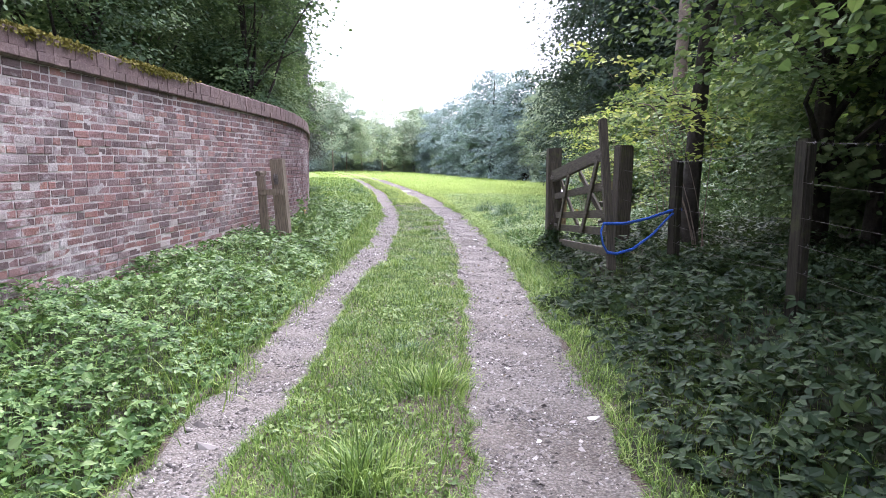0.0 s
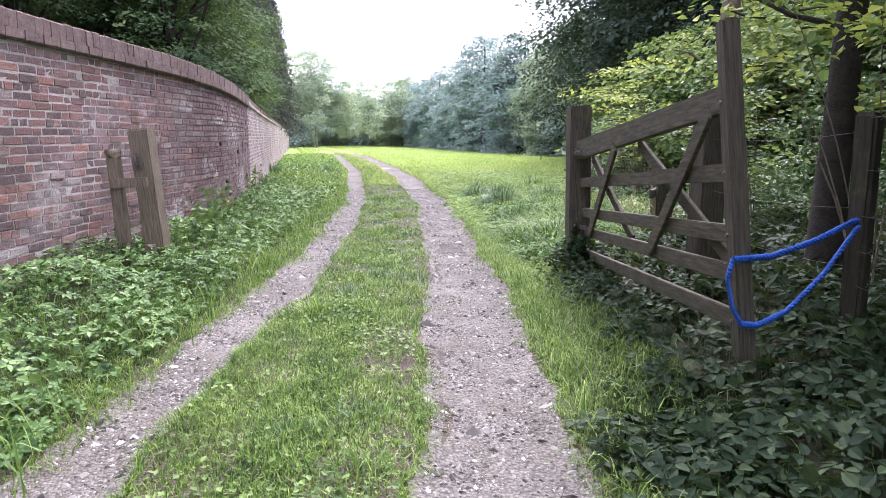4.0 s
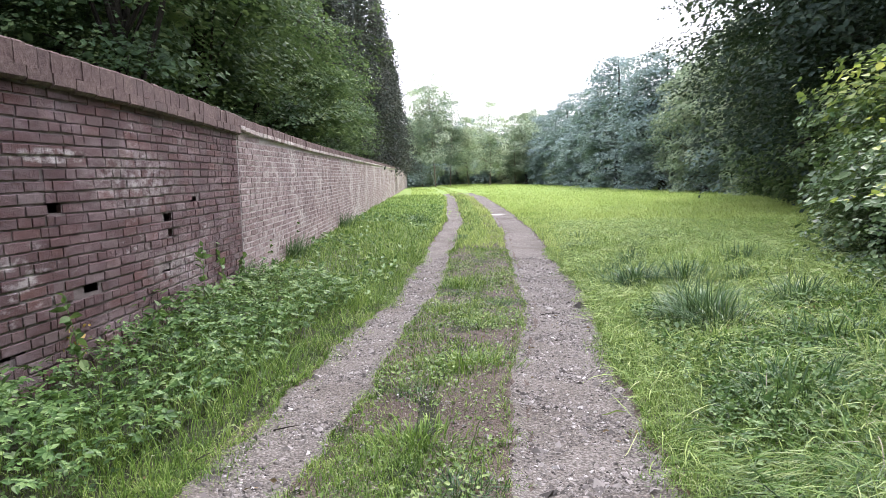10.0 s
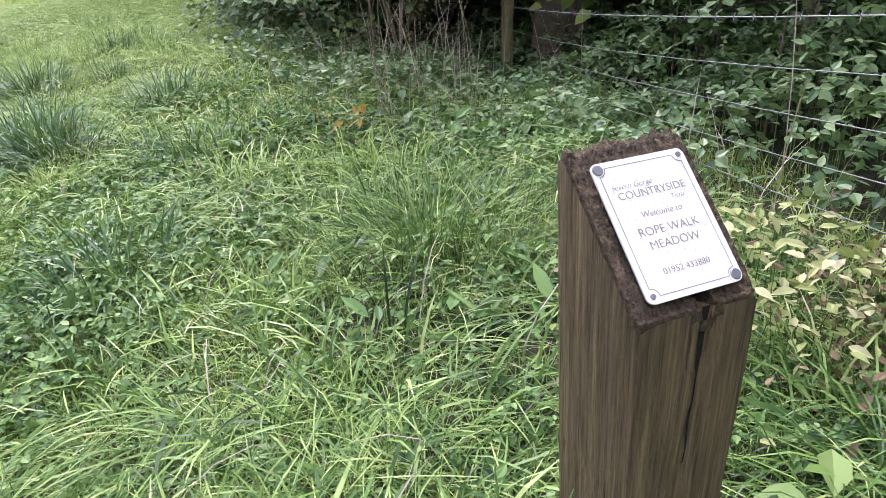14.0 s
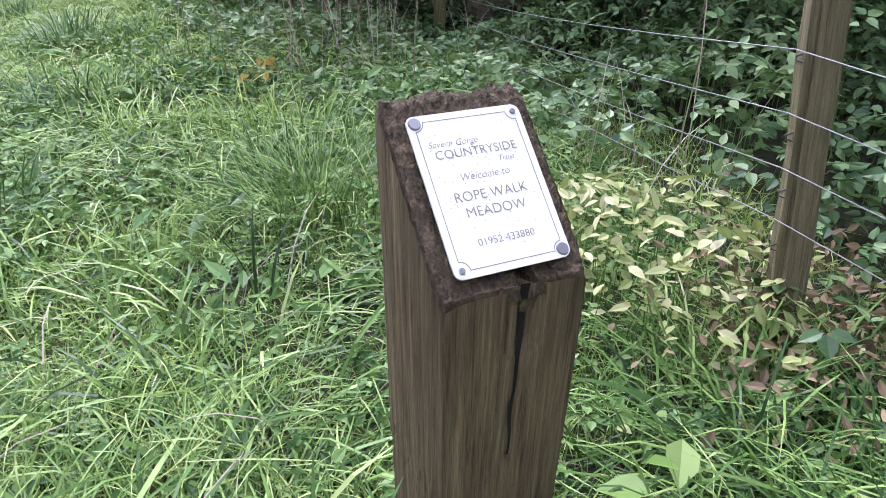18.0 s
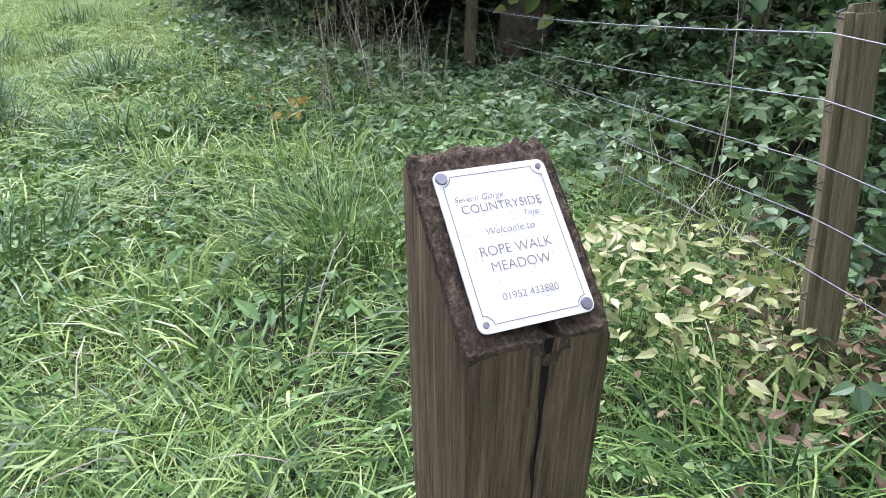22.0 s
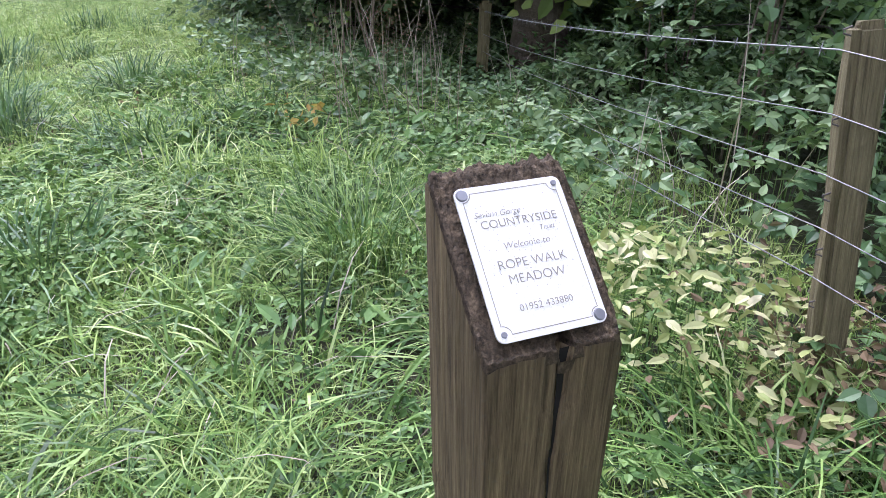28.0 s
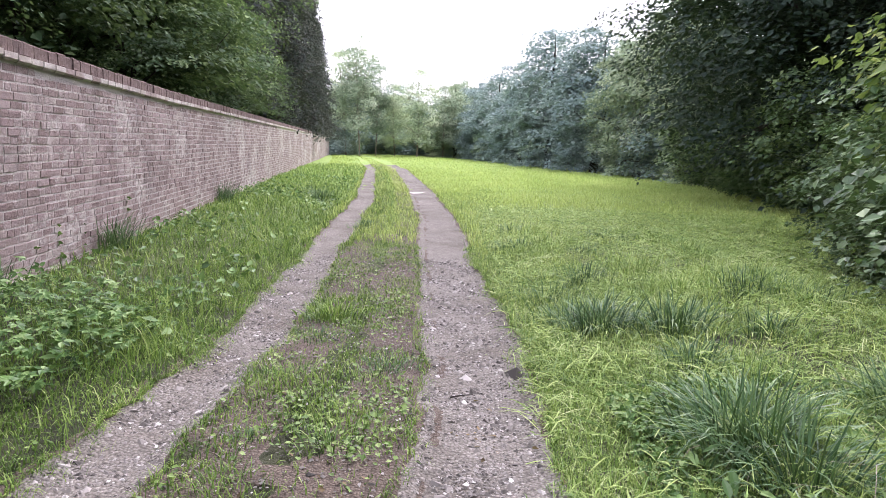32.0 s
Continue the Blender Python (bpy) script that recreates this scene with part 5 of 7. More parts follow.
lettering("COUNTRYSIDE", 0.0166, 0.0011, 0.0499, 0, -0.0002)
lettering("Severn Gorge", 0.0121, -0.0273, 0.0646, 0.35, -0.0002)
lettering("Trust", 0.0105, 0.0368, 0.0352, 0.35, -0.0002)
lettering("Welcome to", 0.0134, 0.0011, 0.0173, 0.2, -0.0002)
lettering("ROPE WALK", 0.0181, 0.0011, -0.0079, 0, -0.00025)
lettering("MEADOW", 0.0181, 0.0011, -0.0289, 0, -0.00025)
lettering("01952 433880", 0.0134, 0.0011, -0.0672, 0, -0.0002)
for sx, sy, r in ((-1, 1, 0.0085), (1, -1, 0.0085), (1, 1, 0.0042), (-1, -1, 0.0042)):
    bm = bmesh.new()
    bmesh.ops.create_cone(bm, cap_ends=True, segments=18, radius1=r, radius2=r * 0.85, depth=0.0025)
    bmesh.ops.translate(bm, vec=(sx * (PLATE_W / 2 - 0.0105), sy * (PLATE_H / 2 - 0.0105), 0.0045), verts=bm.verts)
    part("screw", bm, M_SCREW, plate, "grey screw cap" if r > 0.005 else "small dark screw")
specks = bmesh.new()
rs = random.Random(9)
for _ in range(130):
    sx, sy, s = rs.uniform(-0.06, 0.06), rs.gauss(0, 0.045), rs.uniform(0.0003, 0.0009)
    if abs(sy) < 0.085:
        specks.faces.new([specks.verts.new((sx + s * math.cos(a), sy + s * math.sin(a), 0.0034)) for a in (0, 1.57, 3.14, 4.71)])
tagged(part("specks", specks, M_INK, plate, "tiny grey specks of dirt"), kind="stuff")

# ---- wire fence ----
fence = tagged(new("wire_fence"), "barbed and plain wire fence on weathered posts in brambles", "fence")
FENCE = [(2.05, -3.2, 0, 0.1), (2.0, 0.9, 0, 0.115), (2.06, 3.36, 0, 0.11), (2.815, 8.25, 1.0, 0.078), (4.85, 12.05, 2, 0.1), (6.2, 15.3, 0, 0.1)]
HEIGHTS = {-3.2: 1.3, 0.9: 1.36, 3.36: 1.27, 8.25: 0.86, 12.05: 0.66, 15.3: 0.9}
for n, (x, y, lean, size) in enumerate(FENCE):
    h, g = HEIGHTS[y], float(ground_z(x, y))
    bm = box(size, size * 0.9, h + 0.3, (0, 0, -0.3), 0.016, 0.003, 5, n)
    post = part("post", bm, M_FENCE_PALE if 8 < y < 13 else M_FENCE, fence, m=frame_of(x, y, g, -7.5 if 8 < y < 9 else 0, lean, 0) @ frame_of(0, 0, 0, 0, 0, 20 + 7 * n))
    for k, f in enumerate((0.98, 0.78, 0.6, 0.46, 0.32)):
        if 8 < y < 9:
            tube_part("staple", [(-0.018, size * 0.42, f * h - 0.009), (-0.018, size * 0.45 + 0.012, f * h - 0.004), (-0.016, size * 0.45 + 0.012, f * h + 0.004), (-0.016, size * 0.42, f * h + 0.009)], 0.0022, M_IRON, post, sides=5)
        else:
            tube_part("staple", [(-0.01, -size * 0.47, f * h - 0.01), (0, -size * 0.47 - 0.012, f * h), (0.01, -size * 0.47, f * h + 0.01)], 0.002, M_WIRE, post, sides=4)


LEVELS = (0.32, 0.46, 0.6, 0.78, 0.98)


def wire_point(n, f):
    x, y, lean, size = FENCE[n]
    h = HEIGHTS[y]
    if n == 3:
        z = np.interp(f, LEVELS, (0.56, 0.67, 0.78, 0.90, 1.02))
        return np.array([x - 0.060, y + 0.13 * (z - 0.27) + 0.022, z])
    if n == 4:
        return np.array([x - 0.03, y - 0.05, np.interp(f, LEVELS, (0.02, 0.15, 0.28, 0.41, 0.58))])
    return np.array([x + math.tan(radians(lean)) * f * h - 0.3 * size, y - 0.5 * size, float(ground_z(x, y)) + f * h])


for k, f in enumerate((0.98, 0.78, 0.6, 0.46, 0.32)):
    line = []
    for n in range(len(FENCE) - 1):
        if n == 2:
            continue
        a, b = wire_point(n, f), wire_point(n + 1, f)
        s = np.linspace(0, 1, 9)[:, None]
        seg = a + (b - a) * s - np.array([0, 0, 0.03 + 0.01 * (k % 2)]) * (4 * s * (1 - s))
        tube_part("wire", seg, 0.0014 if k else 0.0018, M_WIRE if n > 2 else M_IRON, fence, sides=4)
        if k == 0:
            barbs = []
            ln = np.linalg.norm(b - a)
            for q in range(int(ln / 0.11)):
                p = a + (b - a) * (q + 0.5) / (ln / 0.11) - np.array([0, 0, 0.03]) * 4 * ((q + 0.5) / (ln / 0.11)) * (1 - (q + 0.5) / (ln / 0.11))
                for d in (np.array([0.010, 0.004, 0.012]), np.array([-0.009, 0.006, 0.012])):
                    barbs.append(tube([p - d, p, p + d], [0.0006, 0.0016, 0.0006], 4))
            tagged(child("barbs", mesh_of("barbs", *joined(barbs), M_WIRE), fence), kind="stuff")
# the wires' last stretch towards the gate
for f in (0.98, 0.78, 0.6, 0.46, 0.32):
    a, b = wire_point(3, f), np.array([2.25, 6.75, 0.4 + f * 0.66])
    s = np.linspace(0, 1, 6)[:, None]
    tube_part("wire", a + (b - a) * s - np.array([0, 0, 0.02]) * (4 * s * (1 - s)), 0.0013, M_WIRE, fence, sides=4)
# wires from the gate post to the slanting fence post
for k, f in enumerate((0.95, 0.6, 0.32)):
    a, b = np.array([2.06, 3.36, 0.3 + f * 1.1]), np.array([1.98, 4.9, 0.3 + f * 1.05])
    s = np.linspace(0, 1, 6)[:, None]
    tube_part("wire", a + (b - a) * s - np.array([0, 0, 0.03]) * (4 * s * (1 - s)), 0.0018, M_IRON, fence, sides=4)

# low old boards behind the gate
boards = tagged(new("board_fence"), "low run of old dark upright boards behind the gate", "fence")
boards.matrix_basis = frame_of(2.5, 7.1, 0.25, 0, 0, 62)
for n in range(6):
    part("board", box(0.16, 0.022, 0.72 + 0.05 * ((n * 7) % 3), (-0.55 + 0.22 * n, 0, -0.1), 0.004, 0.003), M_GATE, boards)
for z in (0.2, 0.48):
    part("board_rail", box(1.5, 0.04, 0.08, (0, 0.04, z), 0.004), M_GATE, boards)

# a pale trunk by the fence and dark trunks among the thicket


def bare_trunk(name, x, y, r, h, mat, label, lean=(0.0, 0.0), seed=1):
    top = tagged(new(name), label, "tree", "trunks in the thicket")
    top.matrix_basis = Matrix.Translation((x, y, float(ground_z(x, y)) - 0.1))
    f = np.linspace(0, 1, 14)
    line = np.stack([lean[0] * f * h + 0.03 * np.sin(5 * f + seed), lean[1] * f * h + 0.03 * np.cos(4 * f + seed), f * h], -1)
    rad = r * (1.35 - 0.35 * np.minimum(f * 8, 1)) * (1 - 0.45 * f)
    tube_part("trunk", line, rad, mat, top, sides=14, wobble=0.045)
    rr = random.Random(seed)
    for q in range(5):
        k = rr.uniform(0.35, 0.9)
        p = np.array([np.interp(k, f, line[:, i]) for i in range(3)])
        d = np.array([rr.uniform(-1, 1), rr.uniform(-1, 1), rr.uniform(0.2, 0.9)]) * rr.uniform(0.6, 1.4)
        tube_part("branch", [p, p + d * 0.4, p + d * 0.8 + np.array([0, 0, 0.1]), p + d * 1.2], [r * 0.22, r * 0.16, r * 0.1, r * 0.03], mat, top, sides=5)
    return top


bare_trunk("tree", 5.35, 12.0, 0.2, 6.5, M_TRUNK_MID, "pale grey-brown trunk behind the wire fence", (0.02, 0.0), 2)
bare_trunk("tree", 2.75, 4.75, 0.12, 5.0, M_BARK, "dark twisted trunk beside the gate's end", (0.07, 0.03), 3)
bare_trunk("tree", 3.9, 1.8, 0.1, 6.0, M_BARK, "slim dark trunk in the thicket", (-0.03, 0.05), 4)
bare_trunk("tree", 4.6, 3.9, 0.09, 6.0, M_BARK, "slim dark trunk in the thicket", (0.04, -0.02), 5)
bare_trunk("tree", 3.4, -0.8, 0.08, 6.0, M_BARK, "slim dark trunk in the thicket", (0.05, 0.03), 6)
bare_trunk("tree", 7.2, 13.0, 0.16, 7.0, M_BARK, "dark trunk in the wood behind the fence", (0.0, 0.02), 7)
bare_trunk("tree", 6.6, 7.6, 0.13, 7.0, M_BARK, "dark trunk in the wood behind the fence", (0.03, 0.02), 8)
bare_trunk("tree", 8.6, 10.6, 0.17, 7.0, M_BARK, "dark trunk in the wood behind the fence", (-0.02, 0.02), 9)

# slender hazels: upright stems with level, leafy side shoots


def make_sapling(label, x, y, height, radius, shoots, mat, seed, lean=(0.0, 0.0), low=0.3):
    top = tagged(new("hazel_sapling"), label, "tree", "hazel saplings")
    top.matrix_basis = Matrix.Translation((x, y, float(ground_z(x, y)) - 0.05))
    r = np.random.default_rng(seed)
    stems = []
    for q in range(5):
        f = np.linspace(0, 1, 8)
        tip = np.array([lean[0] + r.normal(0, 0.16), lean[1] + r.normal(0, 0.16)]) * height
        line = np.stack([r.normal(0, 0.06) + tip[0] * f ** 1.6, r.normal(0, 0.06) + tip[1] * f ** 1.6, height * r.uniform(0.75, 1.0) * f], -1)
        stems.append(line)
        tube_part("stem", line, 0.0068 * (1.15 - f), M_TRUNK_PALE, top, sides=6)
    at, face, twigs = [], [], []
    for q in range(shoots):
        line = stems[q % 5]
        k = r.uniform(low, 1.0)
        p = np.array([np.interp(k, np.linspace(0, 1, 8), line[:, i]) for i in range(3)])
        a = 2.4 * q + r.normal(0, 0.3)
        ln = radius * r.uniform(0.45, 1.05) * (1.1 - 0.5 * k)
        d = np.array([math.cos(a), math.sin(a), 0.0])
        side = np.array([-d[1], d[0], 0.0])
        g = np.linspace(0, 1, 6)[:, None]
        shoot = p + d * ln * g + np.array([0, 0, 1.0]) * (0.22 * g - 0.3 * g * g) * ln + side * 0.08 * ln * np.sin(3 * g + q)
        twigs.append(tube(shoot, 0.006 * (1.1 - g[:, 0]), 4))
        n = int(12 + 20 * ln)
        f = r.random(n) ** 0.8
        pos = np.stack([np.interp(f, g[:, 0], shoot[:, i]) for i in range(3)], -1) + side * (r.normal(0, 0.09, n) * (0.4 + f))[:, None] + r.normal(0, 0.02, (n, 3))
        at.append(pos)
        face.append(np.tile(np.array([0, 0, 0.9]) + 0.25 * d, (n, 1)))
    tagged(child("twig_spray", mesh_of("twig_spray", *joined(twigs), M_BARK), top), kind="stuff")
    child("leaves", mesh_of("leaves", *leaves(np.concatenate(at), 0.066, np.concatenate(face), seed, 0.85, 0.3, "mid"), mat), top)
    return top


make_sapling("slender hazel with level sprays of yellow-green leaves by the fence", 3.75, 11.8, 2.7, 1.3, 52, M_LEAF_YELLOW, 301, (0.0, 0.0), 0.38)
make_sapling("slender hazel with level sprays of green leaves by the fence", 4.3, 13.2, 2.0, 1.1, 40, M_LEAF_LIGHT, 302)
make_sapling("arching hazel with bright lit leaves hanging over the gate", 2.75, 4.2, 2.75, 0.75, 30, M_LEAF_YELLOW, 303, (-0.3, -0.04), 0.62)
make_sapling("slender hazel with yellow-green leaves behind the gate", 3.1, 6.6, 2.2, 0.8, 24, M_LEAF_LIGHT, 304)
make_sapling("slender hazel with large green leaves behind the wire fence", 4.2, 9.3, 2.3, 1.0, 46, M_BRAMBLE, 305)
make_sapling("slender hazel with large green leaves behind the wire fence", 5.0, 10.4, 2.6, 1.1, 46, M_BRAMBLE, 306)
green_kinds = [make_tree("shrub", 2.4, 1.5, -0.3, 0.04, 120, 70, 0.075, M_BRAMBLE, 97, spread=0.22, layer=0.3)]
plant_out(green_kinds, [(4.7, 14.6, 0.95, 0.5), (5.6, 16.4, 1.05, 2.0), (6.2, 13.4, 1.2, 4.0), (6.4, 18.2, 1.0, 1.0)], "leafy green shrub where the meadow meets the wood", "shrubs along the wood")

# ---- grass and herbs ----


def scatter(x0, x1, y0, y1, n, seed):
    r = np.random.default_rng(seed)
    return r.uniform(x0, x1, n), r.uniform(y0, y1, n), r


def on_ground(x, y, lift=-0.005):
    return np.stack([x, y, ground_z(x, y) + lift], -1)


def stuff(name, label, category, pieces, mat):
    return tagged(new(name, mesh_of(name, *joined(pieces) if isinstance(pieces, list) else pieces, mat)), label, category, kind="stuff")


def grass(name, x, y, h, w, bend, mat, label, seed, levels=2):
    return stuff(name, label, "grass", blades(on_ground(x, y), h, w, bend, seed, levels), mat)


def bare(x, y):
    """Worn patches in the middle strip, 0 to 1."""
    a = sum(np.exp(-(((x - cx) / rx) ** 2 + ((y - cy) / ry) ** 2)) for cx, cy, rx, ry in ((-0.2, 12.05, 0.55, 0.33), (-0.14, 9.15, 0.36, 0.62), (-0.85, 19.6, 0.5, 0.55), (-0.2, 14.2, 0.3, 0.55), (-0.1, 10.9, 0.2, 0.45), (-0.6, 16.5, 0.28, 0.65)))
    mixed_in = np.clip(1.6 * smooth_noise(x, y, 4.3, 5) + 0.5 * smooth_noise(x, y, 11.0, 2) - 0.15, 0, 1)
    return np.clip(a + mixed_in * np.clip((y - 5.5) / 2.5, 0.0, 0.9), 0, 1)


# middle strip and track edges
x, y, r = scatter(-2.5, 1.25, -5, 34, 480000, 1)
ragged = 0.10 * smooth_noise(x, y, 3.1, 3) + 0.07 * smooth_noise(x, y, 9.0, 1) + 0.04 * smooth_noise(x, y, 23.0, 4)
keep = (in_ruts(x, y) + ragged < 0.05 - 0.2 * r.random(len(x)) ** 1.6) & (r.random(len(x)) < np.clip((36 - y) / 24, 0.12, 1)) & (r.random(len(x)) > 0.85 * bare(x, y))
x, y = x[keep], y[keep]
lush = np.clip(0.5 + 0.7 * smooth_noise(x, y, 2.3, 3) + 0.6 * smooth_noise(x, y, 8.0, 6), 0.1, 1.5)
edge = np.clip(0.75 - in_ruts(x, y) / 0.15, 0.6, 1)
r = np.random.default_rng(5)
grass("short_grass", x, y, (0.03 + 0.075 * r.random(len(x)) * lush) * edge, r.uniform(0.003, 0.008, len(x)), r.uniform(0.2, 1.4, len(x)), M_VERGE, "short grass between and beside the wheel ruts", 2)


x, y, r = scatter(-1.7, 0.2, -4.2, 10, 130000, 101)
keep = (in_ruts(x, y) + 0.08 * smooth_noise(x, y, 3.1, 3) < -0.12 * r.random(len(x))) & (r.random(len(x)) > 0.9 * bare(x, y))
x, y = x[keep], y[keep]
lush = np.clip(0.6 + 0.7 * smooth_noise(x, y, 3.3, 8) + 0.5 * smooth_noise(x, y, 9.0, 1), 0.2, 1.6)
r = np.random.default_rng(102)
grass("short_grass", x, y, 0.03 + 0.07 * r.random(len(x)) * lush, r.uniform(0.003, 0.007, len(x)), r.uniform(0.3, 1.4, len(x)), M_VERGE, "dense short turf between the wheel ruts", 103)


# blades that creep over the ruts' edges
x, y, r = scatter(0, 1, -4.6, 19, 60000, 120)
which = (r.random(len(x)) < 0.5).astype(int)
hand = np.where(r.random(len(x)) < 0.5, -1.0, 1.0)
off = np.abs(r.normal(0, 0.06, len(x))) * np.clip(0.55 + 1.0 * smooth_noise(y, hand * 5 + which * 9, 3.3, 2) + 0.6 * smooth_noise(y, hand * 5 + which * 9, 11.0, 3), 0.05, 1.6)
x = np.where(which == 0, rut_centre(y, 0) + hand * (rut_half(y, 0) + 0.03 - off), rut_centre(y, 1) + hand * (rut_half(y, 1) + 0.03 - off))
inside = (hand > 0) == (which == 0)
keep = r.random(len(x)) > np.where(inside & (y > 5.5), 0.72, 0.0)
x, y = x[keep], y[keep]
r = np.random.default_rng(121)
grass("short_grass", x, y, r.uniform(0.03, 0.085, len(x)), r.uniform(0.003, 0.006, len(x)), r.uniform(0.4, 1.45, len(x)), M_VERGE, "short grass creeping over the ruts' edges", 122)


def along(x, y):
    """Metres to the right of the track's middle line."""
    return x - 0.5 * (rut_centre(y, 0) + rut_centre(y, 1))


# meadow: near the track and the sign post
x, y, r = scatter(0.7, 4.6, 6.3, 16, 200000, 3)
d = along(x, y)
fence_x = np.interp(y, [q[1] for q in FENCE], [q[0] for q in FENCE])
keep = (in_ruts(x, y) < 0.01) & (x < fence_x + 0.4) & (r.random(len(x)) < np.clip(0.75 - 0.03 * np.abs(y - 11), 0.3, 1) * np.clip(0.6 + 0.9 * smooth_noise(x, y, 6.5, 4), 0.12, 1))
x, y, d = x[keep], y[keep], d[keep]
r = np.random.default_rng(6)
tall = np.clip((d - 1.1) / 0.8, 0.25, 1) * np.clip(0.9 + 0.5 * smooth_noise(x, y, 3.4, 9), 0.45, 1.35)
lie = r.random(len(x))
grass("meadow_grass", x, y, (0.05 + 0.17 * r.random(len(x)) ** 1.8) * tall, r.uniform(0.002, 0.005, len(x)) * np.where(r.random(len(x)) < 0.05, 2.0, 1), np.where(lie < 0.6, r.uniform(1.0, 1.5, len(x)), r.uniform(0.2, 1.0, len(x))), M_MEADOW, "long tangled meadow grass", 4, 3)
# the turf that borders the right rut
x, y, r = scatter(0.4, 1.5, 6, 20, 60000, 250)
x = x - 0.4 + rut_centre(y, 1) + rut_half(y, 1)
keep = (r.random(len(x)) < np.clip((20 - y) / 8, 0.2, 1)) & (in_ruts(x, y) + 0.05 * smooth_noise(x, y, 9.0, 1) < -0.01)
x, y = x[keep], y[keep]
r = np.random.default_rng(251)
grass("verge_grass", x, y, r.uniform(0.04, 0.13, len(x)), r.uniform(0.003, 0.006, len(x)), r.uniform(0.3, 1.4, len(x)), M_MEADOW, "short bright turf along the wheel rut", 252, 2)
# right verge by the gate
x, y, r = scatter(0.3, 2.2, -5, 6.3, 60000, 7)
keep = (in_ruts(x, y) < -0.04) & (r.random(len(x)) < np.clip(1.1 - (along(x, y) - 1.0) * np.where(y < 3, 2.6, 1.2), 0.04, 1))
x, y = x[keep], y[keep]
r = np.random.default_rng(8)
grass("verge_grass", x, y, r.uniform(0.05, 0.2, len(x)), r.uniform(0.003, 0.007, len(x)), r.uniform(0.3, 1.3, len(x)), M_VERGE, "rough grass along the track's edge", 9, 3)
# the meadow farther off: fewer, broader blades
x, y, r = scatter(-5.5, 14, 13.5, 52, 230000, 10)
keep = ((along(x, y) > 1.15) | ((along(x, y) > -1.2) & (y > 19) & (in_ruts(x, y) < -0.03))) & (r.random(len(x)) < np.clip(1.2 - (y - 14) / 34, 0.12, 1)) & (x < 5.5 + 0.36 * np.clip(y - 14, 0, 40))
x, y = x[keep], y[keep]
r = np.random.default_rng(11)
grass("meadow_grass", x, y, r.uniform(0.05, 0.15, len(x)) * (1 + 0.5 * (smooth_noise(x, y, 0.8, 4) > 0.3)), 0.006 + 0.0006 * (y - 14), r.uniform(0.3, 1.2, len(x)), M_FARGRASS, "short meadow grass coloured brighter for open light", 12, 2)
x, y, r = scatter(-12, 16, 40, 97, 60000, 110)
keep = (in_ruts(x, y) < 0) & (x > wall_x(np.minimum(y, 83)) + 0.1) & (along(x, y) > -3.2) & (r.random(len(x)) < np.clip((y - 38) / 14, 0, 1))
x, y = x[keep], y[keep]
r = np.random.default_rng(111)
grass("meadow_grass", x, y, r.uniform(0.06, 0.16, len(x)), 0.02 + 0.0006 * (y - 40), r.uniform(0.3, 1.2, len(x)), M_FARGRASS, "short meadow grass far off, coloured brighter for open light", 112, 2)
# verge by the wall beyond the herbs
x, y, r = scatter(-9, -1.2, -5, 50, 200000, 13)
keep = (x > wall_x(y) + 0.03) & (in_ruts(x, y) < -0.03) & ((y > 12) | (along(x, y) > -1.6)) & (along(x, y) < 0) & (r.random(len(x)) < np.clip(1.15 - (y - 12) / 30, 0.15, 1))
x, y = x[keep], y[keep]
r = np.random.default_rng(14)
grass("verge_grass", x, y, r.uniform(0.06, 0.2, len(x)), 0.006 + 0.0005 * (y - 12), r.uniform(0.3, 1.2, len(x)), M_VERGE, "fresh green grass along the wall's foot", 15, 2)


x, y, r = scatter(-4.6, -1.6, -5, 15, 22000, 230)
keep = (x > wall_x(y) + 0.05) & (along(x, y) < -0.95) & (r.random(len(x)) < np.clip(0.4 + 0.8 * smooth_noise(x, y, 2.2, 5), 0.05, 1))
x, y = x[keep], y[keep]
r = np.random.default_rng(231)
grass("verge_grass", x, y, r.uniform(0.14, 0.36, len(x)), r.uniform(0.004, 0.008, len(x)), r.uniform(0.3, 1.2, len(x)), M_VERGE, "long grass blades among the herbs by the wall", 232, 3)


def cover(name, label, x0, x1, y0, y1, n, top, size, mat, mask, seed, fine=False, aspect=0.7, tilt=0.45, stems=0, leaflets=0):
    """A layer of herb leaves over the ground, with stems below."""
    x, y, r = scatter(x0, x1, y0, y1, n, seed)
    keep = mask(x, y) > r.random(len(x))
    x, y = x[keep], y[keep]
    h = top(x, y) * np.clip(0.75 + 0.4 * smooth_noise(x, y, 3.3, seed), 0.3, 1.2)
    r = np.random.default_rng(seed + 50)
    z = h * (0.25 + 0.75 * r.random(len(x)) ** 0.6)
    at = on_ground(x, y, 0.0) + np.stack([0 * x, 0 * x, z], -1)
    stuff(name, label, "plants", sprays(at, size, seed, leaflets, tilt) if leaflets else leaves(at, size, None, seed, aspect, tilt, fine), mat)
    if stems:
        k = r.permutation(len(x))[:stems]
        stuff("stems", label.split(" ")[0] + " thin green stems under the leaves", "plants", blades(on_ground(x[k], y[k]), z[k], 0.004, r.uniform(0, 0.25, len(k)), seed, 2), M_HERB)


def herb_mask(x, y):
    d = along(x, y)
    return np.clip((-0.92 - 0.08 * np.sin(2.1 * y) - d) / 0.2, 0, 1) * (in_ruts(x, y) < -0.02) * (x > wall_x(y) + 0.04) * np.clip((15.5 - y) / 3, 0.0, 1) * np.clip(0.9 + 0.6 * smooth_noise(x, y, 2.6, 4), 0.4, 1)


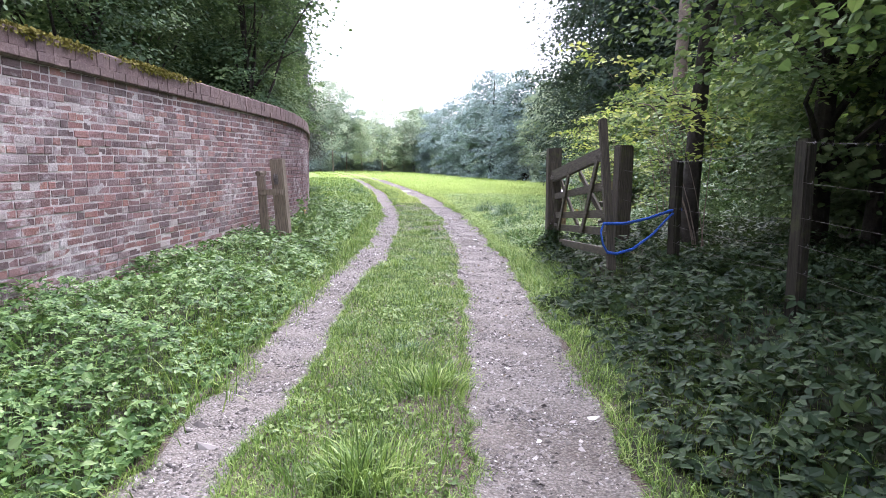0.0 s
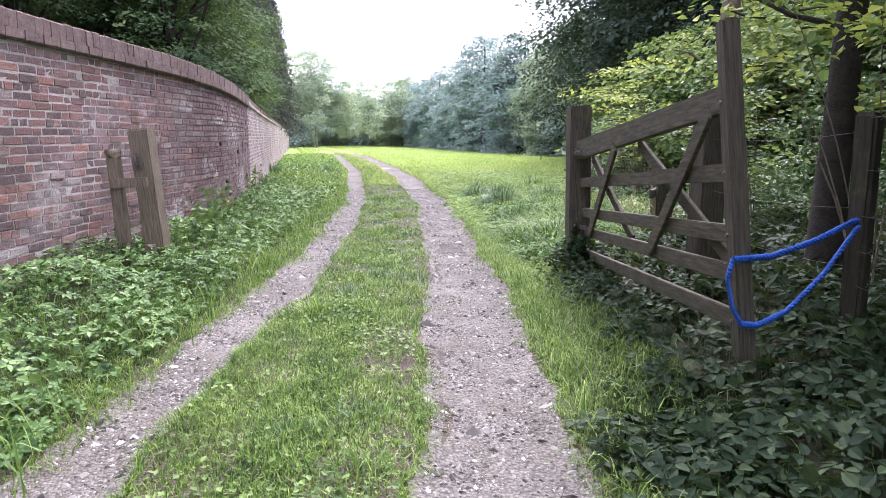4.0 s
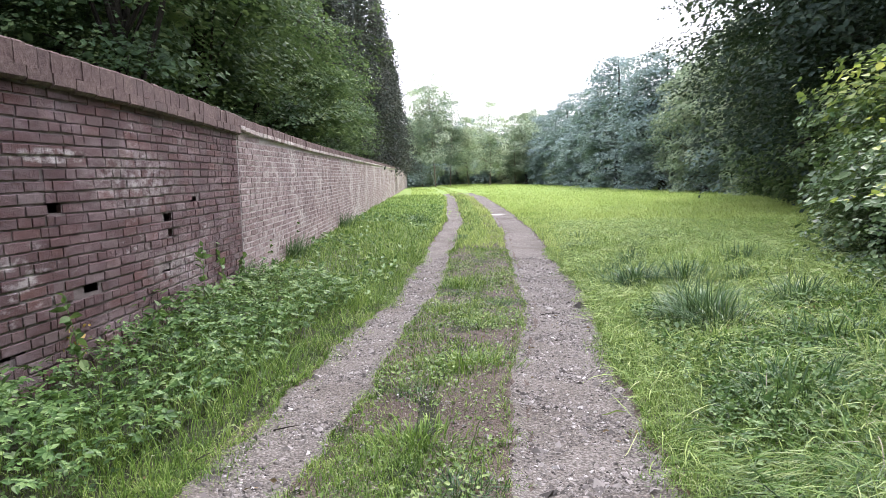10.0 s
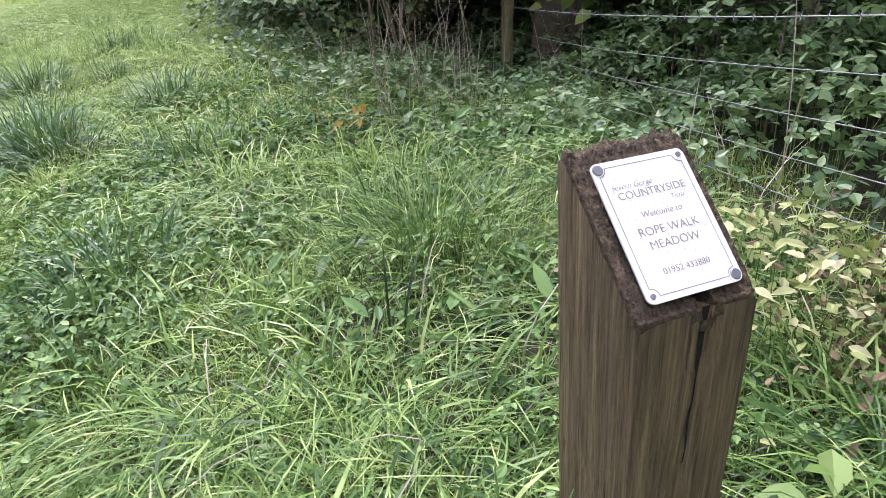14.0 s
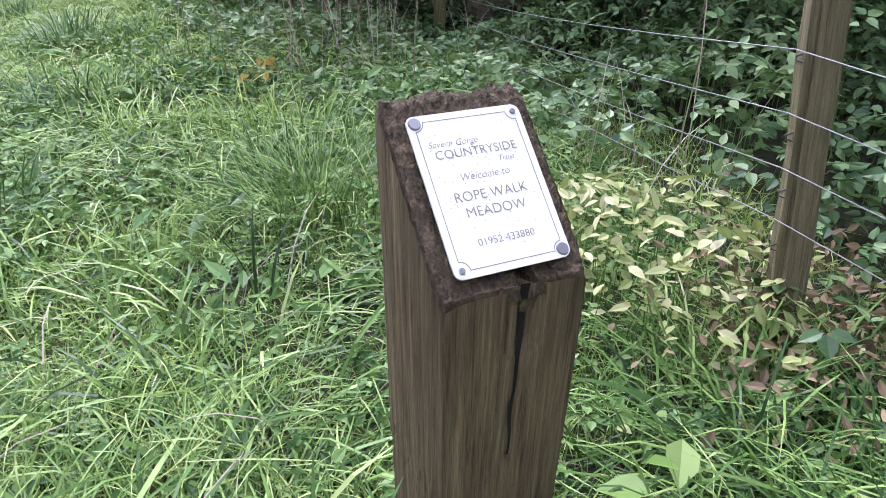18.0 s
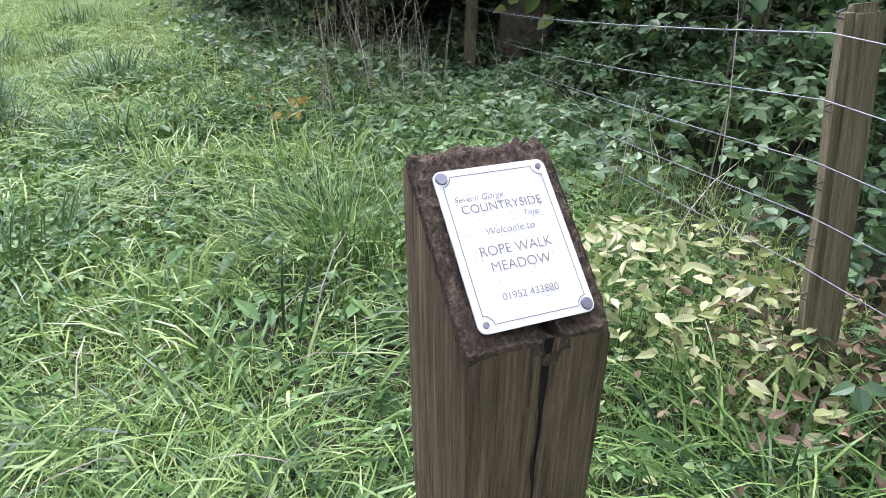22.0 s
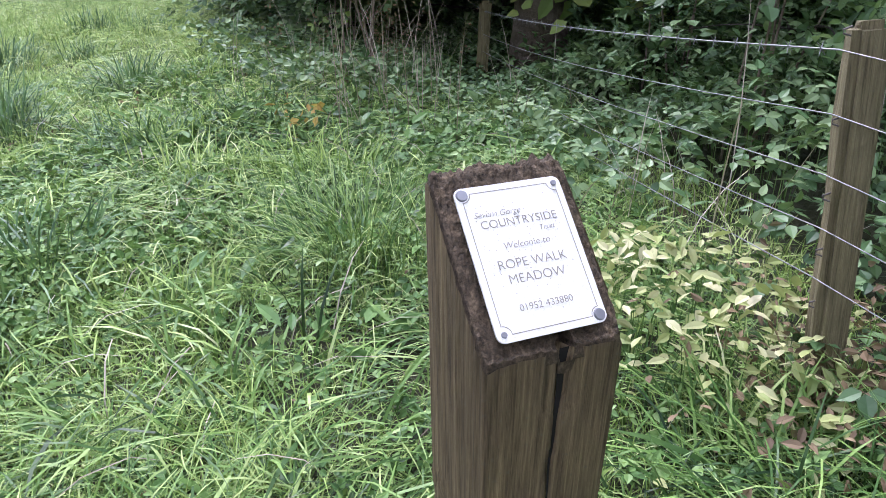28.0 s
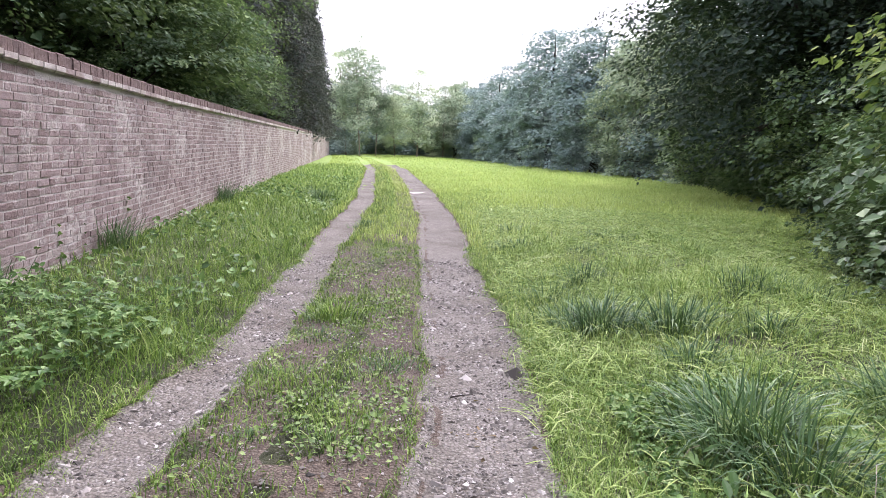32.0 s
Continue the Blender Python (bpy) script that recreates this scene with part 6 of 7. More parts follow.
def herb_top(x, y):
    return 0.10 + 0.24 * np.clip((-1.15 - along(x, y)) / 0.4, 0, 1)


cover("ground_elder", "dense bed of green ground elder leaves by the wall", -4.8, -1.8, -6, 16, 21000, herb_top, 0.05, M_HERB, herb_mask, 21, True, 0.8, 0.32, 5000, 5)
cover("ground_elder", "small pale green leaves of ground elder by the wall", -4.8, -1.8, -6, 16, 22000, lambda x, y: 0.8 * herb_top(x, y), 0.034, M_HERB, herb_mask, 20, True, 0.7, 0.5, 0, 3)
cover("ground_elder", "larger nettle leaves against the brick wall", -4.6, -2.0, -6, 15.5, 4200, lambda x, y: 0.22 + 0.25 * np.clip((wall_x(y) + 0.8 - x) / 0.8, 0, 1) * np.clip((y - 6.5) / 1.5, 0, 1), 0.062, M_NETTLE, lambda x, y: herb_mask(x, y) * 0.8, 22, True, 0.6, 0.4, 1500, 1)
cover("verge_weeds", "scattered broad weeds in the grass by the wall", -9, -1.4, 13, 34, 16000, lambda x, y: 0.18 + 0 * x, 0.10, M_HERB, lambda x, y: (x > wall_x(y) + 0.05) * (along(x, y) < -1.2) * np.clip(0.3 + 0.7 * smooth_noise(x, y, 1.1, 2), 0.05, 1), 23, False, 0.6)
# brambles and shade-darkened herbs on the right, by the gate and under the fence
cover("bramble_bed", "dark low brambles and dead nettle beside the gate", 0.5, 4.6, -6, 6.4, 26000, lambda x, y: 0.08 + 0.3 * np.clip((along(x, y) - 1.6) / 0.8, 0, 1), 0.07, M_SHADEHERB, lambda x, y: np.clip((along(x, y) - np.where(y < 3, 1.2, 1.45) - 0.15 * np.sin(1.7 * y)) / 0.5, 0, 1) * np.clip(0.85 + 0.6 * smooth_noise(x, y, 2.9, 7), 0.45, 1), 24, True, 0.65, 0.45, 4000, 3)


def bramble_mask(x, y):
    fx = np.interp(y, [q[1] for q in FENCE], [q[0] for q in FENCE])
    return np.clip((x - fx + 0.2 + 1.3 * np.clip((y - 9.0) / 1.2, 0, 1) + 0.25 * smooth_noise(x, y, 2.1, 3)) / 0.7, 0, 1) * (x < fx + 3.5)


cover("bramble_bed", "dense green brambles growing through the wire fence", 1.8, 9.5, 6.4, 15.5, 30000, lambda x, y: 0.12 + 0.45 * np.clip((x - np.interp(y, [q[1] for q in FENCE], [q[0] for q in FENCE]) + 0.5) / 1.5, 0, 1), 0.054, M_BRAMBLE, bramble_mask, 25, True, 0.6, 0.45, 3000, 3)
cover("bramble_bed", "tall green brambles behind the wire fence", 3.0, 9.5, 6.4, 15.5, 20000, lambda x, y: 0.5 + 1.3 * np.clip((x - np.interp(y, [q[1] for q in FENCE], [q[0] for q in FENCE]) - 0.4) / 1.6, 0, 1), 0.055, M_BRAMBLE, lambda x, y: (x > np.interp(y, [q[1] for q in FENCE], [q[0] for q in FENCE]) + 0.35) * 0.95, 26, True, 0.6, 0.5, 1500, 3)
cover("yellow_herb", "yellowing broad-leaved herbs under the fence", 2.2, 3.5, 7.9, 9.4, 4600, lambda x, y: 0.12 + 0.24 * np.exp(-((x - 2.75) ** 2 + (y - 8.55) ** 2) / 0.12), 0.046, M_YELLOW, lambda x, y: np.exp(-(((x - 2.75) / 0.3) ** 2 + ((y - 8.55) / 0.4) ** 2)) * (0.35 + 0.65 * (smooth_noise(x, y, 7, 2) > -0.1)), 27, True, 0.5, 0.5, 250)
cover("withered_herb", "withered brown herbs at the fence post's foot", 2.4, 3.3, 7.7, 8.6, 3600, lambda x, y: 0.30 + 0 * x, 0.035, M_DEAD, lambda x, y: np.exp(-(((x - 2.85) / 0.25) ** 2 + ((y - 8.1) / 0.3) ** 2)), 40, True, 0.5, 0.8, 120)
cover("meadow_herbs", "small broad leaves among the meadow grass", 1.0, 4.0, 6.5, 13.0, 30000, lambda x, y: 0.15 + 0 * x, 0.032, M_HERB, lambda x, y: (along(x, y) > 1.45) * (0.3 + 0.7 * (smooth_noise(x, y, 1.8, 6) > 0.1)) * (x < np.interp(y, [q[1] for q in FENCE], [q[0] for q in FENCE])), 28, True, 0.5, 0.6, 0, 3)
cover("bramble_bed", "low green brambles under the hazel by the fence", 2.9, 5.4, 10.6, 14.6, 14000, lambda x, y: 0.30 + 0 * x, 0.06, M_BRAMBLE, lambda x, y: np.exp(-(((x - 4.0) / 0.9) ** 2 + ((y - 12.3) / 1.3) ** 2)), 240, "mid", 0.7, 0.45)
cover("bramble_bed", "dark brambles growing up round the gate post", 1.05, 1.85, 5.9, 6.8, 2600, lambda x, y: 0.12 + 0.5 * np.exp(-((x - 1.42) ** 2 + (y - 6.36) ** 2) / 0.06), 0.055, M_SHADEHERB, lambda x, y: np.exp(-(((x - 1.42) / 0.24) ** 2 + ((y - 6.36) / 0.26) ** 2)), 241, "mid", 0.7, 0.6)
cover("strip_herbs", "small clover and plantain leaves in the track's grass", -1.6, 0.4, -4, 18, 30000, lambda x, y: 0.06 + 0 * x, 0.032, M_STRIP, lambda x, y: (in_ruts(x, y) < -0.05) * (0.2 + 0.8 * (smooth_noise(x, y, 2.7, 9) > 0.2)), 29, False, 0.8, 0.4)


# flattened, matted blades round the sign post


def strewn(x, y, lift, length, width, face, seed):
    """Blades that lie nearly level, one over another, tips sinking."""
    r, n = np.random.default_rng(seed), len(x)
    base = on_ground(x, y, 0.0) + np.stack([0 * x, 0 * x, lift], -1)
    d = np.stack([np.cos(face), np.sin(face), 0 * face], -1)
    side = np.stack([-np.sin(face), np.cos(face), r.normal(0, 0.5, n)], -1)
    rise, sag, sway = r.uniform(-0.1, 0.55, n), r.uniform(0.15, 0.75, n), r.normal(0, 0.12, n)
    rings = []
    for f, k in ((0.0, 0.5), (0.3, 1.0), (0.62, 0.8), (1.0, 0.0)):
        p = base + d * (length * f)[:, None] + side * (length * sway * f * f)[:, None]
        p[:, 2] = np.maximum(p[:, 2] + length * (rise * f - sag * f * f), ground_z(p[:, 0], p[:, 1]) + 0.008)
        half = side * (0.5 * width * k)[:, None]
        rings += [p - half, p + half] if k else [p]
    tri = np.array([(0, 1, 3), (0, 3, 2), (2, 3, 5), (2, 5, 4), (4, 5, 6)])
    return np.stack(rings, 1).reshape(-1, 3), (np.arange(n)[:, None, None] * 7 + tri[None]).reshape(-1, 3)


x, y, r = scatter(0.9, 3.6, 7.0, 14.0, 52000, 16)
keep = (along(x, y) > 1.2) & (y < 10.2 + r.random(len(x))) & (x < np.interp(y, [q[1] for q in FENCE], [q[0] for q in FENCE]) + 0.05) & (r.random(len(x)) < np.clip(1.3 - 0.13 * (y - 8), 0.3, 1) * np.clip(0.75 + 0.9 * smooth_noise(x, y, 5.1, 8), 0.2, 1))
x, y = x[keep], y[keep]
r = np.random.default_rng(17)
flow = 2.6 + 2.2 * smooth_noise(x, y, 2.6, 7) + r.normal(0, 0.85, len(x))
deep = np.clip(0.6 + 0.6 * smooth_noise(x, y, 3.7, 2), 0.2, 1.2)
stuff("matted_grass", "long flattened grass blades matted over the meadow", "grass", strewn(x, y, r.uniform(0.01, 0.15, len(x)) * deep, r.uniform(0.08, 0.28, len(x)), r.uniform(0.002, 0.0048, len(x)) * np.where(r.random(len(x)) < 0.05, 2.4, 1), flow, 18), M_GRASS)


x, y, r = scatter(0.6, 6.5, 9.2, 24, 85000, 216)
keep = (along(x, y) > 1.0) & (x < np.interp(y, [q[1] for q in FENCE] + [30], [q[0] for q in FENCE] + [12])) & (r.random(len(x)) < np.clip((y - 8.9) / 1.8, 0, 1) * np.clip(0.8 + 0.7 * smooth_noise(x, y, 3.1, 8), 0.25, 1))
x, y = x[keep], y[keep]
r = np.random.default_rng(217)
flow = 1.0 + 2.2 * smooth_noise(x, y, 2.1, 3) + r.normal(0, 1.1, len(x))
stuff("matted_grass", "pale flattened meadow grass between the track and the wood", "grass", strewn(x, y, r.uniform(0.01, 0.13, len(x)), r.uniform(0.08, 0.25, len(x)), r.uniform(0.003, 0.0065, len(x)), flow, 218), M_MEADOW)


def nettle(x, y, h, seed):
    """A nettle: an upright stem with pairs of toothed leaves."""
    top = tagged(new("nettle"), "tall green nettle with drooping leaves by the wall", "plants", "nettles by the wall")
    top.matrix_basis = Matrix.Translation((x, y, float(ground_z(x, y)) - 0.02))
    r = np.random.default_rng(seed)
    f = np.linspace(0, 1, 7)
    line = np.stack([0.08 * f * f * r.normal(), 0.08 * f * f * r.normal(), h * f], -1)
    tube_part("stem", line, 0.005 * (1.2 - f), M_HERB, top, sides=5)
    at, out = [], []
    for k, lv in enumerate(np.linspace(0.2, 1.0, 12)):
        p = np.array([np.interp(lv, f, line[:, q]) for q in range(3)])
        for a in (k * 1.57, k * 1.57 + 3.14):
            at.append(p), out.append((0.7 * math.cos(a), 0.7 * math.sin(a), 0.6))
    child("leaves", mesh_of("leaves", *leaves(np.array(at), 0.088, np.array(out), seed, 0.6, 0.3, True), M_NETTLE), top)
    return top


rn = random.Random(12)
for n, (nx, ny) in enumerate([(-2.3, 7.35), (-2.2, 7.75), (-2.1, 7.5), (-2.35, 7.9), (-2.05, 8.05), (-2.5, 7.6), (-2.65, 8.1), (-2.45, 8.5), (-2.7, 8.9), (-2.6, 9.4), (-2.8, 9.9), (-2.75, 10.5), (-2.55, 7.2), (-2.4, 8.0), (-2.75, 11.2), (-2.85, 12.4), (-2.6, 9.1), (-3.2, 13.6), (-3.35, 14.3), (-3.6, 16.0), (-3.75, 16.6), (-3.95, 18.0)]):
    nettle(nx, ny, rn.uniform(0.4, 0.75), 200 + n)


def tuft(x, y, n, h, w, mat, label, seed, spread=0.16, bend=(0.2, 1.1)):
    r = np.random.default_rng(seed)
    bx, by = x + r.normal(0, spread, n), y + r.normal(0, spread, n)
    face = np.arctan2(by - y, bx - x) + r.normal(0, 0.7, n)
    me = mesh_of("grass_tuft", *blades(on_ground(bx, by), h * r.uniform(0.5, 1.1, n), w, r.uniform(*bend, n), seed, 4, face), mat)
    return tagged(new("grass_tuft", me), label, "grass", "grass tufts", "stuff")


for n, (tx, ty, th, count) in enumerate([(1.28, 14.45, 0.34, 500), (1.5, 12.4, 0.42, 700), (2.36, 12.6, 0.32, 400), (1.45, 10.2, 0.3, 350), (1.55, 12.0, 0.36, 300), (1.75, 14.2, 0.34, 400), (1.06, 20.1, 0.25, 200), (2.1, 11.3, 0.26, 250), (1.03, 18.6, 0.22, 160)]):
    tuft(tx, ty, count // 2, th, 0.009, M_TUFT, "arching blue-green tuft of coarse grass", 100 + n, 0.11, (0.2, 1.35))
tuft(2.37, 9.6, 900, 0.3, 0.004, M_GRASS, "dense fine green tuft of grass", 120, 0.17, (0.3, 1.2))
tuft(1.5, 8.15, 180, 0.34, 0.012, M_GRASS, "broad arching grass blades beside the sign post", 121, 0.16, (0.4, 1.2))
tuft(1.72, 9.0, 160, 0.3, 0.009, M_GRASS, "broad arching grass blades beside the sign post", 122, 0.3, (0.5, 1.4))
tuft(2.45, 8.1, 260, 0.3, 0.007, M_GRASS, "broad arching grass blades beside the sign post", 123, 0.2, (0.5, 1.4))
tuft(2.75, 7.75, 320, 0.3, 0.006, M_GRASS, "broad arching grass blades by the fence post", 124, 0.22, (0.5, 1.4))
tuft(2.35, 7.7, 300, 0.28, 0.006, M_GRASS, "broad arching grass blades by the fence post", 125, 0.22, (0.5, 1.4))
tuft(2.62, 8.2, 260, 0.26, 0.005, M_GRASS, "broad arching grass blades by the fence post", 126, 0.18, (0.5, 1.4))
rt = random.Random(21)
for n in range(75):
    ty = rt.uniform(7.5, 20)
    tx = float(rut_centre(ty, 1)) + rt.uniform(0.75, 2.6 + 0.12 * max(0, ty - 12))
    if abs(tx - 1.93) + abs(ty - 8.3) > 0.45:
        tuft(tx, ty, rt.randint(70, 170), rt.uniform(0.14, 0.28), rt.uniform(0.005, 0.008), M_TUFT if n % 4 == 0 else M_MEADOW, "uneven tuft of coarse meadow grass", 160 + n, rt.uniform(0.08, 0.16))
for n, (tx, ty, th) in enumerate([(-2.96, 25.6, 0.4), (-1.29, 20.85, 0.14), (-4.6, 23.6, 0.5), (-3.7, 17.2, 0.45), (-3.35, 14.4, 0.4), (-0.9, 5.2, 0.16), (-0.6, 0.3, 0.2), (-0.95, -0.9, 0.22), (-0.5, 9.9, 0.12), (-0.35, 11.2, 0.12), (-0.75, 14.9, 0.16)]):
    tuft(tx, ty, 220, th, 0.008, M_VERGE if n > 4 else M_TUFT, "small dark green tuft of grass and weeds", 130 + n, 0.12)

# small clumps in the strip between the ruts
rt = random.Random(33)
for n in range(46):
    ty = rt.uniform(-3.2, 15)
    tx = 0.5 * float(rut_centre(ty, 0) + rut_centre(ty, 1)) + rt.uniform(-0.45, 0.35)
    tuft(tx, ty, rt.randint(60, 130), rt.uniform(0.06, 0.13), rt.uniform(0.004, 0.006), M_TUFT if n % 2 else M_GRASS, "small dark clump of grass between the ruts", 260 + n, rt.uniform(0.05, 0.1), (0.3, 1.35))

cover("plantain", "broad pale leaves lying in the meadow grass", 1.0, 3.4, 7.2, 13, 700, lambda x, y: 0.15 + 0 * x, 0.11, M_HERB, lambda x, y: (along(x, y) > 1.5) * (smooth_noise(x, y, 2.2, 3) > -0.1), 38, True, 0.35, 0.5)
cover("dead_leaves", "brown dead leaves caught in the meadow grass", 1.0, 3.4, 7.2, 13, 260, lambda x, y: 0.10 + 0 * x, 0.05, M_DEAD, lambda x, y: (along(x, y) > 1.4) * 1.0, 39, True, 0.5, 0.8)

# dry stalks and docks under the fence
r = np.random.default_rng(31)
dx, dy = np.concatenate([r.normal(3.8, 0.45, 50), r.normal(3.2, 0.3, 35), r.normal(4.2, 0.15, 12), r.normal(3.1, 0.25, 20)]), np.concatenate([r.normal(12.0, 0.35, 50), r.normal(10.8, 0.25, 35), r.normal(10.7, 0.2, 12), r.normal(8.9, 0.3, 20)])
stuff("dry_stalks", "pale dry stalks standing among the brambles", "plants", blades(on_ground(dx, dy), r.uniform(0.3, 0.85, len(dx)), 0.0048, r.uniform(0.05, 0.8, len(dx)), 32, 4), M_DRY)
fx, fy = np.repeat(dx[:25], 20) + r.normal(0, 0.05, 500), np.repeat(dy[:25], 20) + r.normal(0, 0.05, 500)
stuff("dock_seeds", "brown seed heads of docks by the fence", "plants", leaves(on_ground(fx, fy, 0.0) + np.stack([0 * fx, 0 * fx, r.uniform(0.25, 0.9, 500)], -1), 0.03, None, 33, 0.6, 1.2), M_DEAD)
hx, hy2 = r.normal(3.72, 0.35, 36), r.normal(11.4, 0.4, 36)
stuff("dry_stalks", "thin bleached stalks standing round the hazel's foot", "plants", blades(on_ground(hx, hy2), r.uniform(0.4, 1.0, 36), 0.0045, r.uniform(0.02, 0.6, 36), 242, 4), M_DRY)
gx2, gy2 = r.uniform(1.3, 3.3, 160), r.uniform(7.6, 12.5, 160)
stuff("dry_stalks", "bleached dry grass stalks lying in the meadow", "plants", blades(on_ground(gx2, gy2), r.uniform(0.15, 0.4, 160), 0.004, r.uniform(0.8, 1.45, 160), 34, 4), M_DRY)
tagged(new("dock_leaf", mesh_of("dock_leaf", *leaves(np.array([(2.20, 8.12, 0.36), (2.14, 8.06, 0.34), (2.27, 8.16, 0.35), (2.17, 8.14, 0.31)]), 0.075, None, 35, 0.75, 0.25, True), M_STRIP)), "light green broad leaves low beside the sign post", "plants", kind="stuff")
yl = np.array([(2.775, 10.86, 0.3)]) + r.normal(0, 0.07, (40, 3))
stuff("yellow_leaves", "bright yellow-orange autumn leaves in the grass", "plants", leaves(yl, 0.06, None, 36, 0.6, 0.8), M_ORANGE)
yl = np.array([(-2.95, 10.75, 0.33)]) + r.normal(0, 0.05, (30, 3)) * np.array([0.3, 1, 1.4])
stuff("yellow_leaves", "withered orange weed against the brick wall", "plants", leaves(yl, 0.05, None, 37, 0.5, 1.0), M_ORANGE)

# ---- stones, litter and twigs on the track ----


def stones(n, y0, y1, size, seed, loose=False):
    r = np.random.default_rng(seed)
    y = r.uniform(y0, y1, n)
    which = r.random(n) < 0.62
    f = r.uniform(-0.9, 0.9, n)
    x = np.where(which, rut_centre(y, 1) + f * rut_half(y, 1), rut_centre(y, 0) + f * rut_half(y, 0))
    if loose:
        x = rut_centre(y, 0) + rut_half(y, 0) + r.random(n) * (rut_centre(y, 1) - rut_half(y, 1) - rut_centre(y, 0) - rut_half(y, 0))
    s = size * r.lognormal(0, 0.45, n)
    base = np.array([(1, 0.1, -0.3), (0.4, 0.9, -0.3), (-0.6, 0.8, -0.3), (-1, -0.2, -0.3), (-0.1, -0.9, -0.3), (0.15, 0.1, 0.9)], float)
    co = base[None] * (1 + 0.3 * r.normal(size=(n, 6, 1))) * s[:, None, None] * np.array([1, 0.75, 0.45])
    co[:, 5, :2] += r.normal(0, 0.3, (n, 2)) * s[:, None]
    a = r.uniform(0, 6.3, n)
    ca, sa = np.cos(a)[:, None], np.sin(a)[:, None]
    co = np.stack([co[..., 0] * ca - co[..., 1] * sa, co[..., 0] * sa + co[..., 1] * ca, co[..., 2]], -1)
    co += on_ground(x, y, 0.014)[:, None]
    tri = np.array([(0, 1, 5), (1, 2, 5), (2, 3, 5), (3, 4, 5), (4, 0, 5)])
    return co.reshape(-1, 3), (np.arange(n)[:, None, None] * 6 + tri[None]).reshape(-1, 3)


stuff("loose_stones", "loose angular gravel and small stones on the track", "stones", [stones(42000, -4.5, 17, 0.0055, 41), stones(34000, -4.5, 18, 0.0085, 42), stones(11000, -4.5, 18, 0.0125, 43), stones(700, -4, 18, 0.02, 45), stones(7000, 6, 18, 0.006, 44, True)], M_STONES)
litter = []
for n, (lx, ly, spread, count) in enumerate([(0.6, 9.99, 0.07, 22), (0.55, 9.1, 0.12, 16), (0.45, 12.6, 0.1, 14), (-0.68, 6.27, 0.06, 7), (0.3, 2.2, 0.8, 50), (0.55, 5.0, 0.5, 30), (-0.3, 11.9, 0.4, 40), (-0.4, 8.8, 0.35, 30), (0.62, 13.3, 0.2, 16), (-1.45, 9.0, 0.5, 25)]):
    rr = np.random.default_rng(60 + n)
    px, py = rr.normal(lx, spread, count), rr.normal(ly, spread * 1.4, count)
    litter.append(leaves(on_ground(px, py, 0.02), 0.035, None, 70 + n, 0.6, 0.5))
stuff("dead_leaves", "curled brown dead leaves on the track", "leaves", litter, M_DEAD)


def stone_slab(name, x, y, sx, sy, sz, mat, label, seed):
    bm = bmesh.new()
    bmesh.ops.create_icosphere(bm, subdivisions=2, radius=1)
    rr = random.Random(seed)
    for v in bm.verts:
        v.co = Vector((v.co.x * sx, v.co.y * sy, v.co.z * sz)) * (1 + rr.uniform(-0.18, 0.18))
    ob = part(name, bm, mat, None, "", frame_of(x, y, float(ground_z(x, y)) + 0.4 * sz + 0.01, 0, 0, seed * 40))
    return tagged(ob, label, "stone")


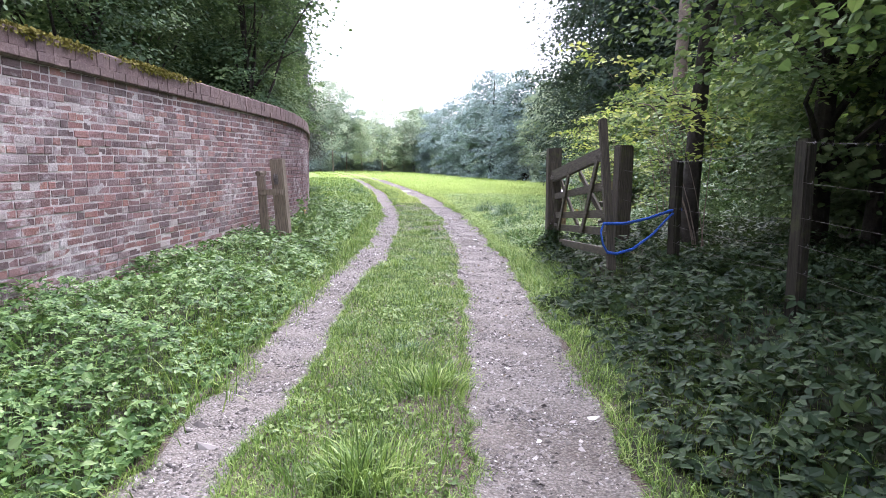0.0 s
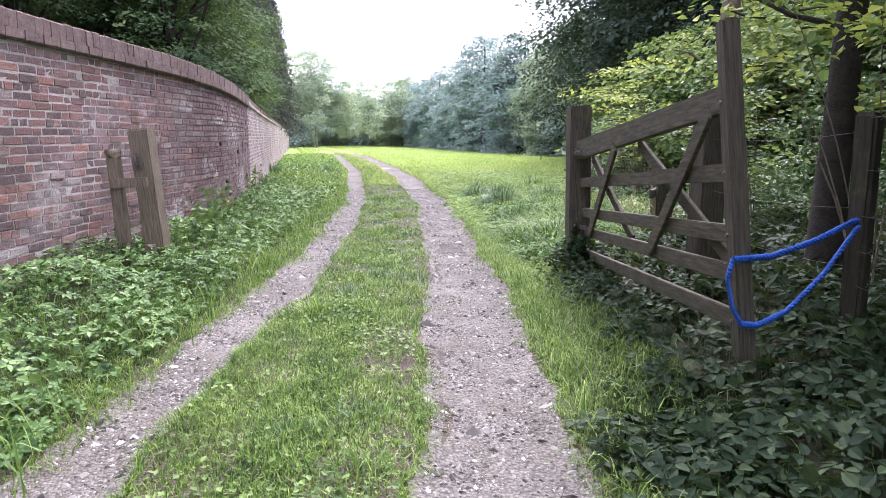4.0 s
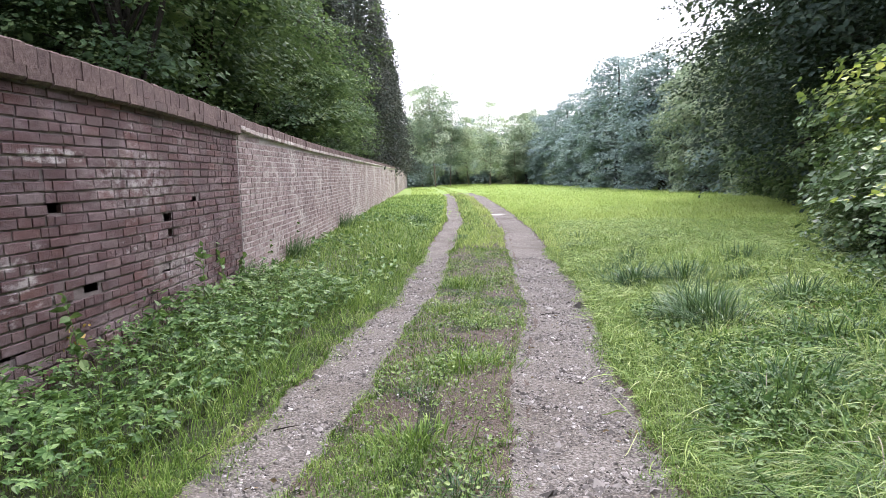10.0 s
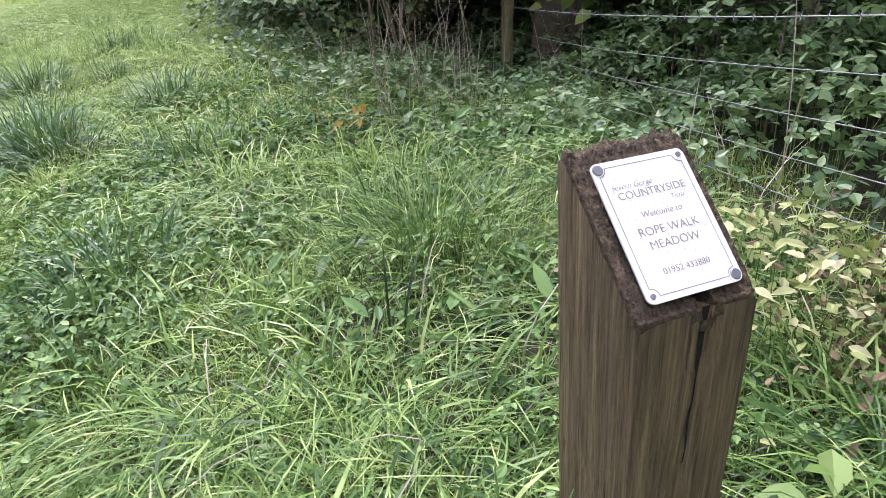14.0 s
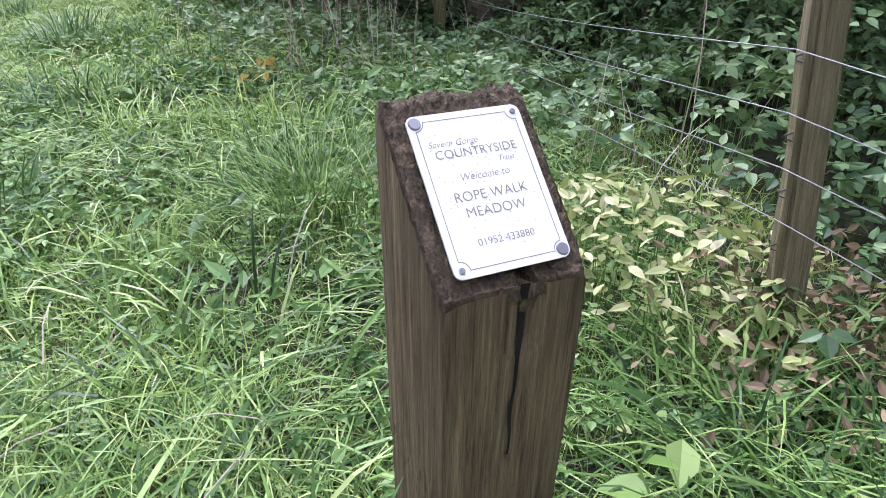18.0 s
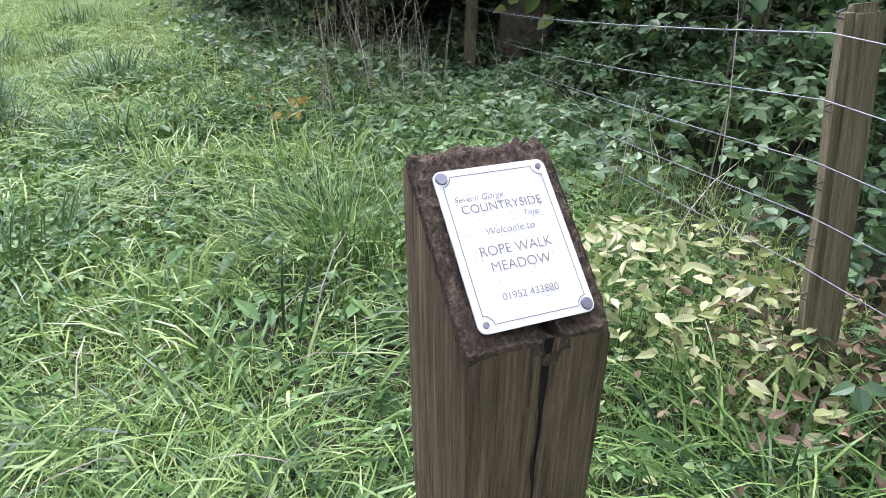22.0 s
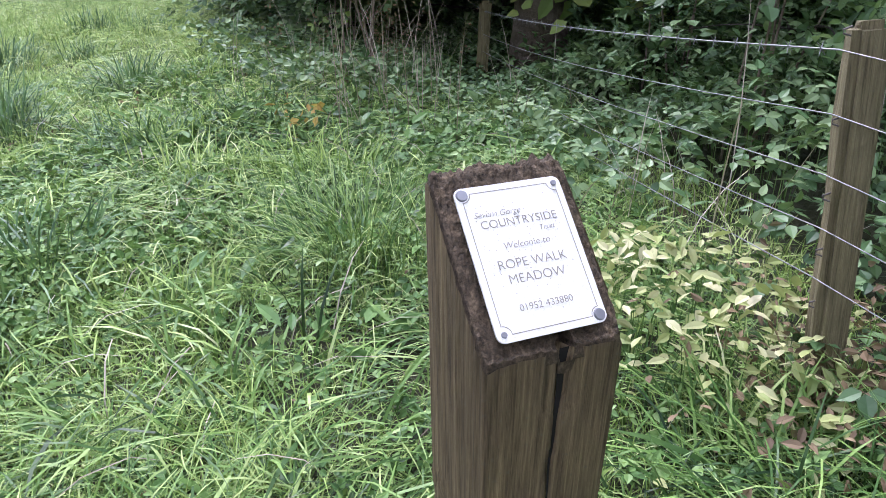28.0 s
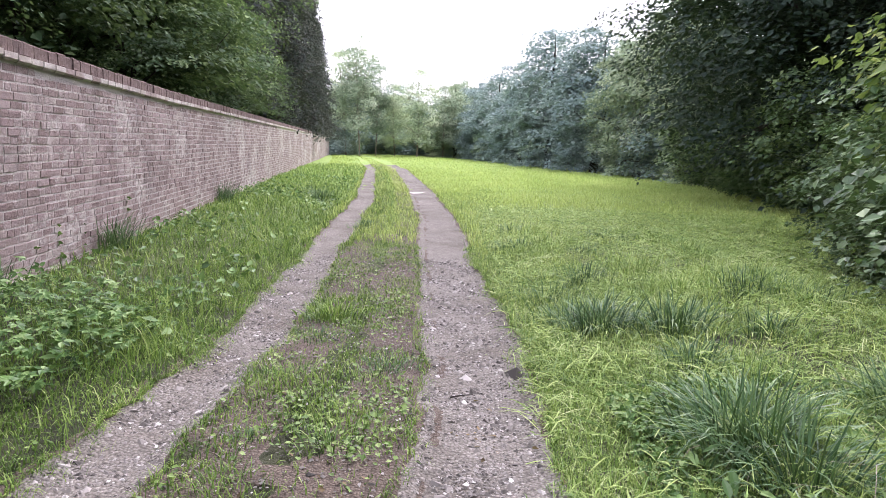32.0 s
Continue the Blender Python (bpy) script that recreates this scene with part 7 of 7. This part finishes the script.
stone_slab("pale_stone", 0.46, 8.86, 0.05, 0.025, 0.012, M_CHALK, "flat pale stone lying on the gravel track", 1)
stone_slab("pale_stone", 0.28, 7.74, 0.05, 0.03, 0.012, M_CHALK, "flat pale stone lying on the gravel track", 2)
stone_slab("pale_stone", -1.45, 5.94, 0.035, 0.03, 0.018, M_STONE, "grey stone lying on the wheel rut", 3)
stone_slab("pale_stone", -1.5, 5.75, 0.045, 0.03, 0.018, M_STONE, "grey stone lying on the wheel rut", 4)
stone_slab("pale_stone", -1.02, 29.6, 0.32, 0.2, 0.03, M_CHALK, "pale flat slab across the wheel rut", 5)
for n, (tx, ty, a, ln) in enumerate([(-1.35, 10.12, 0.4, 0.16), (-1.55, 9.6, 1.0, 0.12), (0.5, 8.6, 1.9, 0.2), (0.2, 13.2, 0.2, 0.14)]):
    z = float(ground_z(tx, ty)) + 0.022
    me = mesh_of("twig", *tube([(tx, ty, z), (tx + ln * 0.5 * math.cos(a), ty + ln * 0.5 * math.sin(a), z + 0.008), (tx + ln * math.cos(a + 0.2), ty + ln * math.sin(a + 0.2), z)], [0.005, 0.004, 0.002], 5), M_BARK)
    tagged(new("twig", me), "short brown twig lying on the gravel", "twig", "twigs on the track")

# moss along the coping
r = np.random.default_rng(77)
my = np.concatenate([np.concatenate([r.normal(c, 0.16, 230) for c in (-2.7, -2.1, -1.6, -0.9, -0.4, 0.3, 0.8, 1.5, 2.1)]), r.uniform(-3, 3.0, 2600), r.normal(4.3, 0.35, 1500), r.normal(2.6, 0.3, 300), r.normal(1.2, 0.3, 300)])
mz = r.random(len(my))
mx = wall_x(my) + 0.022 - 0.05 * mz ** 2 * r.random(len(my))
mpos = np.stack([mx, my, wall_top(my) - 0.075 + 0.09 * mz ** 0.5], -1)
tagged(child("moss", mesh_of("moss", *leaves(mpos, 0.034, np.array([[0.8, 0, 0.6]]), 78, 0.9, 0.6), M_MOSS), wall), "yellow-green moss cushions on the coping", kind="stuff")

# ---- bricks that the camera passes nearest ----
SHAPES = [mesh_of("brick", *brick_shape(0.22, 0.065), M_BRICK), mesh_of("brick", *brick_shape(0.105, 0.065), M_BRICK)]
for y, z, ln, h, proud in courses(NEAR_A, NEAR_B, 4):
    k = 0 if ln > 0.16 else 1
    ob = child("brick", SHAPES[k], wall, wall_matrix(y, z, proud))
    ob.scale = (1, ln / (0.22, 0.105)[k], h / 0.065)
